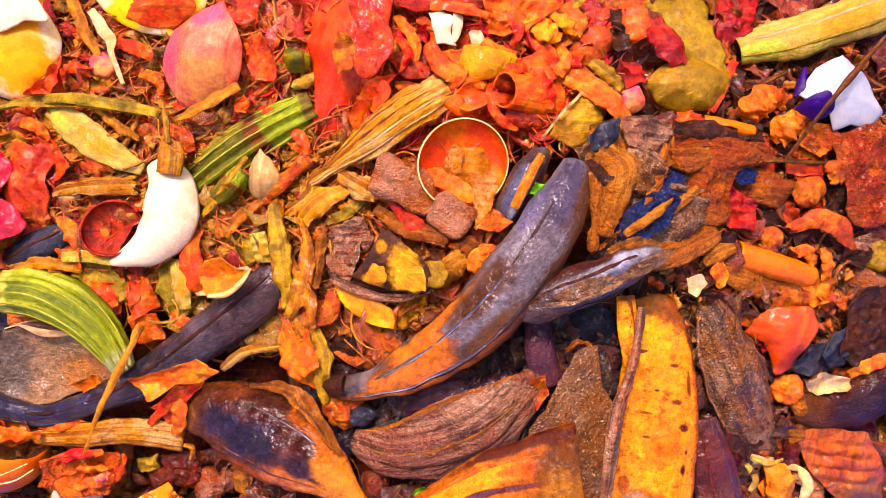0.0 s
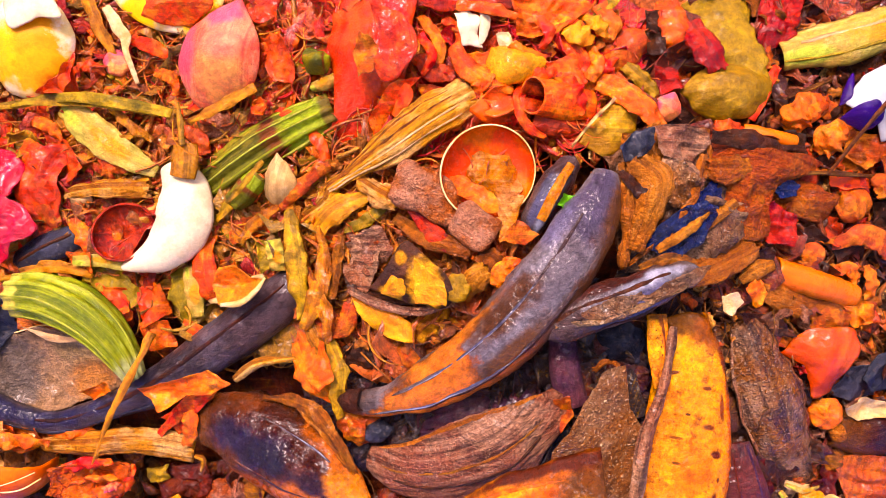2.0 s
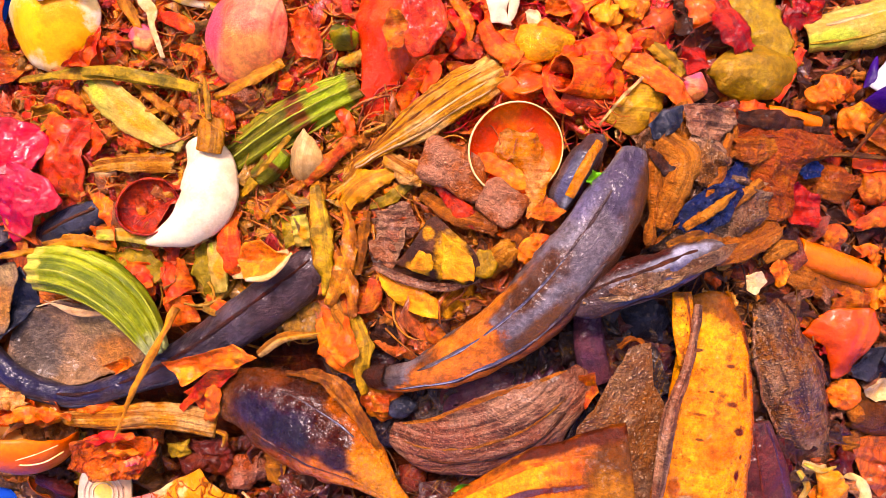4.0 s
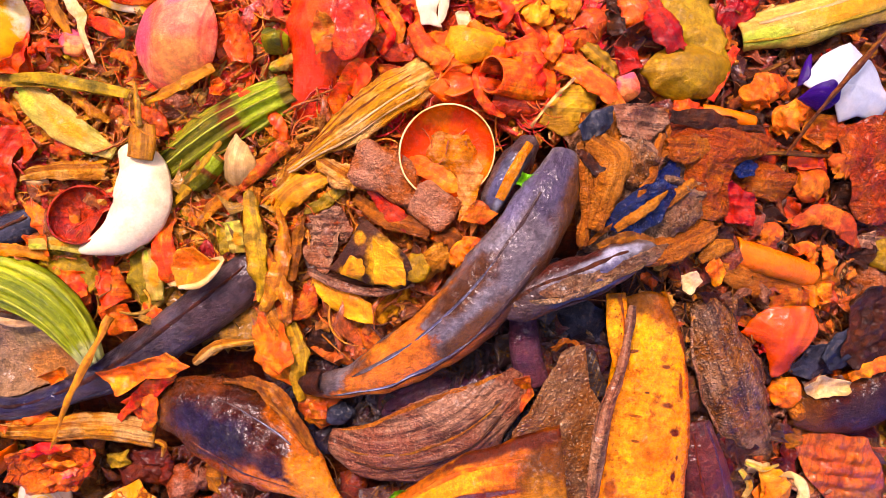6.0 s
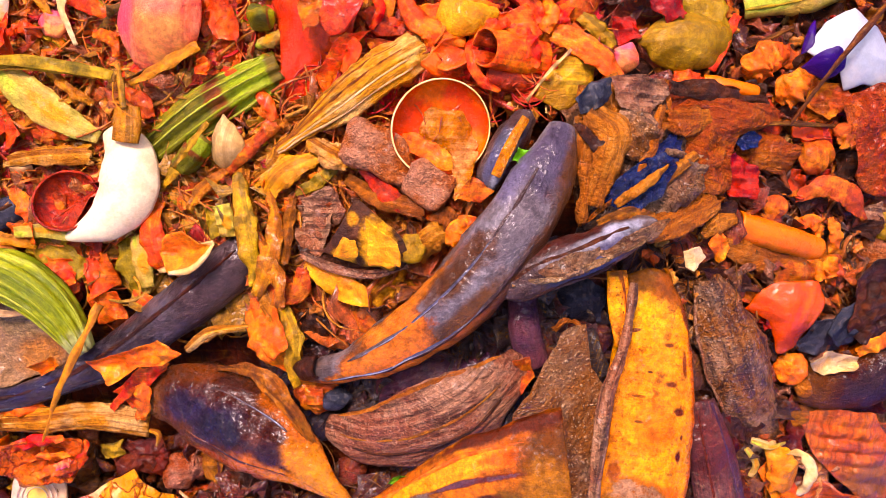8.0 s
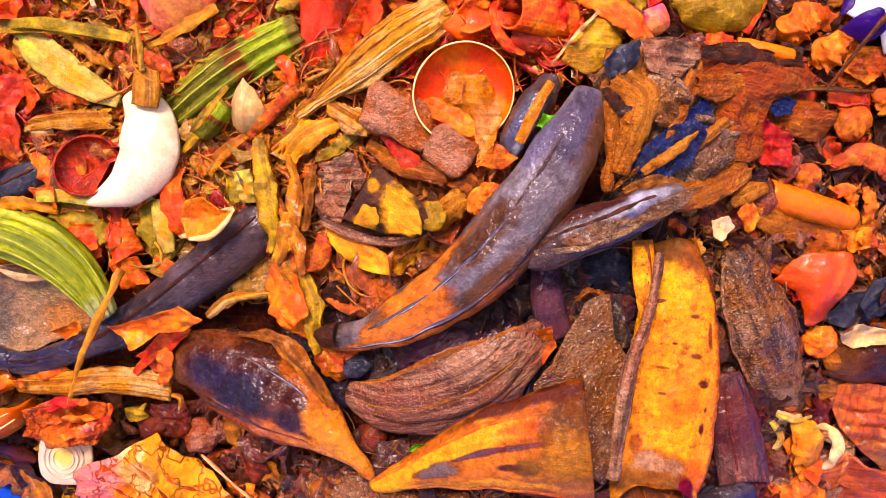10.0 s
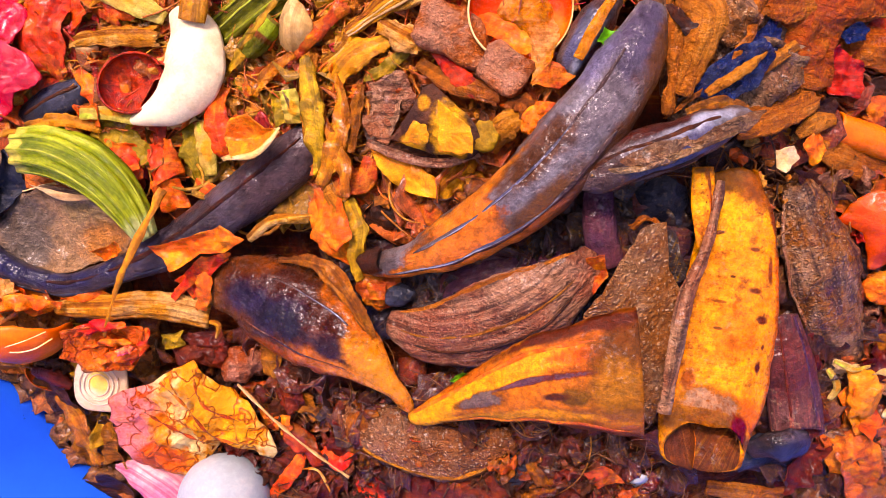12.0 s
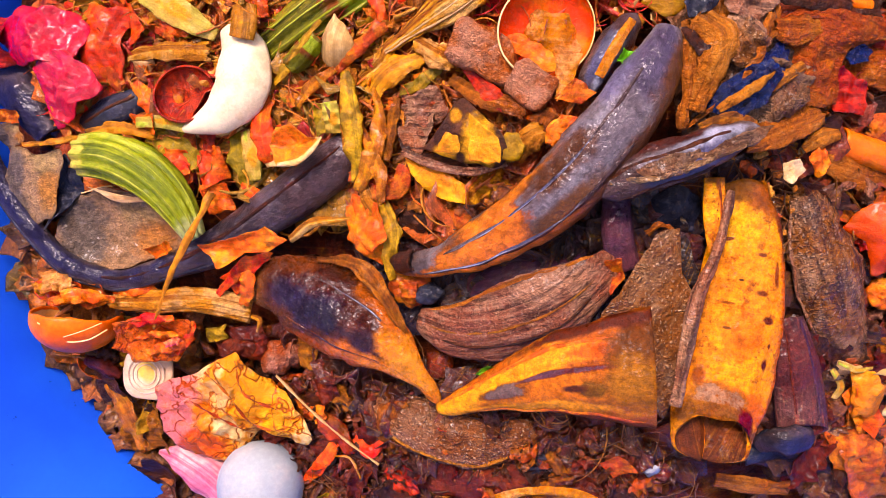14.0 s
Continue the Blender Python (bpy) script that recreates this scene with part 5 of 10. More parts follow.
strip("crack", [(-222.1, -93.7, 200.1, 0.7), (-215.5, -97.9, 198.7, 0.7), (-209.5, -102.6, 196.9, 0.7), (-196.8, -100.5, 200, 0.7), (-187.1, -95, 200.6, 0.6)], MAT["shell_rim"], 'pale crack', '', arc=40, th=0.3, rough=0, n=24, m=4, parent=BROWNEGG)
strip("crack", [(-209.4, -100, 199.6, 0.5), (-198.5, -96.1, 202.1, 0.5), (-188.4, -91.5, 203.4, 0.5)], MAT["shell_rim"], 'pale crack', '', arc=40, th=0.3, rough=0, n=16, m=4, parent=BROWNEGG)
VSHELL = sheet("egg_shell", [(166.2, 77.6, 201.7), (172.8, 89.8, 203.5), (185.9, 96, 203.6), (196.4, 86.7, 202.4), (206.8, 70.3, 198.7), (201.2, 61.4, 196.7), (191.2, 64.1, 200.5), (182.5, 60.7, 200.3), (178.6, 70.4, 204.7), (172.3, 73.1, 204.2)], MAT["shell_blue_white"], 'white broken egg shell with a violet stain', 'egg shell', dome=5, crumple=0.3, fine=0.3, jag=0.035, round_=False, th=0.7, segs=72)
sheet("stain_skin", [(163, 70.4, 204.5), (167.4, 74.9, 211.7), (174.7, 77, 213.9), (178.3, 69.4, 209.7), (172.6, 65.4, 203.4)], MAT["shell_violet"], 'violet membrane', '', dome=3, crumple=0.5, parent=VSHELL)
sheet("stain_edge", [(164.4, 76.6, 200), (167, 85.9, 200.2), (171.3, 91.6, 198.5), (169.4, 80.1, 202.2)], MAT["shell_violet"], 'violet edge', '', dome=2, crumple=0.3, parent=VSHELL)
chunk("egg", (-122.4, -177.6, 165), (44.4, 45.6, 43.4), MAT["shell_pale"], 'whole pale egg half sunk in the scraps', 'egg', lumps=0.08, seg=28)
CREAMSHELL = sheet("egg_shell", [(-219.8, 129.4, 187.6), (-192.5, 123.6, 193), (-181, 111, 194.4), (-179.9, 99.4, 192.6), (-187.9, 87.7, 190.8), (-200.1, 78.6, 187.9), (-214, 81.7, 187.3), (-226.5, 105.5, 185.1)], MAT["shell_cream"], 'cream and yellow broken egg shell', 'egg shell', dome=12, crumple=0.6, fine=0.4, jag=0.03)
sheet("shell_flap", [(-210.6, 128.2, 198.7), (-189.6, 123.9, 203.3), (-180.6, 111.8, 204.5), (-191.1, 110.8, 205.2), (-204.9, 106.8, 203.6)], MAT["shell_white"], 'white curled flake', '', dome=3, crumple=0.4, parent=CREAMSHELL)
TSHELL = sheet("egg_shell", [(-166.9, 128.5, 190.5), (-156.4, 116.9, 192.8), (-140.8, 108.7, 195), (-121.4, 107, 197.2), (-110.6, 117.4, 199.7), (-112.8, 130.6, 199.8), (-143.9, 135.3, 194.2)], MAT["shell_cream"], 'cream egg shell with a torn edge', 'egg shell', dome=5, crumple=0.6, jag=0.02)
sheet("shell_lining", [(-141.1, 124.4, 202.4), (-115.9, 125.7, 206), (-110.6, 118.3, 204.8), (-120.9, 109.7, 202.4), (-135.3, 109.6, 200.9), (-144.4, 113.1, 200.5)], MAT["skin_vermilion"], 'red-stained lining', '', dome=1.8, crumple=1.6, jag=0.09, curl=4.0, th=0.45, creases=1.0, round_=False, parent=TSHELL)
sheet("shell_bit", [(-5.2, 109, 222.6), (-0, 109.8, 224.7), (6.4, 107.1, 224), (4.4, 100.3, 223.6), (6.9, 95, 223.1), (-1.5, 95.6, 222.8)], MAT["shell_white"], 'white fragment of egg shell', 'egg shell', dome=1.5, crumple=1.2, jag=0.06, round_=False, creases=0.6, th=0.5)
sheet("shell_bit", [(11.9, 99.9, 221.6), (17.8, 102.2, 222.1), (19.8, 95.4, 221.8), (14.8, 92.2, 222.3)], MAT["cream_skin"], 'small cream fragment of egg shell', 'egg shell', dome=0.9, crumple=1.3, jag=0.09, curl=4.0, th=0.45, creases=1.0, round_=False)
sheet("shell_bit", [(5.4, 108.4, 223.8), (9.8, 106.9, 222.9), (8.4, 98.8, 222.7), (5.4, 96.3, 222.9)], MAT["shell_white"], 'white splinter of egg shell', 'egg shell', dome=1, crumple=0.8)
sheet("shell_bit", [(108.8, -7, 216.9), (115.4, -5, 216.8), (118.6, -9.6, 214.6), (113.3, -15.6, 215.3), (110.3, -13.5, 215.4)], MAT["cream_skin"], 'small cream fragment of shell', 'egg shell', dome=0.5, crumple=1.4, round_=False, creases=0.8, th=0.5)
strip("shell_curl", [(171.8, -105.9, 171.9, 3.9), (181, -106.9, 171.5, 6.2), (188.5, -116.1, 168.8, 9.7), (187, -129.1, 163.4, 5.8)], MAT["film"], 'white curl of shell or onion', 'shell piece', arc=90)

# onions, petals and skins
sheet("onion_petal", [(-99.6, 119.8, 206), (-91.8, 104.7, 211), (-89.5, 90.7, 210.6), (-96.2, 77.6, 206.2), (-114.2, 70.9, 198.3), (-123.7, 77.3, 199.2), (-129, 92.4, 199.2), (-123.8, 106.7, 201.7), (-111.7, 114.6, 204.4)], MAT["onion_pink"], 'pink onion segment with fine veins', 'onion', dome=14, crumple=0.7, grain=80, fine=0.4, jag=0.02, rings=18, segs=72)
sheet("onion_scrap", [(-89, 108.9, 199.7), (-78.3, 109, 203), (-73, 87.3, 204.1), (-76.1, 72.9, 200.4), (-88.3, 72.6, 196.6), (-92.2, 91.1, 199.1)], MAT["onion_red"], 'translucent red onion scrap', 'onion', dome=1.8, crumple=3.2, jag=0.09, curl=4.0, th=0.45, creases=1.0, round_=False)
sheet("onion_scrap", [(-101.7, 126.6, 199.8), (-80.5, 124.8, 205), (-84.6, 110, 204.7), (-95.9, 110.5, 201.4)], MAT["onion_red"], 'rosy onion scrap among kitchen scraps', 'onion', dome=1.8, crumple=2.4, jag=0.09, curl=4.0, th=0.45, creases=1.0, round_=False)
REDPEEL = sheet("red_peel", [(-57.8, 124.3, 210.2), (-22.1, 122, 216.9), (-19.9, 94.5, 220.3), (-28.7, 74.4, 221.3), (-42.9, 63.3, 217.9), (-55.6, 49.5, 209.9), (-57.2, 72.4, 212.9), (-59.3, 96.9, 211.6)], MAT["skin_scarlet"], 'scarlet onion skin with long veins', 'onion skin', dome=5.4, crumple=2.2, grain=100, folds=0.3, segs=72, jag=0.09, curl=4.0, th=0.45, creases=1.0, round_=False)
sheet("red_flap", [(-41.6, 65.4, 216.3), (-30.9, 78, 223.9), (-18, 83.1, 222.9), (-29.2, 69.4, 221.1), (-38.5, 57.4, 214.8)], MAT["skin_vermilion"], 'folded vermilion flap', '', dome=1.8, crumple=2.4, jag=0.09, curl=4.0, th=0.45, creases=1.0, round_=False, parent=REDPEEL)
sheet("tan_patch", [(-43.6, 99.4, 228.7), (-35.2, 92.9, 230.2), (-37, 82.4, 228.7), (-43.2, 79.1, 227.4), (-46.9, 91.4, 227)], MAT["skin_rust"], 'rusty patch', '', dome=0.9, crumple=1.6, jag=0.09, curl=4.0, th=0.45, creases=1.0, round_=False, parent=REDPEEL)
strip("red_strip", [(-22, 118.2, 219.1, 10), (-2, 114.6, 222.3, 11.4), (20.9, 116.7, 219.2, 9)], MAT["skin_crimson"], 'bright red strip of skin', 'onion skin', arc=40, edge=0.16, wave=0.8, rough=0.9, th=0.6)
sheet("onion_skin", [(10.8, 90.1, 224.6), (20.5, 95.7, 225.8), (32.9, 91.2, 223.5), (28, 82.4, 224), (17.6, 79.3, 224.6), (11.3, 81.8, 224.3)], MAT["skin_amber"], 'amber onion skin among kitchen scraps', 'onion skin', dome=3.6, crumple=1.6, jag=0.09, curl=4.0, th=0.45, creases=1.0, round_=False)
sheet("onion_skin", [(-5.8, 92.7, 217.7), (9.2, 93.3, 220.3), (14.1, 84.1, 222.1), (7.4, 75.8, 220.7), (2.5, 78.6, 219.2)], MAT["skin_orange"], 'orange onion skin among kitchen scraps', 'onion skin', dome=2.4, crumple=2.6, jag=0.09, curl=4.0, th=0.45, creases=1.0, round_=False)
sheet("onion_skin", [(18, 115.5, 217.6), (43.4, 121.5, 215), (52.4, 113, 213.8), (37.9, 101.3, 218.6), (22.9, 102.5, 218.8)], MAT["skin_vermilion"], 'orange papery onion skin', 'onion skin', dome=2.4, crumple=4.0, jag=0.09, curl=4.0, th=0.45, creases=1.0, round_=False)
sheet("onion_skin", [(20.3, 107, 220.5), (32.7, 104.4, 220.7), (31.5, 99.5, 220.5), (20.9, 100.3, 220.2)], MAT["skin_amber"], 'amber paper scrap among kitchen scraps', 'onion skin', dome=1.2, crumple=3.2, jag=0.09, curl=4.0, th=0.45, creases=1.0, round_=False)
sheet("onion_skin", [(31.5, 88.4, 220), (45.2, 93.5, 219.9), (51.4, 80.9, 220), (40, 78, 221.7)], MAT["skin_vermilion"], 'vermilion torn onion skin', 'onion skin', dome=1.8, crumple=3.2, jag=0.09, curl=4.0, th=0.45, creases=1.0, round_=False)
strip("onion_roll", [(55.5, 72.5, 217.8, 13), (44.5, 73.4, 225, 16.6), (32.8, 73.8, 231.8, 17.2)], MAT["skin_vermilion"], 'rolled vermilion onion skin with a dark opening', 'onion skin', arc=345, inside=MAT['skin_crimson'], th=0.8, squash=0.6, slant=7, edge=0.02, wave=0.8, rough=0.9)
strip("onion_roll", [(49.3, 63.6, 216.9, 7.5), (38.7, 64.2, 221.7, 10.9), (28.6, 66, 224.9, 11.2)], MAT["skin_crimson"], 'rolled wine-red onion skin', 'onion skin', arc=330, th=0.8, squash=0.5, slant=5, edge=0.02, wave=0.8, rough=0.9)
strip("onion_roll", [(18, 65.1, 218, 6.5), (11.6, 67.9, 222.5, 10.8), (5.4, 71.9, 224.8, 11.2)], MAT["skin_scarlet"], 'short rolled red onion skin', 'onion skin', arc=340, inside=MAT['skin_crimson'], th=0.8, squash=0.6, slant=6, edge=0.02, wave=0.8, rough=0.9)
strip("onion_ring", [(25.7, 81.9, 221.2, 4.5), (21.8, 71.8, 227.4, 5.3), (25.2, 62.1, 227.4, 4.9), (33.6, 57.4, 223.7, 2.9)], MAT["skin_vermilion"], 'curved orange-red ring of onion', 'onion', arc=60, edge=0.16, wave=0.8, rough=0.9, th=0.6)
sheet("wine_leaf", [(23.4, 64.9, 219.1), (40.2, 67.2, 220.2), (47.3, 65, 218.9), (39, 59.7, 219.2), (27.9, 60, 218.6)], MAT["skin_crimson"], 'wine-red onion leaf with pale veins', 'onion', dome=1.8, crumple=1.9, grain=60, jag=0.09, curl=4.0, th=0.45, creases=1.0, round_=False)
strip("orange_leaf", [(55.8, 82.4, 216.2, 6.5), (65, 77.9, 220.5, 10.9), (74.5, 71.1, 222, 9.9), (82.6, 61.6, 217, 3.5)], MAT["skin_orange"], 'orange torn leaf of skin', 'onion skin', arc=40, rough=2.25, edge=0.12, wave=0.8, th=0.6)
sheet("pink_scrap", [(78.5, 74.4, 215.7), (88.5, 78.6, 214), (91.5, 69.8, 213.9), (82.3, 65.7, 215.4)], MAT["onion_pink"], 'pink scrap of onion', 'onion', dome=4, crumple=1)
chunk("peach_lump", (67.9, 97.9, 209.6), (22.6, 15.9, 10.3), MAT["leaf_orange"], 'smooth salmon-orange lump of flesh', 'fruit flesh', rz=35, lumps=1.2)
strip("olive_stalk", [(67.8, 90.9, 212.8, 5.6), (73.9, 85, 213.7, 6.6), (82, 78.5, 211.3, 5.1)], MAT["stalk_olive"], 'olive stem piece among kitchen scraps', 'stem', arc=75, edge=0.16, wave=0.8, rough=0.9, th=0.6)
strip("fruit_skin", [(110.1, 128.3, 199.8, 31.7), (116.1, 108.1, 205.3, 20.8), (124.9, 89.8, 207.3, 15), (132.1, 85, 203.7, 7.8)], MAT["fruit_olive"], 'olive-yellow fruit skin among kitchen scraps', 'fruit peel', arc=90, rough=1.4)
sheet("fruit_skin", [(91.5, 79, 212.4), (100.6, 89.6, 210.8), (115.3, 91.7, 209.7), (132.3, 86.6, 205.5), (126.7, 72.7, 206.3), (111.3, 67.7, 209.1), (98.6, 71.6, 211.1)], MAT["fruit_olive"], 'olive-yellow rounded fruit skin', 'fruit peel', dome=9, crumple=1.2)
strip("red_brown_leaf", [(95.5, 110.6, 209.4, 6.7), (101.7, 97.6, 214.3, 11.6), (106.8, 88.1, 213.8, 7.6)], MAT["skin_crimson"], 'red-brown torn leaf among kitchen scraps', 'leaf', arc=40, rough=2.4, edge=0.16, wave=0.8, th=0.6)
strip("pink_skin", [(86.5, 121.3, 204.5, 10.4), (90.5, 108.3, 208.7, 12.9), (93.6, 98.5, 206.7, 9.3)], MAT["onion_red"], 'pinkish skin scrap among kitchen scraps', 'onion', arc=45, edge=0.16, wave=0.8, rough=0.9, th=0.6)
sheet("red_scrap", [(128.3, 129.9, 195.4), (152.4, 130.6, 193.6), (147.1, 108.2, 196.4), (130, 100.7, 199.1)], MAT["skin_crimson"], 'dark red crumpled scrap', 'onion', dome=1.8, crumple=4.8, jag=0.09, curl=4.0, th=0.45, creases=1.0, round_=False)
strip("orange_edge", [(136.8, 93.3, 202.1, 3.7), (129.2, 81.7, 206.7, 6.2), (124.1, 68.8, 206.3, 3.6)], MAT["skin_vermilion"], 'orange edge of skin', 'onion skin', arc=30, edge=0.16, wave=0.8, rough=0.9, th=0.6)
sheet("orange_leaf", [(181.4, 53.9, 199.0), (188.4, 60.7, 200.0), (203.8, 64.2, 200.0), (211.9, 57.6, 198.0), (217.2, 43.5, 195.0), (218.9, 31.1, 193.0), (216.1, 22.1, 191.0), (206.9, 16.5, 190.0), (195.7, 18.0, 190.0), (190.0, 25.6, 192.0), (189.5, 37.8, 196.0), (183.0, 45.6, 198.0)], MAT["leaf_withered"], "broad orange-brown withered leaf with a rough face", "leaf", dome=4.0, crumple=2.4, segs=84, rings=20, jag=0.05, curl=3.0, th=0.6, creases=0.4, round_=True, fine=1.3)
strip("leaf_lip", [(163.6, 15.4, 196.5, 4.2), (176.7, 20.5, 199.7, 8.9), (188.2, 14.3, 197.8, 10.6), (197.1, 5.4, 191.9, 3.2)], MAT["leaf_orange"], 'curled orange edge of leaf', 'leaf', arc=45, edge=0.16, wave=0.8, rough=0.9, th=0.6)
strip("curl", [(179.7, 40.4, 200.3, 8.9), (183.2, 42, 202.8, 11.5), (190.6, 38.5, 198.6, 7.9)], MAT["leaf_orange"], 'curled orange tip among kitchen scraps', 'leaf', arc=80, edge=0.16, wave=0.8, rough=0.9, th=0.6)
strip("carrot_peel", [(137, 3.6, 207.8, 12.8), (156, -2.1, 204.3, 12.4), (178.1, -7.5, 194.2, 10.7)], MAT["carrot"], 'rolled bright orange carrot peel', 'carrot', arc=190, rough=0.5)
strip("carrot_peel", [(120.5, 64.4, 207.6, 5.7), (131.9, 62.3, 207.5, 6.7), (145.6, 60.5, 203, 5.7)], MAT["carrot"], 'short orange carrot strip', 'carrot', arc=150, rough=0.4)
strip("orange_roll", [(164.5, 30, 198.9, 13.2), (170, 32.8, 202.8, 16.2), (179.1, 38, 198.3, 13.2)], MAT["leaf_orange"], 'half-rolled orange peel, dark underneath', 'peel', arc=170, inside=MAT['leaf_dark'], th=1.0, edge=0.03, wave=0.8, rough=0.9)
strip("orange_petal", [(143.1, 64.7, 200.1, 7.9), (146.9, 71.9, 203.8, 11.5), (158.3, 79.4, 199.5, 6.9)], MAT["skin_amber"], 'bright orange peel petal', 'peel', arc=70, rough=3.0, edge=0.16, wave=0.8, th=0.6)
strip("orange_petal", [(158.8, 55.8, 197.8, 9.5), (161.4, 62.3, 202.1, 13.1), (171.5, 67.3, 197.5, 5.8)], MAT["skin_amber"], 'bright orange curled peel', 'peel', arc=45, rough=3.0, edge=0.16, wave=0.8, th=0.6)
strip("orange_petal", [(152.2, 80.1, 196.3, 5.3), (160.5, 75.6, 198.5, 9.5), (163.8, 70.9, 195.3, 5.3)], MAT["skin_rust"], 'rust-orange peel petal among kitchen scraps', 'peel', arc=40, edge=0.16, wave=0.8, rough=0.9, th=0.6)
strip("orange_petal", [(106.8, 65, 209.5, 4.6), (114.4, 65, 209.9, 6.1), (122.9, 63.2, 205.3, 3.1)], MAT["skin_orange"], 'orange shred of peel', 'peel', arc=30, edge=0.16, wave=0.8, rough=0.9, th=0.6)
sheet("brown_scrap", [(169.7, 66.9, 195.8), (184.7, 64.3, 195.1), (188.1, 55.2, 193.6), (177.1, 48.4, 193.9), (167, 54.3, 195.5)], MAT["skin_rust"], 'russet peel scrap among kitchen scraps', 'peel', dome=1.8, crumple=3.2, jag=0.09, curl=4.0, th=0.45, creases=1.0, round_=False)
sheet("red_peel", [(141.1, -32.7, 197.0), (147.6, -24.5, 199.0), (159.1, -20.1, 199.0), (172.5, -21.4, 196.0), (177.8, -27.4, 194.0), (175.2, -35.7, 193.0), (169.6, -44.9, 192.0), (162.3, -52.7, 191.0), (157.6, -52.8, 191.0), (155.1, -45.1, 194.0), (152.6, -38.6, 197.0)], MAT["skin_pepper"], "shiny red pepper skin, pink at one corner", "pepper skin", dome=6, crumple=2.0, fine=0.4, jag=0.06, curl=2.0, th=0.6, creases=0.15, round_=True)
sheet("slate_scrap", [(166.7, -51.7, 184.2), (176.5, -39.3, 185.1), (195.7, -38.5, 179.9), (194.8, -52.8, 176), (177.7, -55.9, 179.4)], MAT["slate_skin"], 'dark slate-blue skin scrap', 'peel', dome=1.2, crumple=1.6, jag=0.09, curl=4.0, th=0.45, creases=1.0, round_=False)
sheet("red_sheet", [(172.3, -82.1, 178.0), (188.0, -80.2, 178.0), (210.5, -84.2, 173.0), (217.3, -94.1, 170.0), (228.7, -127.5, 162.0), (207.5, -127.1, 165.0), (195.6, -116.8, 168.0), (184.7, -105.6, 172.0)], MAT["skin_brick"], "red pepper skin wrinkled across, brown towards one end", "pepper skin", dome=4.0, crumple=1.6, grain=80, folds=2.0, jag=0.05, curl=3.0, th=0.6, creases=0.3, round_=False, rings=24, segs=84)
sheet("orange_sheet", [(155.6, -137.8, 168.9), (171.9, -130.2, 167), (191.3, -117.5, 163.8), (210.8, -127.7, 157.7), (224.8, -154.5, 153.6), (196.8, -165.1, 155.9), (167.4, -163.1, 161)], MAT["skin_brick"], 'orange-brown crumpled skin among kitchen scraps', 'pepper skin', dome=2.4, crumple=2.9, grain=10, folds=0.8, jag=0.09, curl=4.0, th=0.45, creases=1.0, round_=False)
sheet("orange_lump", [(158.5, -105, 178.5), (168.9, -102.5, 177.6), (174.2, -120, 172.7), (170.2, -128.7, 170.8), (161.2, -122.6, 173.2)], MAT["skin_orange"], 'wet orange pulp among kitchen scraps', 'pulp', dome=3.0, crumple=3.2, jag=0.09, curl=4.0, th=0.45, creases=1.0, round_=False)
sheet("tan_shell", [(171.8, -56.9, 187.3), (181.9, -52, 187.9), (195.7, -56.1, 182.1), (194.5, -61.9, 180.1), (181.7, -64.2, 182.4)], MAT["cream_skin"], 'tan shell scrap among kitchen scraps', 'peel', dome=2.4, crumple=1.6, jag=0.09, curl=4.0, th=0.45, creases=1.0, round_=False)
chunk("orange_crumb", (166.5, -60.6, 184.6), (13.6, 13.6, 8.2), MAT["skin_amber"], 'amber crumb of pulp', 'pulp', lumps=3)
sheet("pale_leaf", [(145.4, -90.2, 182.1), (156.7, -94.5, 179.2), (165.5, -97.3, 175), (158.4, -101.7, 175.1), (150.6, -104.5, 177)], MAT["clove_tan"], 'pale torn onion leaf', 'onion', dome=2, crumple=2, jag=0.15)
chunk("yellow_lump", (211.6, 3.8, 183.4), (16.5, 15.4, 9.3), MAT["fruit_olive"], 'yellowish fruit lump among kitchen scraps', 'fruit flesh', lumps=2)
chunk("brown_lump", (208.2, -10, 179.3), (21.1, 15.5, 10), MAT["bark"], 'brown woody lump among kitchen scraps', 'wood', lumps=2.4)
chunk("brown_lump", (212.3, -29.4, 172.7), (25.4, 25.4, 8.5), MAT["leaf_dark"], 'dark brown rotten lump', 'compost', lumps=3)
sheet("pink_petal", [(-254.6, 41.6, 188), (-235.3, 54.2, 192.2), (-204.9, 51.3, 197.6), (-205.4, 33.6, 198.4), (-226.4, 27.7, 194.7), (-246.9, 30.5, 188.7)], MAT["petal_pink"], 'shiny red-pink petal with a pale rim', 'petal', dome=5, crumple=4.0, fine=0.8, creases=0.5, jag=0.08, curl=4, segs=72, rings=18)
sheet("pink_petal", [(-228.4, 27.1, 194.4), (-214, 33.9, 198.7), (-200.9, 27.9, 198.9), (-192.5, 16.1, 196.6), (-204.7, 9.5, 196.1), (-207.7, 2, 193), (-218.9, 0.7, 191.1), (-224.1, 13.3, 193.4)], MAT["petal_pink"], 'wet red-pink petal with round lobes', 'petal', dome=5, crumple=4.0, fine=0.8, creases=0.5, jag=0.08, curl=3, segs=72, rings=18)
sheet("purple_petal", [(-263.1, 51.4, 184.2), (-246.6, 52.4, 187.7), (-247.9, 34.2, 187.4), (-237.6, 30.5, 188.1), (-257.9, 26.7, 182.9), (-269, 33.6, 179.7)], MAT["skin_crimson"], 'purple edge of petal', 'petal', dome=2.4, crumple=1.6, jag=0.09, curl=4.0, th=0.45, creases=1.0, round_=False)
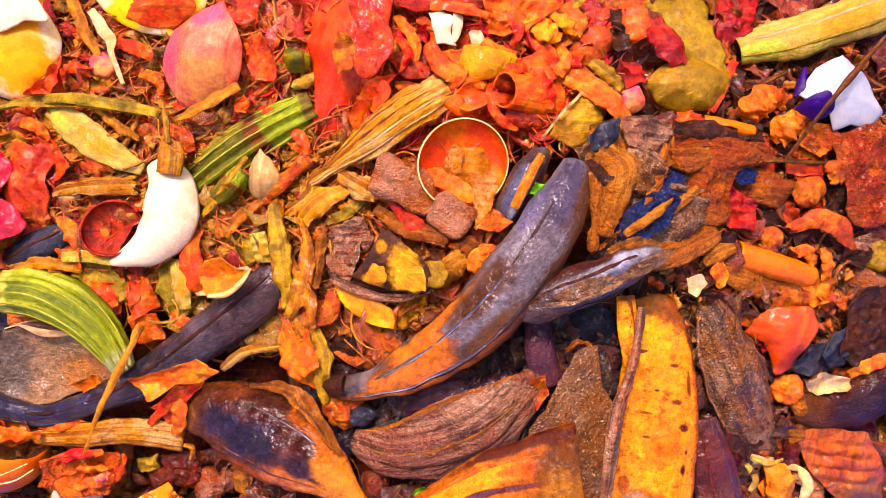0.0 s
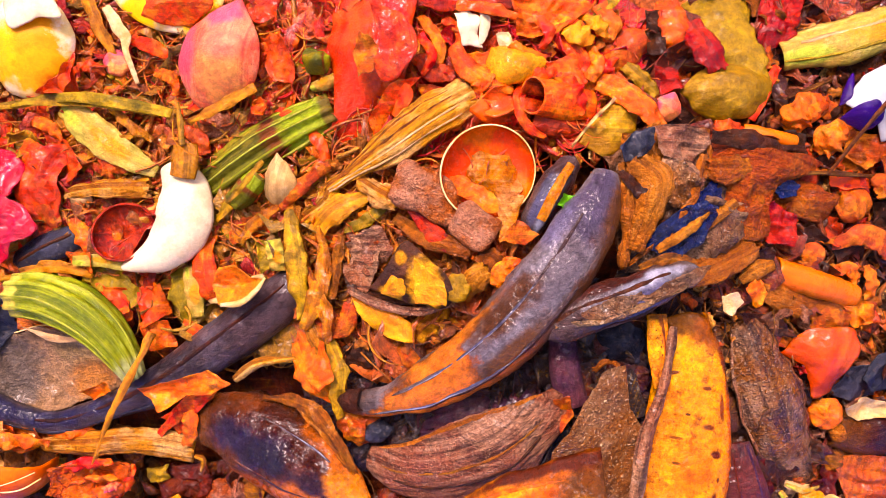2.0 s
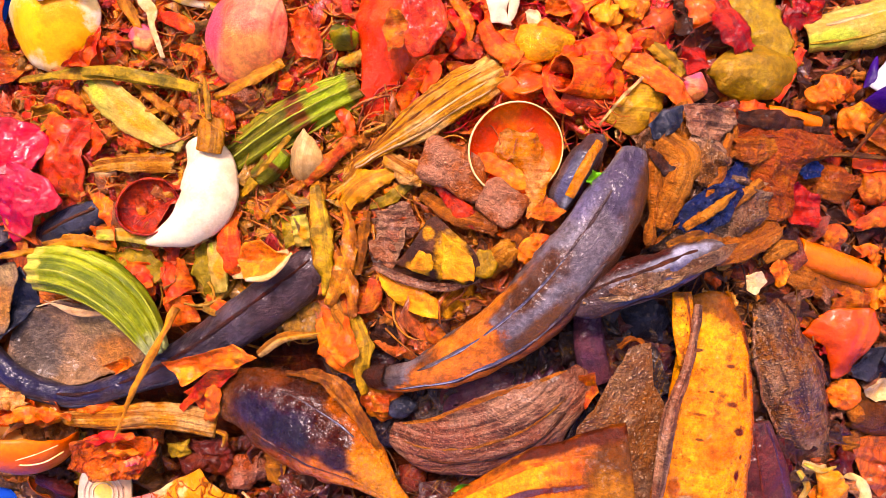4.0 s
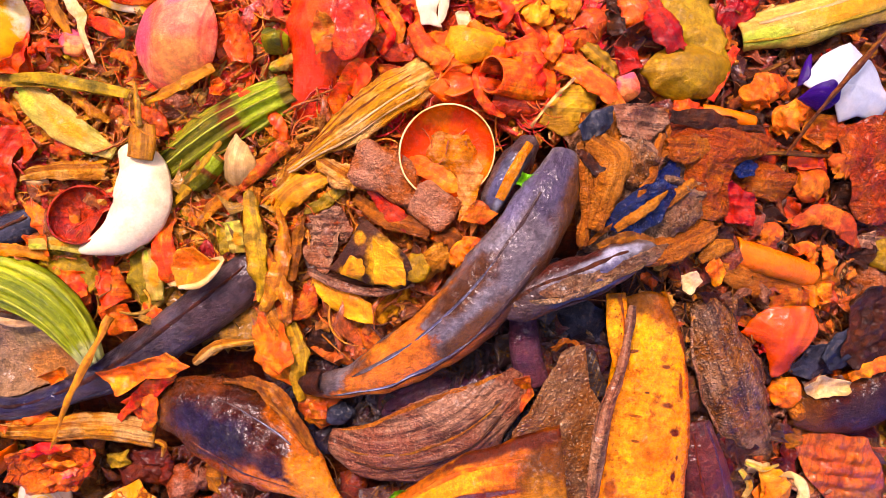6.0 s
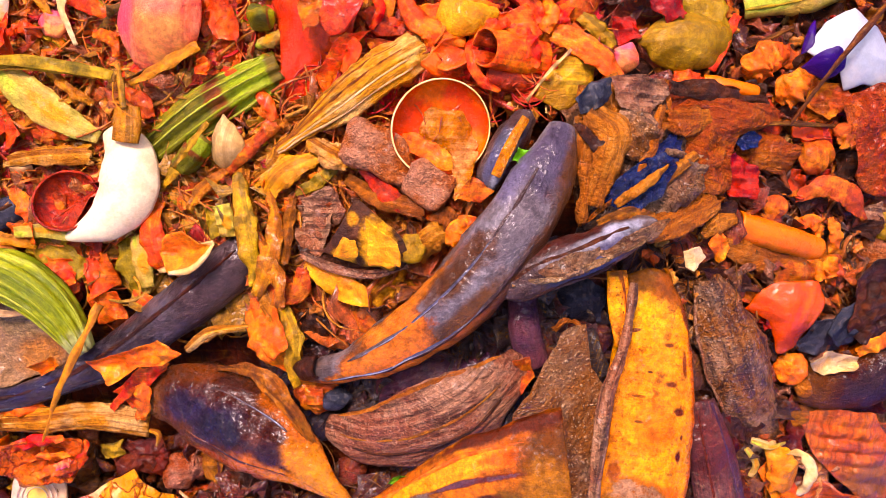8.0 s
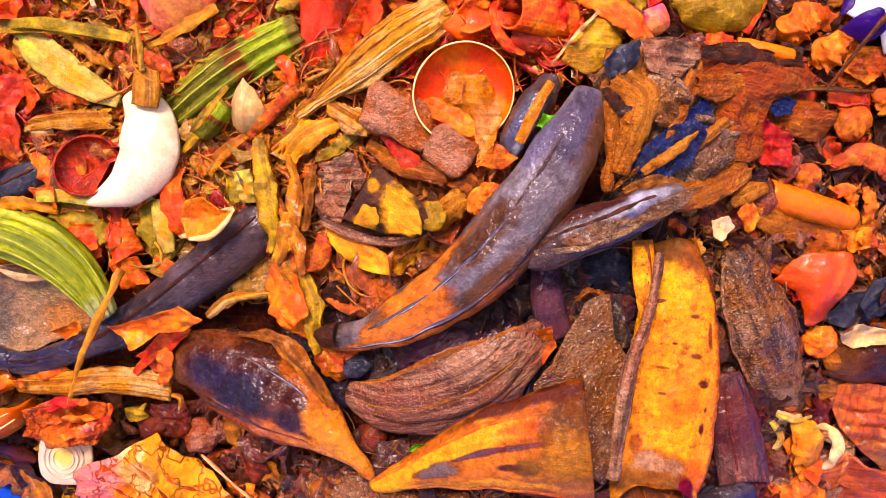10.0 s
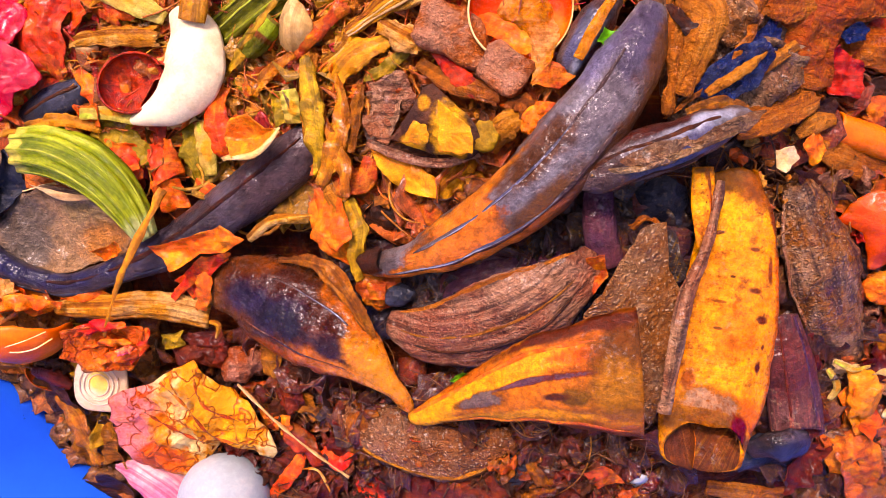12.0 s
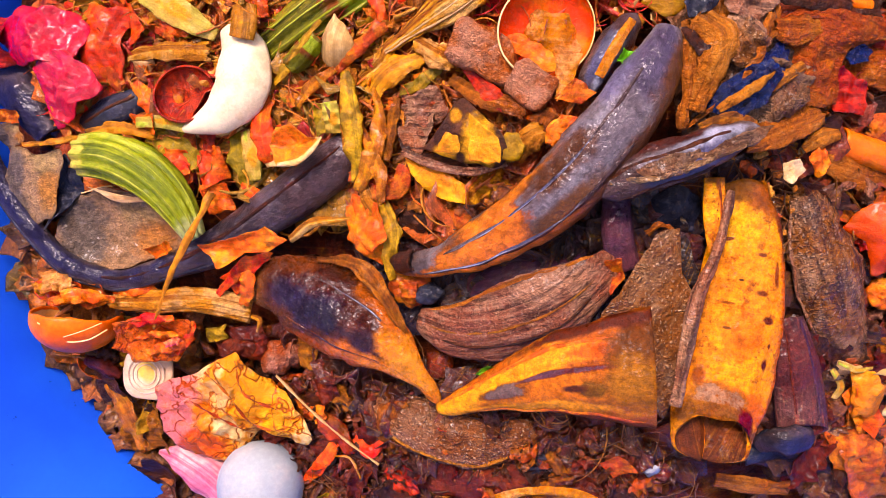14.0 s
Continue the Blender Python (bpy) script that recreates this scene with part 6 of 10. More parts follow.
sheet("red_mass", [(-211.2, 55.2, 186.9), (-185.1, 55.4, 189.9), (-184.2, 34.9, 190.5), (-188.3, 22, 189.6), (-197.8, 16.5, 189.4), (-206.4, 31.6, 189.4)], MAT["onion_red"], 'rosy shredded onion among kitchen scraps', 'onion', dome=1.8, crumple=4.8, jag=0.12, curl=4.0, th=0.45, creases=1.0, round_=False)
strip("rust_strip", [(-228.4, 26.4, 191.5, 6.8), (-219.7, 12.2, 193.9, 7.8), (-213, -6.5, 190.5, 4.7)], MAT["skin_rust"], 'rust-orange strip of skin', 'onion skin', arc=30, edge=0.16, wave=0.8, rough=0.9, th=0.6)
CITRUS = sheet("wrinkled_peel", [(-173.2, -127.4, 169.9), (-156.1, -118.8, 176.6), (-132.4, -105, 181.2), (-121.9, -115.3, 180.4), (-98.3, -134.4, 179.2), (-96.9, -150.7, 174), (-120.7, -147.5, 172.7), (-142, -166.4, 163.6), (-165.2, -160.3, 162.1), (-175.8, -141.8, 165.2)], MAT["wrinkled_peel"], 'crumpled pale orange citrus peel, pink at one side', 'citrus peel', dome=8, crumple=4.6, fine=1.6, creases=0.5, folds=0.8, grain=40, segs=80, rings=18)
strip("pink_clove", [(-182.2, -168.2, 155.4, 4.1), (-169.1, -170.8, 160.5, 17.5), (-155.1, -178.6, 161.7, 25.6), (-143.4, -190.7, 157.2, 20.6), (-138.2, -202.5, 149.3, 12)], MAT["clove_pink"], 'pink striped onion clove', 'onion', arc=170, squash=0.8, rough=0.75, edge=0.16, wave=0.8)
SLICE = chunk("onion_slice", (-181.8, -122.5, 168.9), (26.7, 27.8, 4.5), MAT["slice_pale"], 'pale round onion slice with rings', 'onion', lumps=0.4, seg=18, boxy=0.3)
PULP = sheet("orange_pulp", [(-190.8, -94.9, 180.0), (-173.4, -89.8, 184.0), (-152.4, -90.7, 183.0), (-151.9, -102.4, 179.0), (-162.1, -112.1, 176.0), (-181.8, -114.1, 176.0), (-190.9, -106.5, 178.0)], MAT["wrinkled_orange"], "torn wet orange onion in layers", "onion", dome=3, crumple=3.2, fine=1.5, creases=0.6, jag=0.1, curl=4.0, folds=1.0, round_=False)
strip("layer", [(-186.9, -95.7, 184.0, 2.6), (-174.3, -91.3, 189.0, 5.6), (-160.0, -90.2, 190.0, 3.1)], MAT["skin_vermilion"], arc=80, edge=0.2, wave=1.8, th=0.5, rough=1.8, n=30, m=10, parent=PULP)
strip("layer", [(-184.9, -104.0, 183.0, 3.1), (-170.7, -98.9, 188.0, 6.2), (-157.7, -98.6, 187.0, 3.1)], MAT["skin_orange"], arc=80, edge=0.2, wave=1.8, th=0.5, rough=1.8, n=30, m=10, parent=PULP)
strip("layer", [(-179.9, -110.3, 180.0, 2.6), (-166.3, -104.9, 186.0, 5.7), (-153.8, -103.3, 184.0, 2.6)], MAT["skin_orange"], arc=80, edge=0.2, wave=1.8, th=0.5, rough=1.8, n=30, m=10, parent=PULP)
strip("layer", [(-163.4, -110.1, 181.0, 2.6), (-153.7, -99.5, 187.0, 5.2), (-151.8, -91.2, 187.0, 2.3)], MAT["skin_vermilion"], arc=80, edge=0.2, wave=1.8, th=0.5, rough=1.8, n=30, m=10, parent=PULP)
strip("layer", [(-163.9, -102.6, 189.0, 2.1), (-158.6, -100.7, 191.0, 3.6), (-155.1, -100.3, 189.0, 1.8)], MAT["onion_pink"], arc=80, edge=0.2, wave=1.8, th=0.5, rough=1.8, n=30, m=10, parent=PULP)
sheet("papery_skin", [(-237.5, -76.9, 177.9), (-221.1, -74, 183.5), (-210, -76, 183), (-211.6, -86.1, 179.7), (-227.2, -88.9, 177.7), (-237, -85.5, 176.3)], MAT["skin_orange"], 'layered orange papery skin', 'onion skin', dome=2.4, crumple=4.0, folds=2.0, grain=70, jag=0.09, curl=4.0, th=0.45, creases=1.0, round_=False)
sheet("papery_skin", [(-211, -74.9, 181.2), (-198.9, -76.7, 182.4), (-195.8, -85, 179.7), (-207, -88.9, 177.4), (-215.1, -85.1, 178.7)], MAT["skin_rust"], 'rust paper skin among kitchen scraps', 'onion skin', dome=1.2, crumple=3.2, jag=0.09, curl=4.0, th=0.45, creases=1.0, round_=False)
sheet("orange_flake", [(-143, -52.7, 199.4), (-128, -50.1, 203.2), (-109.5, -43.3, 205.7), (-100.2, -48.3, 203.7), (-107.9, -54.6, 202.8), (-119.9, -55.2, 202.3), (-135.4, -65.3, 195.9), (-135.1, -58.4, 198.8)], MAT["skin_orange"], 'ragged orange peel flake lying on black skin', 'peel', dome=1.2, crumple=4.0, jag=0.12, curl=4.0, th=0.45, creases=1.0, round_=False)
sheet("red_flake", [(-138.5, -69.4, 187.1), (-123.2, -57.4, 193.7), (-110.6, -55.9, 196.3), (-118, -63.7, 192.4), (-130.7, -77.1, 185.4)], MAT["skin_vermilion"], 'vermilion flake of skin', 'onion skin', dome=1.8, crumple=2.9, jag=0.09, curl=4.0, th=0.45, creases=1.0, round_=False)
strip("cream_sliver", [(-100.8, -48.9, 201.6, 3.5), (-88.7, -40.5, 208.9, 4.9), (-71.8, -37.5, 209.7, 2.4)], MAT["stalk_wood"], 'thin curved cream sliver of shell', 'shell piece', arc=110)
strip("ribbed_stalk", [(-197.6, -84.9, 181.7, 6), (-174.7, -83.4, 185.3, 11.8), (-149.1, -80.9, 186.9, 12.3), (-123.7, -84.8, 184.7, 13.3)], MAT["stalk_wood"], 'pale tan ribbed stem, frayed end', 'stem', arc=110, ribs=4, rib=0.05, n=40)
strip("orange_bowl", [(-73.1, -31.3, 197.7, 8.4), (-66.6, -41, 204.1, 16), (-59.8, -49.8, 205.9, 14.9), (-55, -56.8, 202.2, 5.2)], MAT["skin_amber"], 'yellow-orange curved peel among kitchen scraps', 'peel', arc=60, edge=0.16, wave=0.8, rough=0.9, th=0.6)
strip("dry_leaf", [(-75.3, 28.8, 203.2, 6.2), (-74.6, 11.8, 206.1, 11.3), (-70, -8.7, 207, 10.3), (-64.9, -24.1, 206.7, 9.2), (-55.7, -39.3, 207.9, 10.2), (-53.3, -58, 202.7, 6.2)], MAT["peel_tan"], 'long olive-brown dried leaf stalk', 'leaf', arc=100, rough=1.2, edge=0.12, n=50)
strip("dry_leaf", [(-66.7, -8.8, 204, 5.2), (-62.3, -20.3, 206.7, 11.3), (-51.7, -23.9, 209.1, 9.2), (-48.1, -13.8, 207.8, 5.1)], MAT["skin_rust"], 'rust-coloured dried leaf among kitchen scraps', 'leaf', arc=35, rough=2.4, edge=0.16, wave=0.8, th=0.6)
RIND = sheet("fruit_rind", [(-38.7, -6, 218.3), (-32.4, 1.7, 224.6), (-25.5, 13.5, 228), (-17.6, 10, 230.2), (-5.7, -1.9, 230.4), (-5.9, -12.8, 227.4), (-21.3, -11.9, 223.8)], MAT["cut_yellow"], 'dark rind with bright yellow cut flesh', 'fruit peel', dome=4, crumple=1.0, segs=64)
sheet("cut_flesh", [(-19.5, 7.1, 235.6), (-14.2, 3.4, 238.1), (-7.3, -2.7, 238), (-6, -12.6, 235.4), (-19.3, -11.8, 231.5)], MAT["rind_amber"], 'bright yellow cut flesh', '', dome=1, crumple=1.6, jag=0.1, round_=False, parent=RIND)
sheet("cut_flesh", [(-33.2, -7.9, 228), (-28.4, -0.8, 231.8), (-23.3, -3.3, 233.4), (-24.4, -8.9, 230.9)], MAT["rind_amber"], 'yellow cut flesh', '', dome=1, crumple=1.6, jag=0.1, parent=RIND)
sheet("brown_hollow", [(-56.3, 10.9, 205.3), (-42.6, 17.8, 211.9), (-34.9, 11.9, 215.1), (-36.5, -1, 215.2), (-41, -8.1, 212.4), (-47.6, -6.9, 208.2)], MAT["peel_brown"], 'brown hollow husk among kitchen scraps', 'husk', dome=-3, crumple=3.2, jag=0.09, curl=4.0, th=0.45, creases=1.0, round_=False)
sheet("amber_flake", [(-48.3, -10, 206.9), (-33.4, -13.7, 214.8), (-21, -20.8, 218.8), (-18.6, -30, 216.5), (-32.7, -27, 212.7), (-42.6, -20.3, 208.4)], MAT["rind_amber"], 'amber pitted rind among kitchen scraps', 'fruit peel', dome=3.0, crumple=1.9, jag=0.09, curl=4.0, th=0.45, creases=0.3, round_=False)
chunk("yellow_bit", (-1.9, -4.8, 227.4), (12.5, 12.1, 5.8), MAT["fruit_olive"], 'yellow-brown cut fruit end', 'fruit flesh', lumps=1.6)
strip("yellow_bit", [(13.8, -4.2, 230.6, 4.4), (15.4, 1.8, 232.7, 7.4), (20.6, 5.9, 231.2, 3.9)], MAT["skin_amber"], 'small amber fold of peel', 'peel', arc=45, edge=0.16, wave=0.8, rough=0.9, th=0.6)
strip("brown_strip", [(-49.7, -7.2, 210.5, 3.3), (-35.5, -12.8, 218.1, 4.2), (-18.8, -15.6, 223.6, 4.1), (-3.2, -11.4, 225.1, 2.7)], MAT["peel_brown"], 'thin brown rind edge', 'peel', arc=70)
sheet("clove", [(-82.7, 52.2, 205.2), (-74.5, 42.6, 207.5), (-73.9, 33.8, 204.9), (-81.6, 28.8, 200.6), (-88.2, 32.5, 199.4), (-88.1, 43.2, 202.3)], MAT["clove_tan"], 'tan garlic clove in its skin', 'garlic', dome=7, crumple=0.6, grain=80, fine=0.4)

# bark and stalks
chunk("bark_piece", (-15.4, 33.7, 219.9), (29.2, 18.3, 11.4), MAT["bark"], 'rough brown block of bark', 'bark', rz=-26, boxy=0.7, lumps=1.6)
chunk("bark_piece", (4.9, 19.8, 224.3), (18.6, 16.1, 10.7), MAT["bark"], 'small brown block of bark', 'bark', rz=-32, boxy=0.7, lumps=1.6)
strip("red_rind", [(-21.9, 27.6, 218.2, 4), (-11.7, 16.1, 224.8, 8.3), (-3.2, 10, 223.9, 5.4)], MAT["skin_crimson"], 'red rind beside the bark', 'peel', arc=40, edge=0.16, wave=0.8, rough=0.9, th=0.6)
strip("amber_rind", [(-29.6, 24.1, 215, 5), (-14.2, 14.9, 223.1, 8.3), (2.9, 9.9, 227.2, 6.8)], MAT["leaf_brown"], 'brown translucent rind among kitchen scraps', 'peel', arc=35, edge=0.16, wave=0.8, rough=0.9, th=0.6)
sheet("skin_film", [(13.9, 30.8, 224.2), (24.7, 33, 226.9), (20.4, 19.6, 226.5), (15.1, 13.6, 225.2)], MAT["film"], 'translucent tan skin film', 'onion skin', dome=1.2, crumple=2.2, jag=0.09, curl=4.0, th=0.45, creases=1.0, round_=False)
sheet("skin_film", [(13.8, 14.8, 225.9), (22.2, 23.2, 228.4), (30.5, 17.1, 229.4), (24.6, 12.3, 228.3)], MAT["skin_rust"], 'rust skin film among kitchen scraps', 'onion skin', dome=1.2, crumple=2.2, jag=0.09, curl=4.0, th=0.45, creases=1.0, round_=False)
strip("wood_stalk", [(-64, 33.5, 205, 2.6), (-48.4, 43, 213.9, 8.6), (-31.6, 53.8, 221.3, 17), (-14.1, 65.4, 226.9, 19.4), (3.2, 76.1, 223.7, 18.6)], MAT["stalk_wood"], 'split woody stalk, straw-coloured with long fibres', 'stalk', arc=120, ribs=5, rib=0.05, rough=1.0, n=50, m=24, edge=0.1, seams=[(-0.6, 1.2, 'leaf_brown', 'fibre', 0.05, 0.95), (-0.25, 1.2, 'leaf_brown', 'fibre', 0.05, 0.95), (0.15, 1.2, 'clove_tan', 'fibre', 0.05, 0.95), (0.5, 1.2, 'clove_tan', 'fibre', 0.05, 0.95)])
strip("wood_stalk", [(-45.4, 39.7, 210.2, 5.6), (-34.5, 32.7, 216.9, 11), (-28.3, 29.1, 215.5, 6)], MAT["stalk_wood"], 'splintered straw-coloured stalk end', 'stalk', arc=35, rough=2.1, edge=0.15, wave=0.8, th=0.6)
strip("green_stalk", [(-208.6, -13.5, 198.6, 19.6), (-188.8, -14.4, 204.3, 22.2), (-170.3, -22, 206.8, 21), (-156.7, -34.9, 204.4, 17.6), (-148, -51.6, 197.5, 10.3)], MAT["stalk_green"], 'ribbed green okra-like stalk, cut at the end', 'stalk', arc=210, ribs=6, rib=0.09, rough=0.5, n=50, m=36, edge=0.01, seams=[(-0.6, 0.8, 'rib_green', 'rib', 0.02, 0.96), (-0.3, 0.8, 'rib_green', 'rib', 0.02, 0.96), (0.0, 0.8, 'rib_green', 'rib', 0.02, 0.96), (0.3, 0.8, 'rib_green', 'rib', 0.02, 0.96), (0.6, 0.8, 'rib_green', 'rib', 0.02, 0.96)])
strip("green_stalk", [(-119.6, 37.3, 193.3, 18.5), (-102.6, 48, 201.7, 20.6), (-87, 57.2, 206.7, 20.4), (-70.7, 65, 211.1, 18.6), (-57.6, 71, 210.7, 17.2)], MAT["okra_green"], 'ribbed green okra stalk with a brown joint', 'stalk', arc=200, ribs=6, rib=0.11, rough=0.6, n=50, m=36, seams=[(-0.6, 0.8, 'rib_green', 'rib', 0.02, 0.96), (-0.3, 0.8, 'rib_green', 'rib', 0.02, 0.96), (0.0, 0.8, 'rib_green', 'rib', 0.02, 0.96), (0.3, 0.8, 'rib_green', 'rib', 0.02, 0.96), (0.6, 0.8, 'rib_green', 'rib', 0.02, 0.96)])
strip("small_stalk", [(-71.7, 95.6, 206.8, 8.3), (-64.6, 93.4, 210.3, 8.7), (-58.5, 91.8, 208.5, 6.2)], MAT["okra_green"], 'short olive stalk end', 'stalk', arc=180)
strip("small_stalk", [(-68.6, 80.9, 206.7, 4.6), (-61.8, 82.1, 211.4, 6.1), (-56.8, 85.4, 209.7, 5.6)], MAT["stalk_pale"], 'pale cut end of a green stalk', 'stalk', arc=200, edge=0.16, wave=0.8, rough=0.9)
strip("thin_stalk", [(-138.4, -28.8, 200, 3.3), (-146.9, -49.4, 204.8, 3.3), (-158.9, -71, 199.6, 2.6), (-170.9, -95.8, 187.6, 1.6)], MAT["stalk_mustard"], 'mustard-coloured thin stem across black skin', 'stem', arc=75, rough=0.75, edge=0.16, wave=0.8, th=0.6)
strip("leaf_strip", [(-218.3, 73.5, 189.2, 2.5), (-191.6, 75.8, 193.7, 4.5), (-166.6, 74.8, 196, 4.4), (-140.6, 71.2, 194.6, 3.9)], MAT["stalk_olive"], 'olive leaf strip among kitchen scraps', 'leaf', arc=20, rough=1.35, edge=0.06, wave=0.8, th=0.6)
strip("leaf_strip", [(-185.3, 74.9, 190.4, 10.8), (-169.2, 61.2, 195.9, 15.9), (-154.6, 51.4, 195.8, 12.7), (-140.7, 43.8, 192.6, 5.3)], MAT["stalk_pale"], 'straw-yellow leaf blade with a dark spot', 'leaf', arc=25, edge=0.05, wave=0.8, rough=0.9, th=0.6)
strip("leaf_strip", [(-175.8, 127.5, 193.2, 4.8), (-168.2, 110.5, 196, 5.8), (-161.6, 96.7, 192.7, 3.8)], MAT["stalk_mustard"], 'brown-yellow stem strip among kitchen scraps', 'stem', arc=45, edge=0.16, wave=0.8, rough=0.9, th=0.6)
strip("white_strip", [(-165, 119.2, 195.6, 3.7), (-159, 110.9, 198.3, 6.3), (-155, 104.7, 197.7, 5.3), (-154.3, 97.5, 196.7, 2.9), (-150.5, 84.6, 192.8, 1.9)], MAT["cream_skin"], 'white-pink broken strip of shell', 'shell piece', arc=50, edge=0.15)
chunk("pink_bit", (-160.6, 94.5, 190.8), (13.5, 11.9, 7), MAT["onion_pink"], 'pink bit of onion', 'onion', lumps=1.4)
strip("leaf_strip", [(-184.9, 33.2, 191.5, 4.8), (-169.4, 35.6, 195, 8), (-144.2, 36.8, 193.1, 9.6)], MAT["stalk_wood"], 'tan stalk strip beside the white shell', 'stalk', arc=55, edge=0.16, wave=0.8, rough=0.9, th=0.6)
sheet("tan_scrap", [(-184, 32.6, 189.6), (-171.2, 32.5, 191), (-174.9, 25.8, 190), (-180.2, 24.5, 188.8)], MAT["clove_tan"], 'tan scrap of skin', 'onion skin', dome=2, crumple=1.5)
strip("leaf_strip", [(-204.2, -3.2, 191.1, 3.2), (-188.2, -0, 193.7, 5.8), (-170.6, -3.2, 191.7, 4.3)], MAT["stalk_mustard"], 'yellow leaf strip among kitchen scraps', 'leaf', arc=30, edge=0.16, wave=0.8, rough=0.9, th=0.6)
strip("leaf_strip", [(-115.7, 19.8, 192.7, 2.7), (-103.4, 31.8, 198.3, 4.7), (-92.6, 50.1, 199.8, 5.8)], MAT["stalk_olive"], 'olive leaf blade among kitchen scraps', 'leaf', arc=35, edge=0.16, wave=0.8, rough=0.9, th=0.6)
strip("leaf_strip", [(-129.1, 1.1, 188.4, 12.4), (-127.2, -11.8, 189.7, 15.1), (-123, -25.5, 185.9, 10.9)], MAT["leaf_olive"], 'olive-green leaf piece among kitchen scraps', 'leaf', arc=20, rough=1.5, edge=0.16, wave=0.8, th=0.6)
sheet("leaf_piece", [(-92.7, 13.5, 195.9), (-82.9, 14.2, 199.2), (-81.1, 2.9, 197.8), (-90.3, -1.1, 194.4)], MAT["leaf_olive"], 'pale olive leaf square', 'leaf', dome=0.6, crumple=1.6, jag=0.09, curl=4.0, th=0.45, creases=1.0, round_=False)
strip("leaf_strip", [(-173.3, -1.1, 188.8, 10.8), (-160.4, -8.6, 190.4, 14.5), (-149.8, -16, 186.9, 9.7)], MAT["leaf_olive"], 'green-brown leaf strip among kitchen scraps', 'leaf', arc=25, rough=1.8, edge=0.16, wave=0.8, th=0.6)
strip("orange_scrap", [(-171.6, -13.2, 189.3, 6.5), (-160.1, -17.1, 190.9, 9.6), (-154.9, -25.4, 187.2, 5.4)], MAT["skin_vermilion"], 'orange-red skin scrap among kitchen scraps', 'onion skin', arc=35, edge=0.16, wave=0.8, rough=0.9, th=0.6)
strip("red_cup", [(-114.9, 16.3, 192.6, 5.3), (-117.2, 5.5, 196.6, 9.5), (-114.8, -9, 194.9, 9.5), (-112.1, -14.5, 190.8, 4.3)], MAT["skin_vermilion"], 'red-orange pepper side among kitchen scraps', 'pepper skin', arc=50, edge=0.16, wave=0.8, rough=0.9, th=0.6)
sheet("yellow_cup", [(-115.8, 3, 187.6), (-105.4, 5.6, 191.1), (-96.8, -3.7, 192.9), (-102.3, -11.2, 192.4), (-114.9, -13.2, 188.6)], MAT["skin_orange"], 'orange inside of a peel cup', 'pepper skin', dome=-3, crumple=1.6, jag=0.09, curl=4.0, th=0.45, creases=1.0, round_=False)
strip("peel_curl", [(-116.4, -15, 192.3, 2.7), (-101.3, -10.5, 198.6, 7.9), (-89.3, -2.1, 198.5, 2.6)], MAT["clove_tan"], 'pale brown peel rim', 'peel', arc=45, edge=0.16, wave=0.8, rough=0.9, th=0.6)
strip("cut_stalk", [(139.7, 99.6, 200, 12.7), (160.3, 104.2, 202.6, 19.9), (183.5, 110.8, 203.4, 19.3), (205.5, 118.8, 201.8, 22.1), (228.1, 128.6, 199.5, 18.5)], MAT["stalk_pale"], 'pale yellow-green cut stem', 'stem', arc=120, rough=1.0, n=48, seams=[(0.5, 2.0, 'leaf_olive', 'rib', 0.02, 0.9), (-0.3, 1.6, 'clove_tan', 'rib', 0.1, 0.9)])
sheet("olive_leaf", [(47.5, 56.5, 217), (55.5, 68.5, 217.4), (69.8, 74.5, 215.3), (72.1, 63.1, 215.7), (60.5, 51, 217.4)], MAT["stalk_olive"], 'dark olive leaf among kitchen scraps', 'leaf', dome=3, crumple=1.2)
strip("pale_midrib", [(44.1, 53.5, 223.7, 1.2), (52.1, 64.1, 223.5, 1.5), (62.9, 75.1, 218.3, 1.2)], MAT["clove_tan"], 'pale midrib of leaf', 'leaf', arc=45, m=6, edge=0.16, wave=0.8, rough=0.9, th=0.6)
sheet("green_leaf", [(37.2, 28.6, 234.6), (39.2, 33.1, 237.2), (45.8, 32.1, 236.1), (41.9, 25.5, 234.8)], MAT["leaf_green"], 'small fresh green leaf', 'leaf', dome=1.2, crumple=0.8, jag=0.09, curl=4.0, th=0.45, creases=1.0, round_=False)
sheet("green_leaf", [(-13.1, -102.2, 215.2), (-7.9, -96.7, 220.7), (-0.9, -97.1, 220.7), (-6.4, -102.1, 217.3)], MAT["leaf_green"], 'small green leaf among kitchen scraps', 'leaf', dome=1.2, crumple=0.8, jag=0.09, curl=4.0, th=0.45, creases=1.0, round_=False)
sheet("green_leaf", [(-97.6, -185.2, 161.8), (-87.7, -178.4, 167.8), (-81.9, -184, 166.9), (-90.2, -194.9, 160.1)], MAT["leaf_olive"], 'yellow-green leaf among kitchen scraps', 'leaf', dome=1.2, crumple=1.6, jag=0.09, curl=4.0, th=0.45, creases=1.0, round_=False)
strip("twig", [(209.7, 110, 207.8, 2.3), (189.6, 89.8, 215.6, 2.3), (170.4, 67, 215.7, 2.3), (156.7, 45.4, 206.6, 1.5)], MAT["twig"], 'thin bare brown twig', 'twig', arc=340, m=8, rough=0.5)
strip("twig", [(134.3, 45.3, 207.6, 1.3), (155.3, 46.4, 206.9, 1.8), (185.9, 46.1, 197.6, 1.6)], MAT["twig"], 'thin brown twig among kitchen scraps', 'twig', arc=340, m=8, rough=0.4)
strip("twig", [(139.6, 79, 201.2, 2.1), (149.3, 83, 203.4, 2.6), (162, 88.9, 198.5, 1.6)], MAT["twig"], 'short grey twig among kitchen scraps', 'twig', arc=340, m=8)
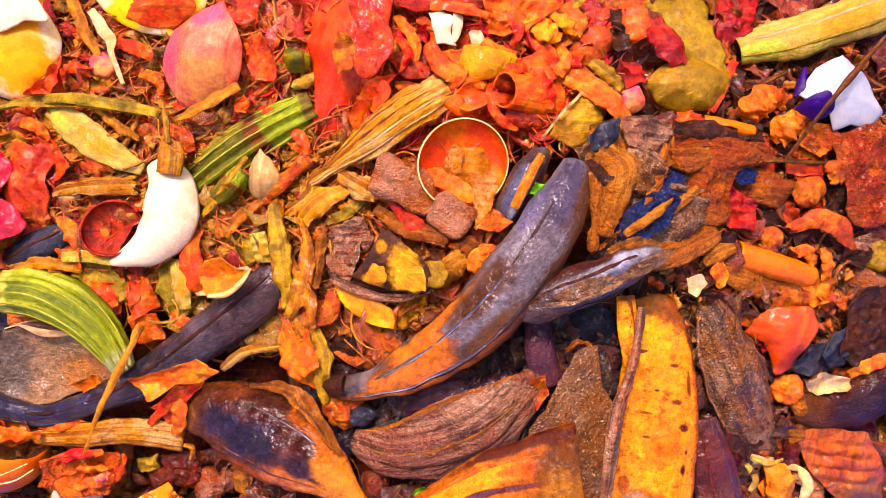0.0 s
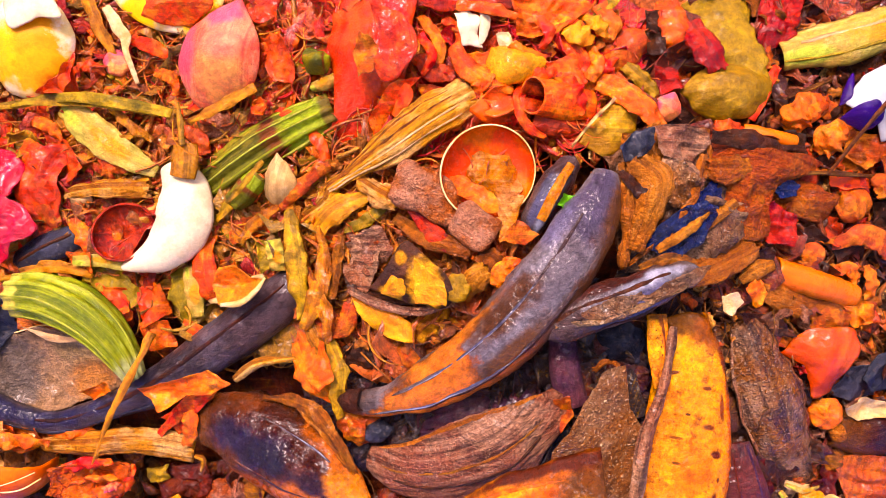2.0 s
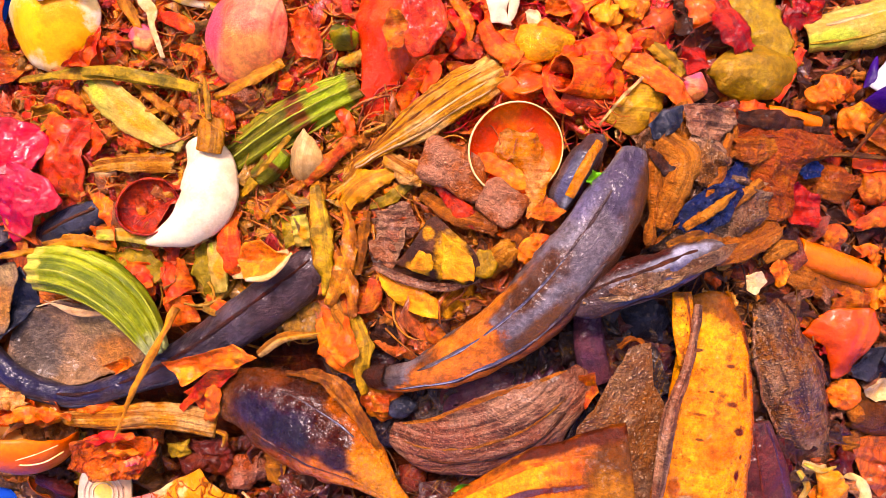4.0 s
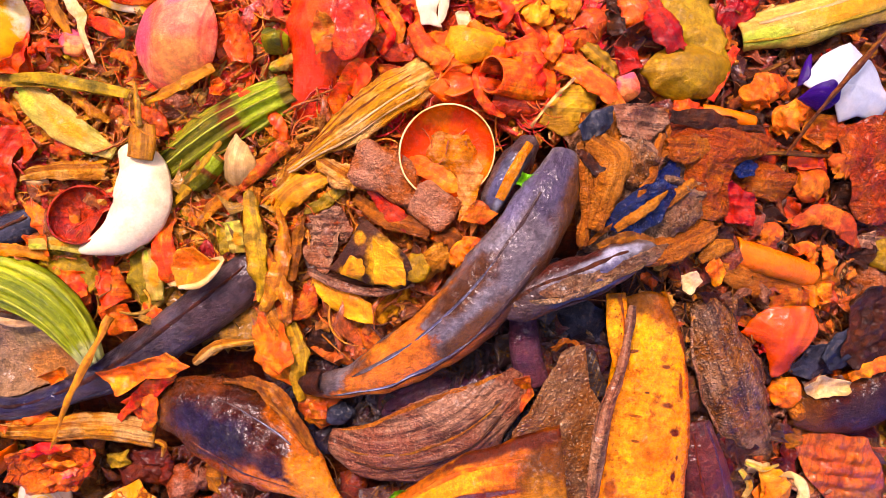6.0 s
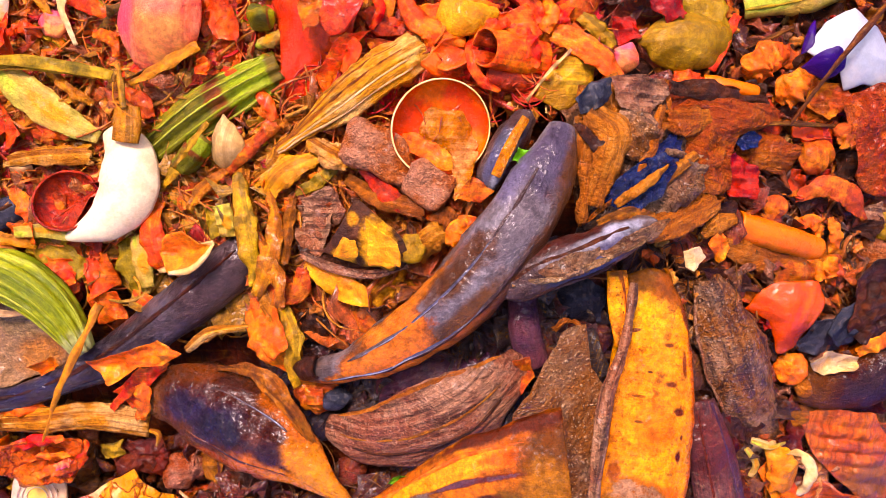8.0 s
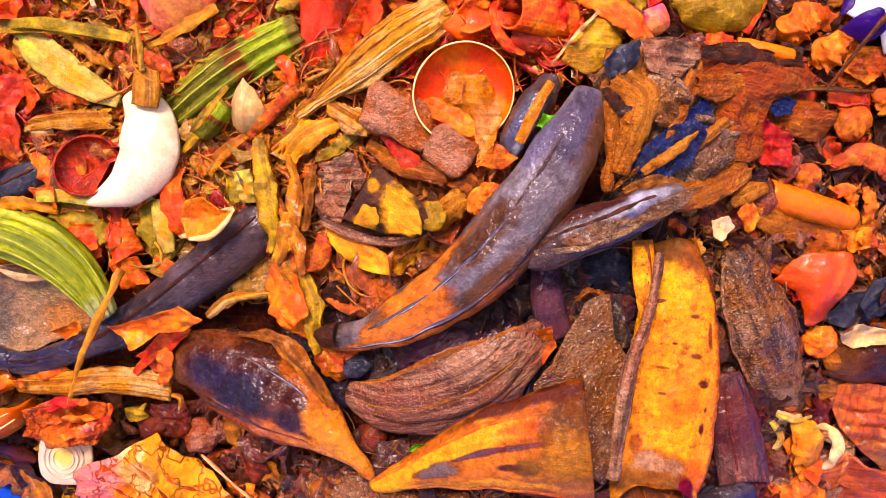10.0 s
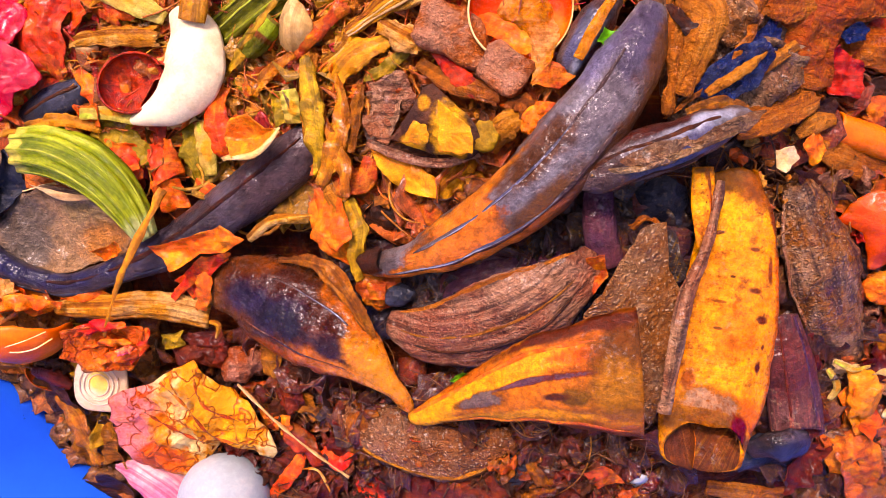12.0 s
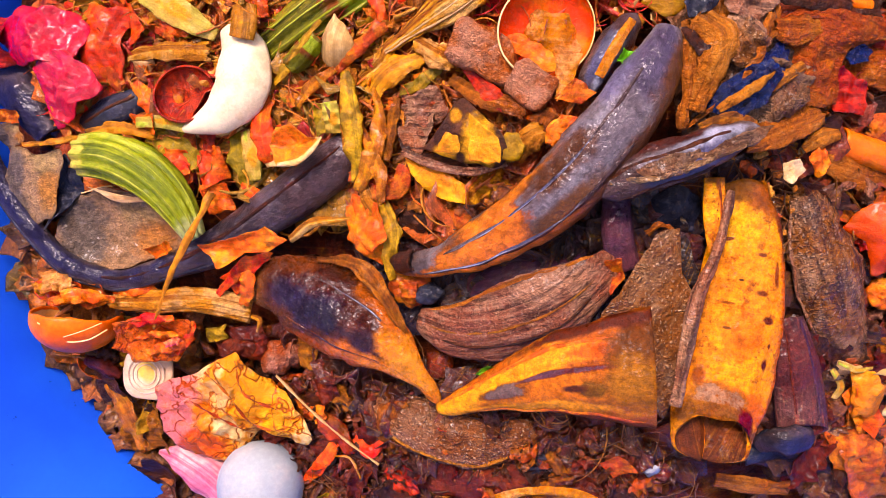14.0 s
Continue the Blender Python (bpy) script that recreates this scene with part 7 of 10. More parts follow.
strip("twig", [(-111.4, -116.4, 181.9, 1.6), (-92.8, -131.5, 185.3, 1.6), (-75.7, -144.4, 185.7, 1.6), (-58.6, -156.1, 184.6, 1.1)], MAT["clove_tan"], 'thin straw-coloured twig among kitchen scraps', 'twig', arc=340, m=8, rough=0.45, edge=0.16, wave=0.8)

# dark leaves and scraps at the lower edge
strip("red_strip", [(-100.6, -176, 163.3, 5.1), (-90.4, -163.3, 171.8, 7.2), (-81.8, -148.8, 175.7, 4.9)], MAT["skin_vermilion"], 'red glistening strip among kitchen scraps', 'onion skin', arc=45, edge=0.16, wave=0.8, rough=0.9, th=0.6)
sheet("orange_scrap", [(42, -139, 207.7), (50.9, -134.8, 210.4), (60, -143.1, 205.5), (49.1, -147, 204.5)], MAT["leaf_orange"], 'orange scrap in the dark gap', 'peel', dome=1.2, crumple=1.6, jag=0.09, curl=4.0, th=0.45, creases=1.0, round_=False)
sheet("white_crumb", [(60.1, -142.4, 204.7), (63.1, -138.7, 207.4), (68.8, -140.3, 205.8), (71, -145.6, 201.5), (65.9, -148, 201.8)], MAT["shell_pale"], 'white crumb of shell', 'egg shell', dome=1, crumple=2.5, round_=False, creases=1.0, th=0.5, jag=0.12)
strip("rust_skin", [(-43.2, -161.1, 180.4, 13.5), (-15.8, -157.6, 194.2, 18), (11.7, -150.8, 200.7, 12.5)], MAT["leaf_dark_red"], 'dark rust-coloured skin among kitchen scraps', 'onion skin', arc=45, rough=2.25, edge=0.16, wave=0.8, th=0.6)
strip("pale_arc", [(-10, -167.7, 194.1, 3.6), (11.8, -156, 205.9, 4.4), (33.6, -155, 207.1, 3.9), (49.9, -163.8, 199.2, 3)], MAT["film"], 'pale curved strip of onion', 'onion', arc=90)
chunk("walnut", (-110.9, -107.7, 175.7), (20.3, 17.5, 11), MAT["bark"], 'brown wrinkled nut husk', 'nut', lumps=3)
chunk("dark_lump", (-131.6, -102.5, 171.8), (25, 16.7, 10), MAT["leaf_dark_red"], 'dark red-brown lump of skin', 'compost', lumps=4)
shell("onion_half", (-212.9, -121.6, 159.8), (12.3, 7.6, 6.4), (0.1, 0.35, 1), 80, MAT["skin_rust"], MAT["skin_rust"], 'brown onion base by the tub wall', 'onion', ragged=5)
sheet("orange_scrap", [(-96.4, -132.3, 176.2), (-87, -128.8, 181.5), (-85.2, -136, 179.6), (-92.2, -140.9, 174.5)], MAT["skin_orange"], 'orange scrap under a twig', 'peel', dome=1.2, crumple=1.6, jag=0.09, curl=4.0, th=0.45, creases=1.0, round_=False)
sheet("red_leaf", [(-95.5, -119.5, 176.9), (-83.2, -111.5, 183.9), (-77.8, -124.8, 183.2), (-87.7, -129.7, 178.1)], MAT["leaf_dark_red"], 'dark red leaf among kitchen scraps', 'leaf', dome=1.8, crumple=3.2, jag=0.09, curl=4.0, th=0.45, creases=1.0, round_=False)
sheet("red_leaf", [(-71.9, -140.6, 178.9), (-57.2, -134.1, 187.6), (-54.2, -147, 184.5), (-67.3, -153.2, 177.3)], MAT["leaf_dark_red"], 'dark red leaf scrap', 'leaf', dome=1.8, crumple=3.2, jag=0.09, curl=4.0, th=0.45, creases=1.0, round_=False)
sheet("red_leaf", [(-95.9, -152.8, 168.8), (-83.3, -142.2, 176.8), (-80.3, -155.2, 174.7), (-91.5, -167.6, 166.5)], MAT["leaf_dark_red"], 'glossy wine-red leaf among kitchen scraps', 'leaf', dome=1.8, crumple=3.2, jag=0.09, curl=4.0, th=0.45, creases=1.0, round_=False)
sheet("red_leaf", [(-57.2, -160.5, 177.8), (-42.8, -154.8, 186.4), (-37.1, -167.7, 183.3), (-51.2, -176.4, 175.1)], MAT["skin_crimson"], 'wine-red wet skin among kitchen scraps', 'leaf', dome=1.8, crumple=3.2, jag=0.09, curl=4.0, th=0.45, creases=1.0, round_=False)
sheet("edge_leaf", [(-221.5, -122.9, 160.8), (-200.2, -125.1, 163.6), (-194.1, -140.3, 159.9), (-212.3, -143.2, 154.1)], MAT["leaf_dark"], 'brown leaf at the tub wall', 'leaf', dome=1.2, crumple=3.2, jag=0.12, curl=4.0, th=0.45, creases=1.0, round_=False)
sheet("edge_leaf", [(-201.5, -141.6, 157.2), (-178, -138.4, 162), (-177, -164, 155.6), (-196.8, -169.3, 149.4), (-202.6, -156.9, 151.1)], MAT["leaf_brown"], 'olive-brown leaf at the tub wall', 'leaf', dome=1.8, crumple=4.8, jag=0.12, curl=4.0, th=0.45, creases=1.0, round_=False)
sheet("edge_leaf", [(-194.6, -174.4, 147.3), (-181.1, -169.8, 153.1), (-169.9, -193.5, 148.4), (-175.7, -209.6, 140.9), (-186.8, -194.2, 142.3)], MAT["leaf_dark"], 'ragged brown leaf hanging on the tub wall', 'leaf', dome=1.2, crumple=3.2, jag=0.15, curl=4.0, th=0.45, creases=1.0, round_=False)
chunk("black_lump", (-35.7, -69.9, 202.6), (13.5, 8.8, 6.7), MAT["slate_skin"], 'glossy black lump in the hollow', 'compost', lumps=1.5)
chunk("rust_lump", (-45.2, -66.9, 199.1), (18.3, 20.9, 7.8), MAT["skin_rust"], 'russet rotten lump among kitchen scraps', 'pulp', lumps=3)
strip("red_under", [(-20.2, -69.7, 202.4, 15.5), (0.5, -62.5, 213.4, 17.6), (20.6, -56.2, 213.9, 12.5)], MAT["root_purple"], 'purple-brown skin under the banana', 'peel', arc=120)

# veins, rims and fibres of the larger pieces
strip("rim", [(-210.3, -31.7, 184.4, 0.8), (-193.9, -27.7, 186.4, 1.1), (-177.8, -31.5, 188.1, 0.8)], MAT["cream_skin"], '', '', arc=80, th=0.6, rough=0.3, n=24, m=5, parent=LINING)
strip("rim", [(-218.5, -63.1, 179.8, 1.6), (-196.7, -71.7, 181.4, 2.2), (-171.7, -62.8, 184.1, 1.3)], MAT["slate_skin"], '', '', arc=90, th=0.8, rough=0.4, n=24, m=6, parent=LINING)
strip("vein", [(-142.9, -114.4, 192.4, 0.8), (-131.7, -124.3, 192.2, 1.1), (-121.8, -138.2, 187.6, 0.8), (-109.4, -144.1, 182.6, 0.5)], MAT["skin_rust"], '', '', arc=40, th=0.4, rough=0.45, n=26, m=5, edge=0.16, wave=0.8, parent=CITRUS)
strip("vein", [(-128.7, -108.2, 190.9, 0.5), (-123.1, -123.2, 193.6, 1), (-107.8, -131, 189.7, 0.8)], MAT["skin_rust"], '', '', arc=40, th=0.4, rough=0.45, n=26, m=5, edge=0.16, wave=0.8, parent=CITRUS)
strip("vein", [(-154, -130.9, 183.9, 0.8), (-139.2, -137.5, 185.5, 1.1), (-126.4, -144.5, 181.5, 0.8)], MAT["skin_rust"], '', '', arc=40, th=0.4, rough=0.45, n=26, m=5, edge=0.16, wave=0.8, parent=CITRUS)

# more single pieces between the large ones
sheet("red_scrap", [(-195.6, 78.1, 195.3), (-184.7, 88.6, 198.2), (-176.9, 96.4, 196.9), (-177.3, 84.1, 195), (-183.3, 79.4, 194.5)], MAT["skin_scarlet"], 'scarlet scrap beside the yellow shell', 'onion skin', dome=1.2, crumple=2.4, jag=0.09, curl=4.0, th=0.45, creases=1.0, round_=False)
strip("orange_shred", [(-154, 105.1, 191.9, 4.8), (-142.8, 100.3, 196.4, 6.9), (-131.8, 95.6, 193.9, 3.2)], MAT["skin_vermilion"], 'ragged orange-red skin shred', 'onion skin', arc=30, edge=0.16, wave=0.8, rough=0.9, th=0.6)
strip("orange_shred", [(-179.3, 99.7, 186.6, 6.5), (-173.4, 87.9, 190.3, 9.2), (-170.5, 77.6, 187.7, 5.4)], MAT["skin_rust"], 'rust-orange skin shred among kitchen scraps', 'onion skin', arc=30, edge=0.16, wave=0.8, rough=0.9, th=0.6)
strip("orange_shred", [(-149.6, 95, 189.2, 4.3), (-141.3, 97.9, 193.5, 5.4), (-134.9, 103.5, 192.7, 3.2)], MAT["skin_vermilion"], 'thin vermilion skin shred', 'onion skin', arc=30, edge=0.16, wave=0.8, rough=0.9, th=0.6)
sheet("orange_oval", [(-94.9, 74.7, 204.3), (-90.3, 76.8, 206.5), (-86.5, 72.1, 206.9), (-89.6, 68.1, 204.9), (-93.9, 69, 204.1)], MAT["skin_orange"], 'small oval orange peel', 'peel', dome=1.2, jag=0.09, crumple=2.4, curl=4.0, th=0.45, creases=1.0, round_=False)
strip("tan_leaf", [(-122.8, 65.2, 203.0, 2.0), (-108.1, 70.8, 209.0, 4.9), (-90.9, 79.5, 211.0, 3.9)], MAT["stalk_mustard"], "mustard leaf blade under an onion", "leaf", arc=40, edge=0.12, wave=0.8, rough=0.9, th=0.6)
chunk("husk_lump", (-111.2, 65.2, 193.5), (18.7, 12.3, 8), MAT["bark"], 'brown husk lump among shreds', 'husk', rz=20, lumps=2.5)
sheet("red_scrap", [(-195.7, 64.3, 185.8), (-184.6, 58.9, 188.8), (-173.2, 44.7, 189.8), (-185.1, 36.8, 187.4), (-194.6, 47.3, 186.6)], MAT["onion_red"], 'rosy red wet onion scrap', 'onion', dome=2.4, crumple=2.4, jag=0.09, curl=4.0, th=0.45, creases=1.0, round_=False)
sheet("orange_scrap", [(-216.4, 63.4, 183), (-199.2, 58.7, 186.8), (-191.7, 45.1, 186.8), (-206.8, 40.4, 185)], MAT["skin_orange"], 'orange shredded onion skin', 'onion skin', dome=2.4, crumple=2.4, jag=0.09, curl=4.0, th=0.45, creases=1.0, round_=False)
sheet("red_scrap", [(-212.2, 48, 185.2), (-196.8, 44.8, 188.5), (-189.2, 32.7, 188.4), (-202.9, 25.5, 186.9), (-215.1, 34.4, 184.5)], MAT["skin_vermilion"], 'vermilion wet onion scrap', 'onion', dome=2.4, crumple=2.4, jag=0.09, curl=4.0, th=0.45, creases=1.0, round_=False)
strip("rust_shred", [(-204.3, 36.6, 189.3, 5.4), (-193.2, 25.6, 192.4, 8), (-187.8, 17.7, 189.7, 5.4)], MAT["skin_rust"], 'rust-coloured skin shred among kitchen scraps', 'onion skin', arc=30, edge=0.16, wave=0.8, rough=0.9, th=0.6)
strip("orange_shred", [(-180.6, 21.7, 190.9, 5.4), (-173.6, 13.5, 194, 8.5), (-168.4, 4.3, 190.9, 5.4)], MAT["skin_orange"], 'ragged orange skin shred', 'onion skin', arc=35, edge=0.16, wave=0.8, rough=0.9, th=0.6)
sheet("amber_scrap", [(-182.3, 7, 189.9), (-169.2, 6.9, 191.9), (-168.4, -2.4, 190.7), (-178.2, -3.8, 189.7)], MAT["skin_amber"], 'amber torn peel scrap', 'peel', dome=2.4, crumple=2.4, jag=0.09, curl=4.0, th=0.45, creases=1.0, round_=False)
strip("red_shred", [(-154, 7, 190, 4.3), (-145.2, 0.3, 191.8, 8), (-145.2, -9.2, 188.3, 4.9)], MAT["skin_crimson"], 'dark red wet shred', 'onion', arc=30, edge=0.16, wave=0.8, rough=0.9, th=0.6)
sheet("orange_scrap", [(-169.8, -7.8, 187.5), (-155.5, -9.2, 189.3), (-153.1, -19.9, 188.6), (-166.1, -25.5, 186.4)], MAT["skin_orange"], 'orange peel scrap under leaves', 'peel', dome=2.4, crumple=2.4, jag=0.09, curl=4.0, th=0.45, creases=1.0, round_=False)
sheet("orange_scrap", [(-151.4, -9.2, 186.3), (-138.4, -6.5, 188.6), (-134.9, -21.4, 186.6), (-147.7, -28.3, 184.9)], MAT["skin_vermilion"], 'vermilion skin scrap under leaves', 'onion skin', dome=2.4, crumple=2.4, jag=0.09, curl=4.0, th=0.45, creases=1.0, round_=False)
sheet("amber_scrap", [(-149, -25.6, 185.2), (-136, -24.1, 187.4), (-132.6, -36.4, 185.4), (-145.7, -39.4, 182.9)], MAT["skin_amber"], 'amber peel scrap among kitchen scraps', 'peel', dome=2.4, crumple=2.4, jag=0.09, curl=4.0, th=0.45, creases=1.0, round_=False)
strip("root_shred", [(-86.9, 25.8, 198.1, 4.7), (-72, 37, 206.6, 6.2), (-59.2, 47.3, 206.8, 4.1)], MAT["skin_rust"], 'rust-red rough root shred', 'root', arc=70, rough=3.0, edge=0.16, wave=0.8, th=0.6)
strip("yellow_leaf", [(-65.7, 16.6, 202.9, 6.2), (-55.6, 26.5, 209.5, 11.2), (-41.5, 33.4, 210, 5.1)], MAT["stalk_mustard"], 'torn mustard-yellow leaf among kitchen scraps', 'leaf', arc=25, edge=0.16, wave=0.8, rough=0.9, th=0.6)
strip("yellow_leaf", [(-72.7, 22.5, 200.4, 5.2), (-59.8, 31, 207.6, 9.2), (-56.2, 40.2, 206.2, 4.1)], MAT["stalk_wood"], 'straw-yellow torn leaf among kitchen scraps', 'leaf', arc=25, edge=0.16, wave=0.8, rough=0.9, th=0.6)
strip("yellow_leaf", [(-52.3, 18.3, 206, 3.6), (-39.9, 23.7, 213, 6.1), (-32.4, 31.9, 212.5, 3)], MAT["leaf_olive"], 'olive leaf blade among bark', 'leaf', arc=30, edge=0.16, wave=0.8, rough=0.9, th=0.6)
strip("orange_shred", [(-102.7, 17.7, 191.4, 4.3), (-92, 21.4, 196.7, 6.3), (-84.2, 17.5, 196.1, 4.2)], MAT["skin_orange"], 'orange flaky skin shred', 'onion skin', arc=30, edge=0.16, wave=0.8, rough=0.9, th=0.6)
sheet("rust_scrap", [(-109.6, 21.8, 190.6), (-95, 24.1, 195.3), (-89.5, 16.1, 195.8), (-104.2, 11, 190.7)], MAT["skin_rust"], 'rust skin scrap among kitchen scraps', 'onion skin', dome=2.4, crumple=2.4, jag=0.09, curl=4.0, th=0.45, creases=1.0, round_=False)
strip("orange_shred", [(-129.5, -25.5, 186.5, 4.3), (-120.4, -30.6, 189.7, 7), (-129.9, -39.1, 185.3, 3.8)], MAT["skin_vermilion"], 'orange-red skin shred among kitchen scraps', 'onion skin', arc=30, edge=0.16, wave=0.8, rough=0.9, th=0.6)
sheet("husk", [(-48.1, 15.6, 208.1), (-34.7, 20.3, 214.4), (-29.5, 9, 215.7), (-38.8, -1, 211.4), (-48.2, 2.8, 207.5)], MAT["peel_brown"], 'round brown husk with a pitted face', 'husk', dome=3.0, crumple=3.2, jag=0.09, curl=4.0, th=0.45, creases=1.0, round_=False)
strip("husk_edge", [(-50.7, -1, 207.5, 3.6), (-45.1, -7.4, 211, 4.6), (-29.5, -11, 216.2, 4), (-14.4, -12.1, 219, 3)], MAT["leaf_dark"], 'dark edge of a husk', 'husk', arc=40, edge=0.16, wave=0.8, rough=0.9, th=0.6)
strip("fibre_knot", [(-0.7, -8.3, 222.7, 5.9), (5.3, -1, 227.9, 9.7), (12.6, 2.7, 226.2, 5.8)], MAT["peel_tan"], 'tan knotted fibres beside a rind', 'fibres', arc=120, rough=2.4, edge=0.25)
strip("fibre_knot", [(5.4, 8.8, 223.7, 4.9), (12.5, 6.3, 228.1, 8.2), (16.3, -3.4, 226, 4.9)], MAT["leaf_brown"], 'brown frayed knot of peel', 'peel', arc=50, rough=3.6, edge=0.25, wave=0.8, th=0.6)
sheet("amber_fold", [(13, 2.6, 228.3), (17.2, 8.6, 230.7), (25.6, 6.2, 230.7), (17.3, -5.8, 229.2)], MAT["skin_amber"], 'amber fold of peel by a banana', 'peel', dome=1.8, crumple=2.4, jag=0.09, curl=4.0, th=0.45, creases=1.0, round_=False)
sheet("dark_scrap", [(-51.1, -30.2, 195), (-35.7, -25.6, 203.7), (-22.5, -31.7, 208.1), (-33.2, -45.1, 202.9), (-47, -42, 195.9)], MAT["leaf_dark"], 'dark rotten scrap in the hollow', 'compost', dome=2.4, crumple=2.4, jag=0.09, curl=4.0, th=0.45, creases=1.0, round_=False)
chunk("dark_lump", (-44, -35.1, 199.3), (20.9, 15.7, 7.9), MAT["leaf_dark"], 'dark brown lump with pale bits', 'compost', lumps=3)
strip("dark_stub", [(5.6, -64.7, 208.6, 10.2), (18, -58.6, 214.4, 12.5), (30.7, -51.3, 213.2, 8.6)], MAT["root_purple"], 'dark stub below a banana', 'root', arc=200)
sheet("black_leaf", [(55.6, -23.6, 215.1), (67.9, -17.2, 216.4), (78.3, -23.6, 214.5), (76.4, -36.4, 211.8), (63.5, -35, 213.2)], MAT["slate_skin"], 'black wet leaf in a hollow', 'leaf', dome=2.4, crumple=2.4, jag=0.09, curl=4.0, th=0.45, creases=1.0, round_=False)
strip("frayed_tip", [(53.9, -38.6, 225.3, 3.4), (59.4, -34.1, 228.8, 4.8), (66.2, -36.3, 224.8, 2.9)], MAT["peel_tan"], 'frayed fibrous tip', '', arc=90, rough=2.5, edge=0.3, parent=COARSE)
sheet("russet_scrap", [(37.2, -49.9, 222.6), (44.3, -48.4, 224.6), (46.7, -57, 224.2), (40.9, -63.4, 222)], MAT["skin_rust"], 'russet scrap between peels', 'peel', dome=2.4, crumple=2.4, jag=0.09, curl=4.0, th=0.45, creases=1.0, round_=False)
strip("olive_shred", [(52.4, 106.6, 213.8, 4.1), (58.6, 114, 214.7, 5.1), (67.4, 122.4, 208.8, 3.6)], MAT["stalk_olive"], 'pale olive stalk shred', 'stalk', arc=45, edge=0.16, wave=0.8, rough=0.9, th=0.6)
strip("amber_shred", [(56.4, 115.9, 212.7, 6.1), (61, 107.4, 215.3, 8.6), (58.7, 100.3, 213.8, 4.6)], MAT["skin_amber"], 'amber paper skin shred', 'onion skin', arc=30, edge=0.16, wave=0.8, rough=0.9, th=0.6)
strip("orange_shred", [(36.9, 101.9, 216.6, 5), (45.3, 94.8, 219.7, 8.5), (51.9, 86.7, 217, 5)], MAT["skin_vermilion"], 'torn vermilion skin shred', 'onion skin', arc=35, edge=0.16, wave=0.8, rough=0.9, th=0.6)
strip("red_shred", [(-22.2, 93.4, 215.1, 5), (-14.4, 86.1, 219.3, 8.5), (-4.5, 83.8, 218.4, 6)], MAT["skin_crimson"], 'dark red wet shred', 'onion', arc=35, edge=0.16, wave=0.8, rough=0.9, th=0.6)
strip("orange_shred", [(-19.6, 109.7, 215.7, 4), (-10.7, 95.8, 220.2, 5.5), (-12, 85.2, 217.6, 3)], MAT["skin_orange"], 'curved orange thread of skin', 'onion skin', arc=40, edge=0.16, wave=0.8, rough=0.9, th=0.6)
strip("orange_shred", [(-9.6, 108.5, 215.5, 4), (-2, 101, 219.4, 5), (-7, 91.8, 216.7, 3.5)], MAT["skin_vermilion"], 'vermilion skin curl among kitchen scraps', 'onion skin', arc=40, edge=0.16, wave=0.8, rough=0.9, th=0.6)
sheet("rust_scrap", [(-19.7, 79.6, 214.8), (-4.5, 78.7, 218.6), (7.9, 74.5, 220.8), (-2, 71.1, 219.3), (-17.1, 73.2, 215.3)], MAT["skin_rust"], 'rust skin under a stalk', 'onion skin', dome=2.4, crumple=2.4, jag=0.09, curl=4.0, th=0.45, creases=1.0, round_=False)
sheet("wine_scrap", [(80.2, 91.5, 208.4), (90.4, 88.8, 208.9), (93, 81.1, 208.7), (83.9, 78.5, 209)], MAT["skin_crimson"], 'wine-red leaf scrap among kitchen scraps', 'leaf', dome=2.4, crumple=2.4, jag=0.09, curl=4.0, th=0.45, creases=1.0, round_=False)
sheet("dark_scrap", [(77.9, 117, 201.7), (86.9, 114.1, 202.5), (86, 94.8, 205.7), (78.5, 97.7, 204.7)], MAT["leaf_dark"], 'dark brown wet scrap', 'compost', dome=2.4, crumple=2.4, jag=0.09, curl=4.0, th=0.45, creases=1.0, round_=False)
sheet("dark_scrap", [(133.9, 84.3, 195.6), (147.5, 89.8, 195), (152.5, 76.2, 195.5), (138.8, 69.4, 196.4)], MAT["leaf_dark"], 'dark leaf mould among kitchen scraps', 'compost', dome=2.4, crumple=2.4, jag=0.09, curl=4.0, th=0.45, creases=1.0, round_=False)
strip("rust_shred", [(136, 101.2, 197.3, 5.3), (126.3, 97.2, 202.1, 7.3), (138.5, 94.4, 197.7, 3.7)], MAT["skin_rust"], 'russet skin shred among kitchen scraps', 'onion skin', arc=30, edge=0.16, wave=0.8, rough=0.9, th=0.6)
sheet("russet_scrap", [(163.2, 54.9, 195.1), (179.5, 57.7, 194.7), (186.7, 47.1, 193.5), (171.8, 41.7, 193.7)], MAT["peel_red"], 'russet peel scrap by a twig', 'peel', dome=2.4, crumple=2.4, jag=0.09, curl=4.0, th=0.45, creases=1.0, round_=False)
sheet("wine_scrap", [(163.5, 48, 197.2), (175.5, 46.6, 197.2), (179, 37.5, 195.3), (167.8, 36.1, 196.4)], MAT["skin_crimson"], 'wine-red skin scrap among kitchen scraps', 'onion skin', dome=2.4, crumple=2.4, jag=0.09, curl=4.0, th=0.45, creases=1.0, round_=False)
strip("orange_shred", [(144.1, 13.3, 201.9, 3.7), (153.1, 12, 202.2, 7.8), (148.7, 6.8, 200.3, 4.2)], MAT["leaf_orange"], 'orange-brown curl among kitchen scraps', 'peel', arc=50, edge=0.16, wave=0.8, rough=0.9, th=0.6)
strip("orange_shred", [(165.5, 2.9, 195, 4.3), (171.4, 5.6, 196.6, 6.4), (178.1, -1.1, 191.1, 3.8)], MAT["skin_orange"], 'orange skin shred among kitchen scraps', 'peel', arc=35, edge=0.16, wave=0.8, rough=0.9, th=0.6)
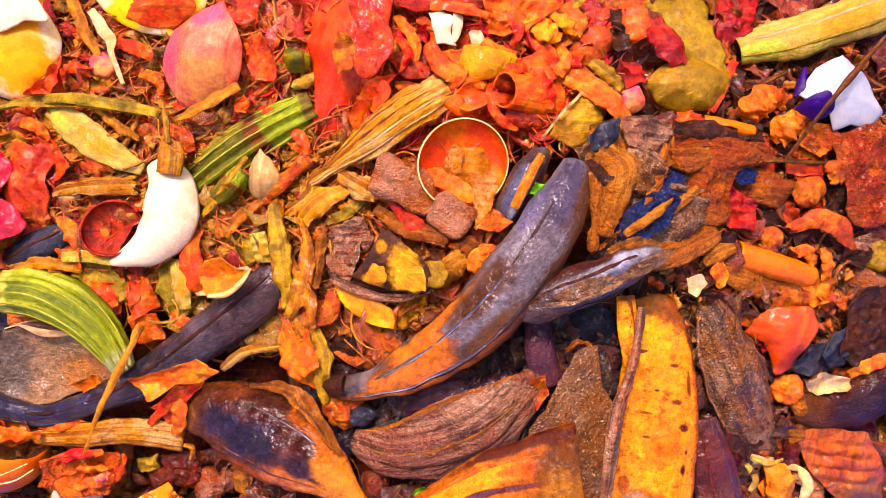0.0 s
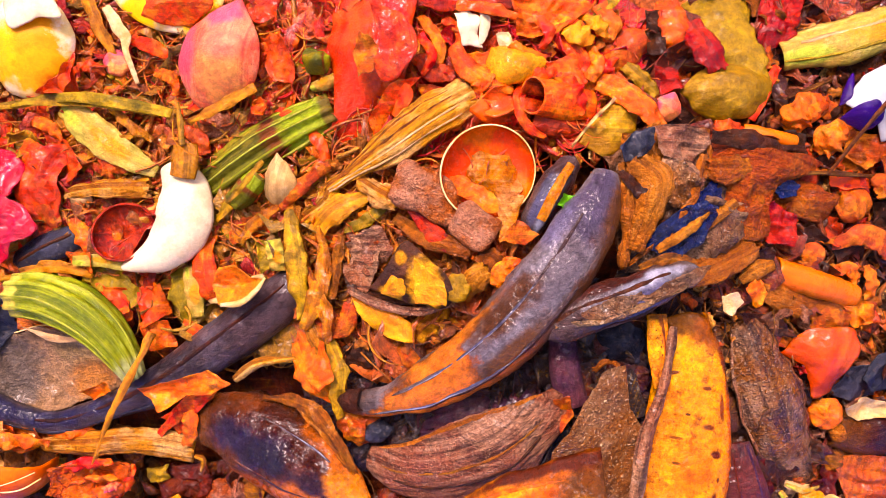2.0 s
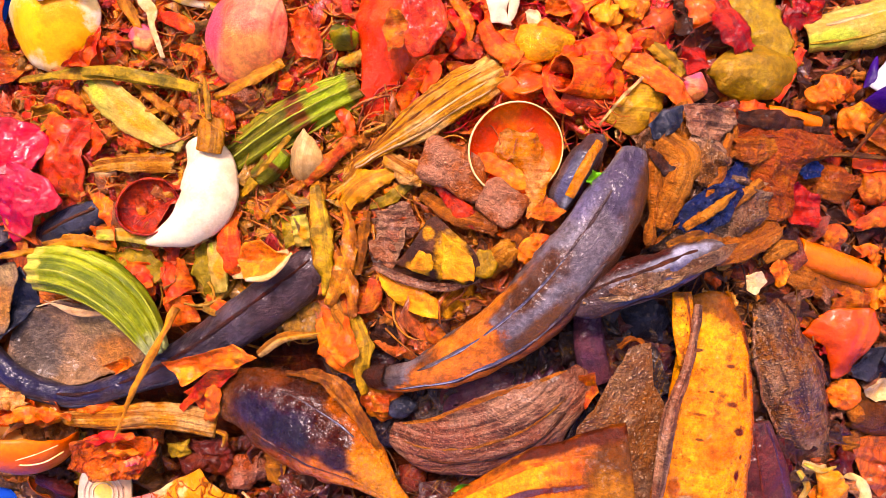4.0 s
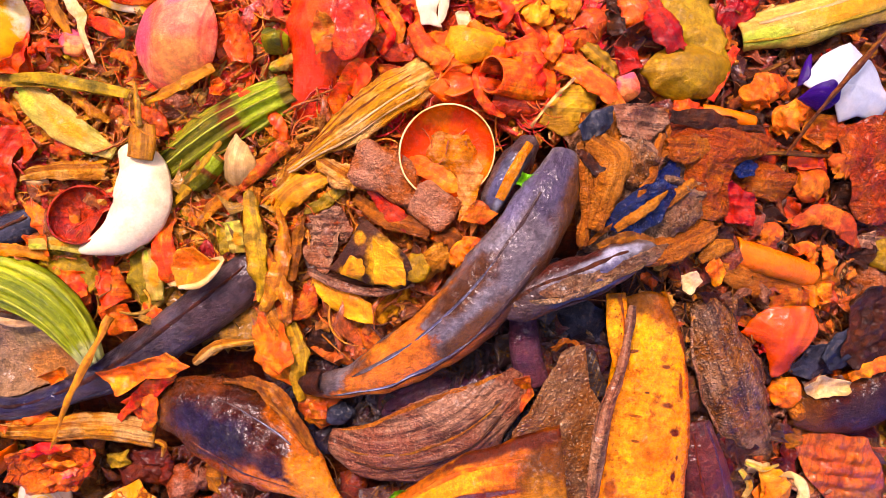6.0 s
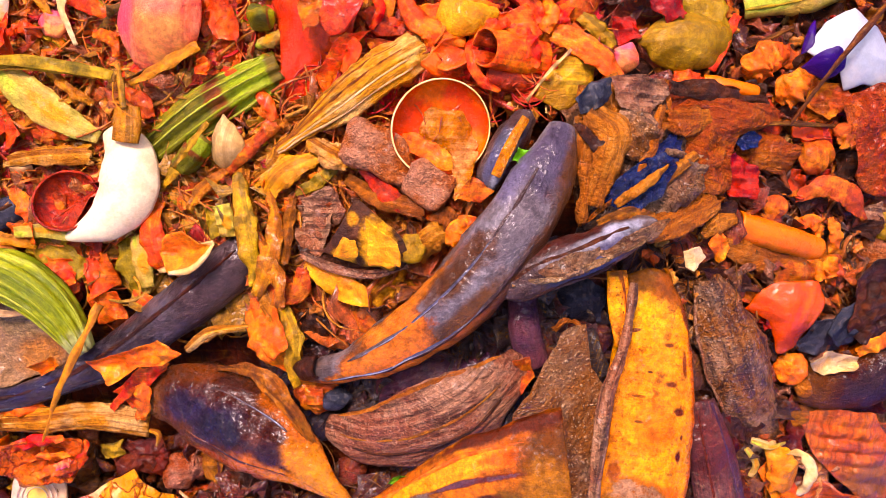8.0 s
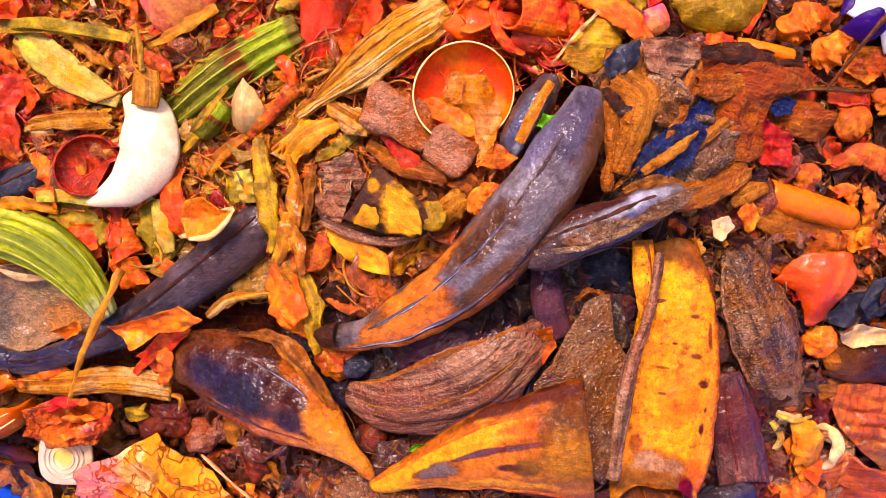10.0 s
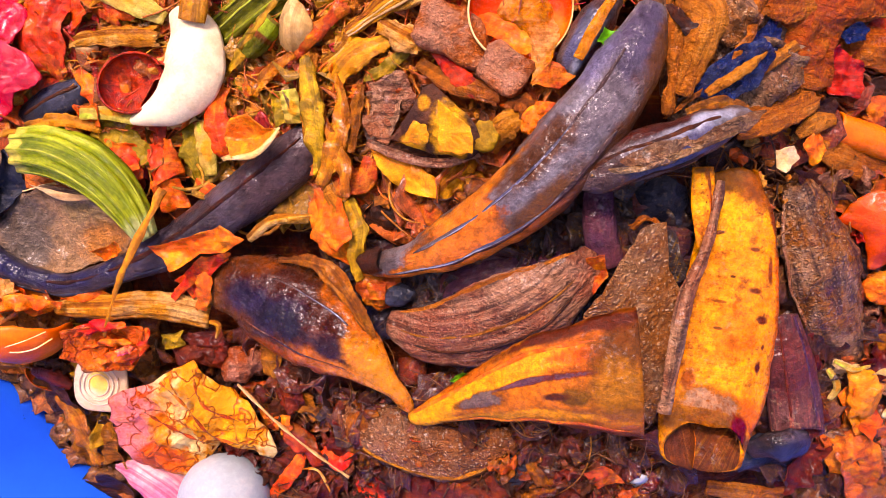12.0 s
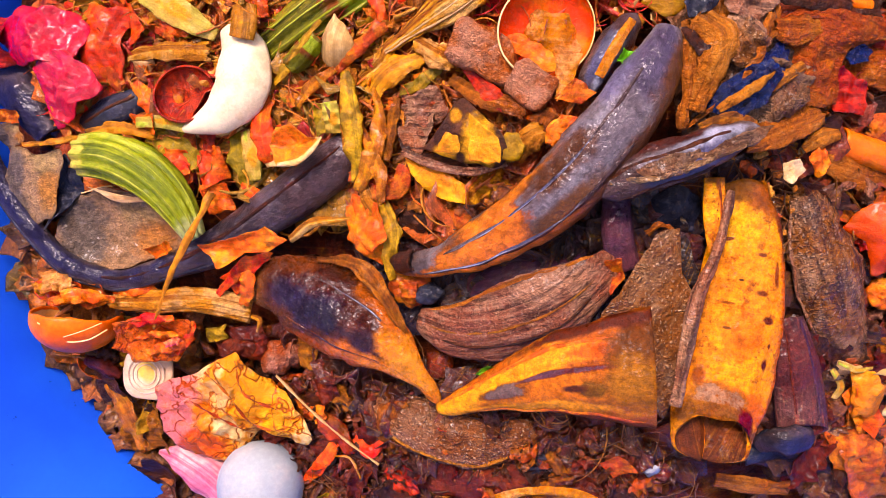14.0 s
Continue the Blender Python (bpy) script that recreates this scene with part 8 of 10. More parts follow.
strip("amber_shred", [(182.1, 7, 191.1, 3.8), (184, -1.1, 192.6, 5.9), (183.3, -9.2, 188.6, 3.2)], MAT["skin_amber"], 'amber skin shred among kitchen scraps', 'peel', arc=35, edge=0.16, wave=0.8, rough=0.9, th=0.6)
sheet("amber_scrap", [(170.5, -11.8, 192.7), (183.2, -10.5, 191.4), (187.6, -18.7, 187.8), (176.5, -21.4, 188.4)], MAT["skin_amber"], 'flaky amber scrap among kitchen scraps', 'peel', dome=2.4, crumple=2.4, jag=0.09, curl=4.0, th=0.45, creases=1.0, round_=False)
strip("rust_shred", [(118.4, -1, 211.9, 3.5), (124.4, 4, 212.9, 7.6), (134.4, 6.7, 206.8, 4.1)], MAT["peel_tan"], 'orange torn strip of peel', 'peel', arc=60)
sheet("orange_scrap", [(120.2, -3.6, 210.2), (126.6, 1.5, 210.2), (131, -6.2, 208.5), (126.1, -12.6, 207.9)], MAT["skin_orange"], 'bright orange peel scrap', 'peel', dome=2.4, crumple=2.4, jag=0.09, curl=4.0, th=0.45, creases=1.0, round_=False)
strip("thin_thread", [(132.8, -11.2, 210.6, 0.8), (132.7, -20, 212, 0.8), (132.8, -31.7, 208.9, 0.5)], MAT["twig"], 'thin upright thread among kitchen scraps', 'twig', arc=340, m=6, rough=0.2)
strip("grey_strip", [(200.8, -26.1, 178.4, 9.5), (207.5, -20.4, 181.3, 12.1), (219.9, -17.8, 178.2, 9.5)], MAT["peel_ridged"], 'grey-brown peel strip among kitchen scraps', 'peel', arc=80)
strip("dark_strip", [(197.7, -49, 173.1, 8.4), (207.8, -43.1, 175.3, 14), (226.6, -37.9, 172.1, 11.3)], MAT["leaf_dark"], 'dark rotten peel strip', 'peel', arc=40, edge=0.16, wave=0.8, rough=0.9, th=0.6)
strip("orange_edge", [(197.5, -54.4, 184, 3.8), (204, -49.6, 189.6, 7), (218.1, -44.6, 186.5, 4.4)], MAT["skin_orange"], 'orange edge of skin', 'peel', arc=30, edge=0.16, wave=0.8, rough=0.9, th=0.6)
sheet("brown_scrap", [(165.7, -81.6, 177.8), (179.4, -78, 175.4), (187.1, -87.3, 171.1), (176, -94.5, 170.4)], MAT["leaf_brown"], 'brown leaf scrap among kitchen scraps', 'leaf', dome=2.4, crumple=2.4, jag=0.09, curl=4.0, th=0.45, creases=1.0, round_=False)
sheet("dark_scrap", [(156.6, -107.4, 170.9), (160.9, -104.2, 172.6), (166.9, -127.8, 166.1), (161.8, -134.5, 163), (152.5, -121.5, 169.1)], MAT["leaf_dark"], 'dark wet hollow leaf', 'leaf', dome=2.4, crumple=2.4, jag=0.09, curl=4.0, th=0.45, creases=1.0, round_=False)
strip("pale_sliver", [(146, -96.7, 188.6, 2.7), (151.2, -104.2, 185.8, 3.3), (149.8, -110.7, 182.2, 2.2)], MAT["stalk_pale"], 'pale sliver of onion', 'onion', arc=60)
strip("pale_sliver", [(148.5, -93.1, 189.1, 2.2), (157.8, -96.5, 186.3, 2.7), (167.2, -96.1, 180.5, 1.7)], MAT["stalk_pale"], 'cream sliver of onion leaf', 'onion', arc=60)
sheet("wine_scrap", [(126.3, -82.2, 196.5), (136.4, -80, 195.2), (142.1, -99.6, 187.9), (131.6, -104.1, 189.9)], MAT["leaf_dark_red"], 'wine-red wet skin beside a plantain', 'peel', dome=2.4, crumple=2.4, jag=0.09, curl=4.0, th=0.45, creases=1.0, round_=False)
strip("tan_skin", [(97.9, -150.3, 189.2, 6.1), (114.2, -153.4, 185.3, 8.7), (135.8, -157.5, 175, 5.2)], MAT["peel_tan"], 'tan curved skin strip', 'peel', arc=70)
strip("dark_arc", [(123.1, -154.8, 181.5, 2.6), (138.5, -150.2, 179.5, 3.1), (147.2, -137.3, 176.4, 2.1)], MAT["leaf_brown"], 'brown thin curved rind', 'peel', arc=45, edge=0.16, wave=0.8, rough=0.9, th=0.6)
sheet("orange_scrap", [(148.2, -129.5, 175.4), (160.6, -123.5, 174.3), (177.5, -132.4, 166.8), (178.7, -152.7, 163), (158.8, -153, 167.2)], MAT["leaf_orange"], 'orange withered skin among kitchen scraps', 'pepper skin', grain=20, folds=0.8, dome=2.4, crumple=2.4, jag=0.09, curl=4.0, th=0.45, creases=1.0, round_=False)
sheet("amber_scrap", [(155.1, -109.7, 178), (164.9, -104, 177), (178.2, -121.1, 168.2), (165.4, -129.6, 170.4)], MAT["skin_amber"], 'amber wet pulp among kitchen scraps', 'pulp', dome=2.4, crumple=2.4, jag=0.09, curl=4.0, th=0.45, creases=1.0, round_=False)
strip("silver_thread", [(-83, -157, 174.4, 1.4), (-73.7, -155.8, 179.6, 1.6), (-68.4, -168.1, 175.1, 1.1)], MAT["film"], 'silvery thin thread among kitchen scraps', 'fibres', arc=80, m=6)
strip("red_strip", [(-71.8, -145.1, 177.8, 3.8), (-63.9, -151.4, 182, 5.9), (-57.1, -144.6, 184.1, 3.7)], MAT["skin_scarlet"], 'red wet strip among kitchen scraps', 'onion skin', arc=40, edge=0.16, wave=0.8, rough=0.9, th=0.6)
sheet("green_scrap", [(-90.1, -107.8, 178.5), (-72.2, -107.5, 186.3), (-76.3, -118, 183), (-87.1, -118.8, 177.5)], MAT["leaf_dark"], 'dark green rotten leaf', 'leaf', dome=2.4, crumple=2.4, jag=0.09, curl=4.0, th=0.45, creases=1.0, round_=False)
sheet("rust_scrap", [(-104.5, -129.7, 172.7), (-93.4, -130.4, 177.4), (-95.3, -139.9, 173.9), (-103.1, -138.5, 171.2)], MAT["skin_rust"], 'rust scrap beside a twig', 'peel', dome=2.4, crumple=2.4, jag=0.09, curl=4.0, th=0.45, creases=1.0, round_=False)
sheet("red_leaf", [(-139.8, -95.8, 173.4), (-121.2, -92.2, 178.8), (-115.8, -101.8, 176.9), (-131.4, -109.6, 171.4)], MAT["leaf_dark_red"], 'glossy dark red leaf fold', 'leaf', dome=2.4, crumple=2.4, jag=0.09, curl=4.0, th=0.45, creases=1.0, round_=False)
sheet("brown_leaf", [(-102, -97.9, 177.2), (-89.7, -98.9, 182.1), (-92.8, -113.6, 177.8), (-100.5, -112, 175.1)], MAT["leaf_brown"], 'brown wet leaf among kitchen scraps', 'leaf', dome=2.4, crumple=2.4, jag=0.09, curl=4.0, th=0.45, creases=1.0, round_=False)
sheet("olive_scrap", [(-150.2, -96.2, 175.9), (-137.8, -93.4, 179), (-137, -100.6, 176.7), (-148, -103.4, 173.5)], MAT["leaf_olive"], 'olive stalk scrap under a stem', 'stalk', dome=2.4, crumple=2.4, jag=0.09, curl=4.0, th=0.45, creases=1.0, round_=False)
strip("orange_fold", [(-126.7, -60.4, 191, 4.7), (-122.5, -70.3, 194, 7.3), (-125.4, -81.8, 188, 4.8)], MAT["skin_orange"], 'orange fold beside the black peel', 'peel', arc=40, edge=0.16, wave=0.8, rough=0.9, th=0.6)
strip("red_fold", [(-140.5, -77.9, 184.7, 3.7), (-129.1, -67.1, 191, 5.8), (-113.5, -57.5, 190.7, 3.6)], MAT["skin_vermilion"], 'vermilion fold of skin', 'onion skin', arc=40, edge=0.16, wave=0.8, rough=0.9, th=0.6)
strip("pale_shred", [(-123.4, -87.3, 185.3, 2.1), (-118.8, -89, 186.6, 3.2), (-121.3, -95.8, 182.1, 1.3)], MAT["stalk_wood"], 'pale frayed stem end', 'stalk', arc=60)
strip("brown_stalk", [(-89.9, -57.7, 195.1, 3.1), (-68.2, -57.9, 207.4, 6.4), (-54.5, -71.4, 211.2, 7.3), (-45.5, -87.3, 207.1, 2.9)], MAT["leaf_brown"], 'brown split leaf stalk', 'leaf', arc=55, edge=0.16, wave=0.8, rough=0.9, th=0.6)
strip("brown_stalk", [(-70.4, -59.2, 208.6, 1.5), (-56.1, -70.8, 216.7, 1.7), (-46.6, -85.2, 212.9, 1.2)], MAT["peel_tan"], 'straw-coloured fibre on a leaf stalk', 'leaf', arc=45, m=6, edge=0.16, wave=0.8, rough=0.9, th=0.6)
sheet("orange_scrap", [(-73.2, -26.3, 203), (-59.4, -30.5, 210.1), (-53.7, -44.6, 210.4), (-61.2, -52.6, 206.2), (-69.7, -45.9, 202.8)], MAT["skin_amber"], 'amber peel beside the dried leaf', 'peel', dome=2.4, crumple=2.4, jag=0.09, curl=4.0, th=0.45, creases=1.0, round_=False)
strip("olive_leaf", [(-57.3, -30.3, 207.9, 4.9), (-52.4, -42.1, 212, 7.7), (-53.8, -54.4, 208.7, 6.3), (-52.1, -64.5, 204.7, 3.5)], MAT["stalk_olive"], 'olive dried leaf blade', 'leaf', arc=40, edge=0.16, wave=0.8, rough=0.9, th=0.6)
sheet("russet_scrap", [(-51.7, -63.8, 198.9), (-40.9, -65, 205), (-41.9, -71.5, 203.1), (-49.9, -72.5, 198.9)], MAT["skin_rust"], 'russet scrap by the banana tip', 'peel', dome=2.4, crumple=2.4, jag=0.09, curl=4.0, th=0.45, creases=1.0, round_=False)
strip("brown_edge", [(-236.7, -71.4, 177.1, 3.9), (-216.4, -74.6, 181.8, 5.5), (-197.8, -78.3, 179.1, 3.8)], MAT["leaf_brown"], 'brown paper edge under black peel', 'onion skin', arc=30, edge=0.16, wave=0.8, rough=0.9, th=0.6)
strip("orange_shred", [(-195.3, -79.3, 180.9, 3.8), (-182.2, -77.5, 184.5, 6.5), (-171.1, -79, 181.2, 4.3)], MAT["skin_orange"], 'orange crumpled shred among kitchen scraps', 'peel', arc=40, edge=0.16, wave=0.8, rough=0.9, th=0.6)
sheet("cream_scrap", [(-207.4, -77.5, 179.8), (-198.8, -76.1, 182.5), (-201.4, -82.6, 180)], MAT["cream_skin"], 'small pale scrap of shell', 'shell piece', dome=0.6, crumple=2.4, jag=0.09, curl=4.0, th=0.45, creases=1.0, round_=False)
sheet("grey_scrap", [(-257.9, -0.8, 178.1), (-243.2, 2, 182.8), (-238.3, -7.2, 183.5), (-252.8, -11.6, 178.9)], MAT["peel_grey"], 'grey-brown scrap at the tub wall', 'peel', dome=2.4, crumple=2.4, jag=0.09, curl=4.0, th=0.45, creases=1.0, round_=False)
strip("tan_stalk", [(-238.5, -9.4, 187.5, 2.1), (-219.8, -7.9, 192.9, 2.6), (-207.3, -5, 190.9, 2.1)], MAT["stalk_mustard"], 'thin tan stalk by the tub wall', 'stalk', arc=60, edge=0.16, wave=0.8, rough=0.9, th=0.6)
sheet("orange_scrap", [(-257.3, 8.3, 181.3), (-242.7, 7, 185.9), (-238.6, 0.6, 185.6), (-256.3, 1.7, 180.5)], MAT["leaf_orange"], 'orange scrap at the tub wall', 'peel', dome=0.6, crumple=2.4, jag=0.09, curl=4.0, th=0.45, creases=1.0, round_=False)
sheet("cream_scrap", [(-205.6, -28.4, 188), (-184.5, -32, 191.2), (-168.2, -32.9, 190.9), (-187.8, -35.3, 189.8)], MAT["clove_tan"], 'tan thin rind under the green stalk', 'peel', dome=1, crumple=0.8)
sheet("amber_flake", [(-173.3, -57.1, 187), (-162.7, -52.3, 189.5), (-158.7, -56, 189), (-169.4, -61.4, 186.3)], MAT["skin_amber"], 'amber flake in the grey peel', 'peel', dome=0.6, crumple=2.4, jag=0.09, curl=4.0, th=0.45, creases=1.0, round_=False)

# dark sheets laid in the gaps as painted shade between the pieces
sheet("dark_scrap", [(142.6, 21.3, 199.4), (153.5, 24, 198.5), (161.1, 17.5, 196.3), (151.6, 10.9, 196.6)], MAT["leaf_dark"], 'black-brown sheet painting shade in a gap', 'compost', dome=0.6, crumple=1.9, jag=0.09, curl=4.0, th=0.45, creases=1.0, round_=False)
sheet("dark_scrap", [(181.6, 35.1, 192.8), (191.2, 36.5, 192.3), (195.2, 24.6, 189.7), (185.5, 21.9, 190.1)], MAT["leaf_dark"], 'black-brown sheet painting shade in a gap', 'compost', dome=0.6, crumple=1.9, jag=0.09, curl=4.0, th=0.45, creases=1.0, round_=False)
sheet("dark_scrap", [(163.1, 18.9, 194.8), (177.1, 17.6, 193.4), (182.7, 7, 190), (168, 5.6, 192.5)], MAT["leaf_dark"], 'black-brown sheet painting shade in a gap', 'compost', dome=0.6, crumple=1.9, jag=0.09, curl=4.0, th=0.45, creases=1.0, round_=False)
sheet("dark_scrap", [(193.9, 15.2, 186.8), (205.9, 7.1, 184.7), (203.9, -3.9, 183.2), (193.4, 1.6, 185)], MAT["leaf_dark"], 'black-brown sheet painting shade in a gap', 'compost', dome=0.6, crumple=1.9, jag=0.09, curl=4.0, th=0.45, creases=1.0, round_=False)
sheet("dark_scrap", [(159.5, -21.3, 189.9), (174.8, -25.6, 186.2), (169.8, -36.6, 184.9), (158.7, -32.2, 188.7)], MAT["leaf_dark"], 'black-brown sheet painting shade in a gap', 'compost', dome=0.6, crumple=1.9, jag=0.09, curl=4.0, th=0.45, creases=1.0, round_=False)
sheet("dark_scrap", [(198.7, -30.4, 176.9), (215.7, -27.7, 176.6), (221.4, -43.6, 171.3), (203.6, -44.8, 172.8)], MAT["leaf_dark"], 'black-brown sheet painting shade in a gap', 'compost', dome=0.6, crumple=1.9, jag=0.09, curl=4.0, th=0.45, creases=1.0, round_=False)
sheet("dark_scrap", [(121.1, 11.8, 207.9), (133.4, 14.4, 206.1), (135.2, 5.4, 204.5), (123.9, 2.8, 207.1)], MAT["leaf_dark"], 'black-brown sheet painting shade in a gap', 'compost', dome=0.6, crumple=1.9, jag=0.09, curl=4.0, th=0.45, creases=1.0, round_=False)
sheet("dark_scrap", [(141.6, 76.1, 196.2), (149.5, 81.4, 196.5), (154.7, 72, 196.5), (145.4, 66.7, 196.5)], MAT["leaf_dark"], 'black-brown sheet painting shade in a gap', 'compost', dome=0.6, crumple=1.9, jag=0.09, curl=4.0, th=0.45, creases=1.0, round_=False)
sheet("dark_scrap", [(116.3, -13.9, 206.3), (136.4, -15.4, 201), (146.6, -25, 195.2), (128.4, -24.5, 201.2)], MAT["leaf_dark"], 'black-brown sheet painting shade in a gap', 'compost', dome=0.6, crumple=1.9, jag=0.09, curl=4.0, th=0.45, creases=1.0, round_=False)
sheet("dark_scrap", [(130.8, -106.9, 185.8), (145.8, -105.3, 182), (151, -120.9, 175.8), (135.1, -120.6, 181)], MAT["leaf_dark_red"], 'dark wine-red sheet painting shade in a gap', 'compost', dome=0.6, crumple=1.9, jag=0.09, curl=4.0, th=0.45, creases=1.0, round_=False)
sheet("dark_scrap", [(177.1, -95.1, 167.9), (189.1, -96.8, 166.7), (194.2, -110.9, 162), (180.1, -110.3, 164.3)], MAT["leaf_dark_red"], 'dark wine-red sheet painting shade in a gap', 'compost', dome=0.6, crumple=1.9, jag=0.09, curl=4.0, th=0.45, creases=1.0, round_=False)
sheet("dark_scrap", [(201, -72.7, 166.3), (216.2, -77.3, 164.6), (220.3, -86.4, 162.4), (205.7, -86.4, 162.6)], MAT["leaf_dark_red"], 'dark wine-red sheet painting shade in a gap', 'compost', dome=0.6, crumple=1.9, jag=0.09, curl=4.0, th=0.45, creases=1.0, round_=False)

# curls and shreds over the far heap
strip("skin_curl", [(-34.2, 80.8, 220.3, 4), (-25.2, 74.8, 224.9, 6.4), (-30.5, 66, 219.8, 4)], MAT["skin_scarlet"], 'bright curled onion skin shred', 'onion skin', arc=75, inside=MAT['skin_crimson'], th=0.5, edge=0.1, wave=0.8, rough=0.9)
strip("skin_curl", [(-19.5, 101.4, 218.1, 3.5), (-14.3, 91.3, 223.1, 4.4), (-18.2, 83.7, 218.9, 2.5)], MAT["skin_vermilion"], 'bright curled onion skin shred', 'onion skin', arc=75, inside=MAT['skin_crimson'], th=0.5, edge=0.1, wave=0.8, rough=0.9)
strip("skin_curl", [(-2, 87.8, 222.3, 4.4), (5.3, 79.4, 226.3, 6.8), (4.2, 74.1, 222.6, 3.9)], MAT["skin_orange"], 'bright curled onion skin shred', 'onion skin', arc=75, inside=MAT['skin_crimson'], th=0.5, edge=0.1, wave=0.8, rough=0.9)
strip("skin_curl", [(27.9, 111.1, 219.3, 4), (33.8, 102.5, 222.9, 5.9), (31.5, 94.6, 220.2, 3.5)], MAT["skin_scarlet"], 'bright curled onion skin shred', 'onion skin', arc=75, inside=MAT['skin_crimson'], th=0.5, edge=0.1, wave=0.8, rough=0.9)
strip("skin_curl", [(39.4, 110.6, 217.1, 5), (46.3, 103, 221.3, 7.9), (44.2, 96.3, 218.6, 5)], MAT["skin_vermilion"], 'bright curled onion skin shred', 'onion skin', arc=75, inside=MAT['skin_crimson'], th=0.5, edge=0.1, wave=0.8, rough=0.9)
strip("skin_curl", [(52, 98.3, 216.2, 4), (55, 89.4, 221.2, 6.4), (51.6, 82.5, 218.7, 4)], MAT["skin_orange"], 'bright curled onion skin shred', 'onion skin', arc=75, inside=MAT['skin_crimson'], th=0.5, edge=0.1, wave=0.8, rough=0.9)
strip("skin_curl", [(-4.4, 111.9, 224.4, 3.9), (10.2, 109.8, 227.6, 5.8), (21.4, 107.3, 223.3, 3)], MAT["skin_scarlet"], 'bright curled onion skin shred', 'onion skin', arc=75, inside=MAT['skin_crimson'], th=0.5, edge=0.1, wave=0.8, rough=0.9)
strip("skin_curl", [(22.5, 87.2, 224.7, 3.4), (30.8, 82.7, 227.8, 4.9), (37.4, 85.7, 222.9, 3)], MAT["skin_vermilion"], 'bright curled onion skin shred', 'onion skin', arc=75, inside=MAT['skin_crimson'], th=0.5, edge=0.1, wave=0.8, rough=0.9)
strip("skin_curl", [(-182.8, 90.6, 190.3, 3.8), (-172.8, 92.2, 194.4, 5.9), (-165.8, 88.8, 192.1, 3.2)], MAT["skin_vermilion"], 'torn curled onion skin shred', 'onion skin', arc=65, th=0.5, edge=0.12, wave=0.8, rough=0.9)
strip("skin_curl", [(-142.3, 89.7, 194.1, 3.7), (-132.7, 86, 198.3, 5.3), (-131.2, 78.7, 195.1, 2.7)], MAT["skin_orange"], 'torn curled onion skin shred', 'onion skin', arc=65, th=0.5, edge=0.12, wave=0.8, rough=0.9)
strip("skin_curl", [(-130, 64.2, 194.6, 4.8), (-120.6, 59.5, 198.6, 7.9), (-117.6, 52, 195.5, 4.2)], MAT["onion_red"], 'torn curled onion skin shred', 'onion skin', arc=65, th=0.5, edge=0.12, wave=0.8, rough=0.9)
strip("skin_curl", [(-160.8, 36.6, 190.3, 3.2), (-165, 44.3, 193.2, 5.3), (-174.7, 47.4, 189.7, 3.2)], MAT["skin_rust"], 'torn curled onion skin shred', 'onion skin', arc=65, th=0.5, edge=0.12, wave=0.8, rough=0.9)
strip("skin_curl", [(-84, 71.7, 203.5, 3.6), (-76.5, 67, 207.9, 5.6), (-80, 60, 203.5, 3.1)], MAT["skin_vermilion"], 'torn curled onion skin shred', 'onion skin', arc=65, th=0.5, edge=0.12, wave=0.8, rough=0.9)
strip("skin_curl", [(-202.1, 67.8, 189.1, 4.3), (-191.8, 64.4, 193.1, 6.4), (-186.3, 58.1, 190.7, 3.2)], MAT["skin_orange"], 'torn curled onion skin shred', 'onion skin', arc=65, th=0.5, edge=0.12, wave=0.8, rough=0.9)
strip("skin_curl", [(-172, 56.9, 189.7, 4.3), (-163.6, 48.3, 193.3, 6.9), (-155.4, 44.6, 190.7, 3.8)], MAT["onion_red"], 'torn curled onion skin shred', 'onion skin', arc=65, th=0.5, edge=0.12, wave=0.8, rough=0.9)
strip("skin_curl", [(-70.4, 64.7, 206.2, 3.6), (-63.2, 56.3, 210.4, 5.6), (-59.8, 49, 207.8, 3.1)], MAT["skin_scarlet"], 'torn curled onion skin shred', 'onion skin', arc=65, th=0.5, edge=0.12, wave=0.8, rough=0.9)
strip("skin_curl", [(-100, 43.9, 196.9, 3.2), (-92.3, 38.1, 200.9, 5.2), (-94.6, 30.6, 196.9, 2.6)], MAT["skin_orange"], 'torn curled onion skin shred', 'onion skin', arc=65, th=0.5, edge=0.12, wave=0.8, rough=0.9)
strip("skin_curl", [(-168.4, 7, 190.9, 3.8), (-159, 2.9, 193.8, 6.4), (-151, 4.3, 190.9, 3.2)], MAT["skin_rust"], 'torn curled onion skin shred', 'onion skin', arc=65, th=0.5, edge=0.12, wave=0.8, rough=0.9)

# loose scraps between the pieces
scatter("red_scraps", "loose red and orange onion scraps", ['b83c18', 'e05a1c', 'e87c2c', 'c84420', 'f09440', 'd86624', 'b06a24', 'e0401c'], [(-144.7, 72.9, 90.4, 82.2), (-180.9, 18.1, 52.2, 44)], 1600, (9, 30), seed=1, rise=(-8, 2))
scatter("olive_scraps", "loose olive and straw leaf shreds", ['947420', 'b88a38', '7e5a18', 'cc9a48', '946a24', 'b07a2c'], [(-130.6, 56.3, 51.9, 68.3), (-97.3, 1.6, 43.5, 40.8)], 520, (10, 36), thin=3.5, seed=2, rise=(-8, 2))
scatter("bright_scraps", "bright red and amber onion skin scraps", ['e82010', 'f04c10', 'f46c18', 'd83020', 'f68c24', 'c01810', 'f05a1c'], [(0.5, 96.2, 74.2, 43.5)], 560, (9, 30), seed=3, rise=(-9, 2))
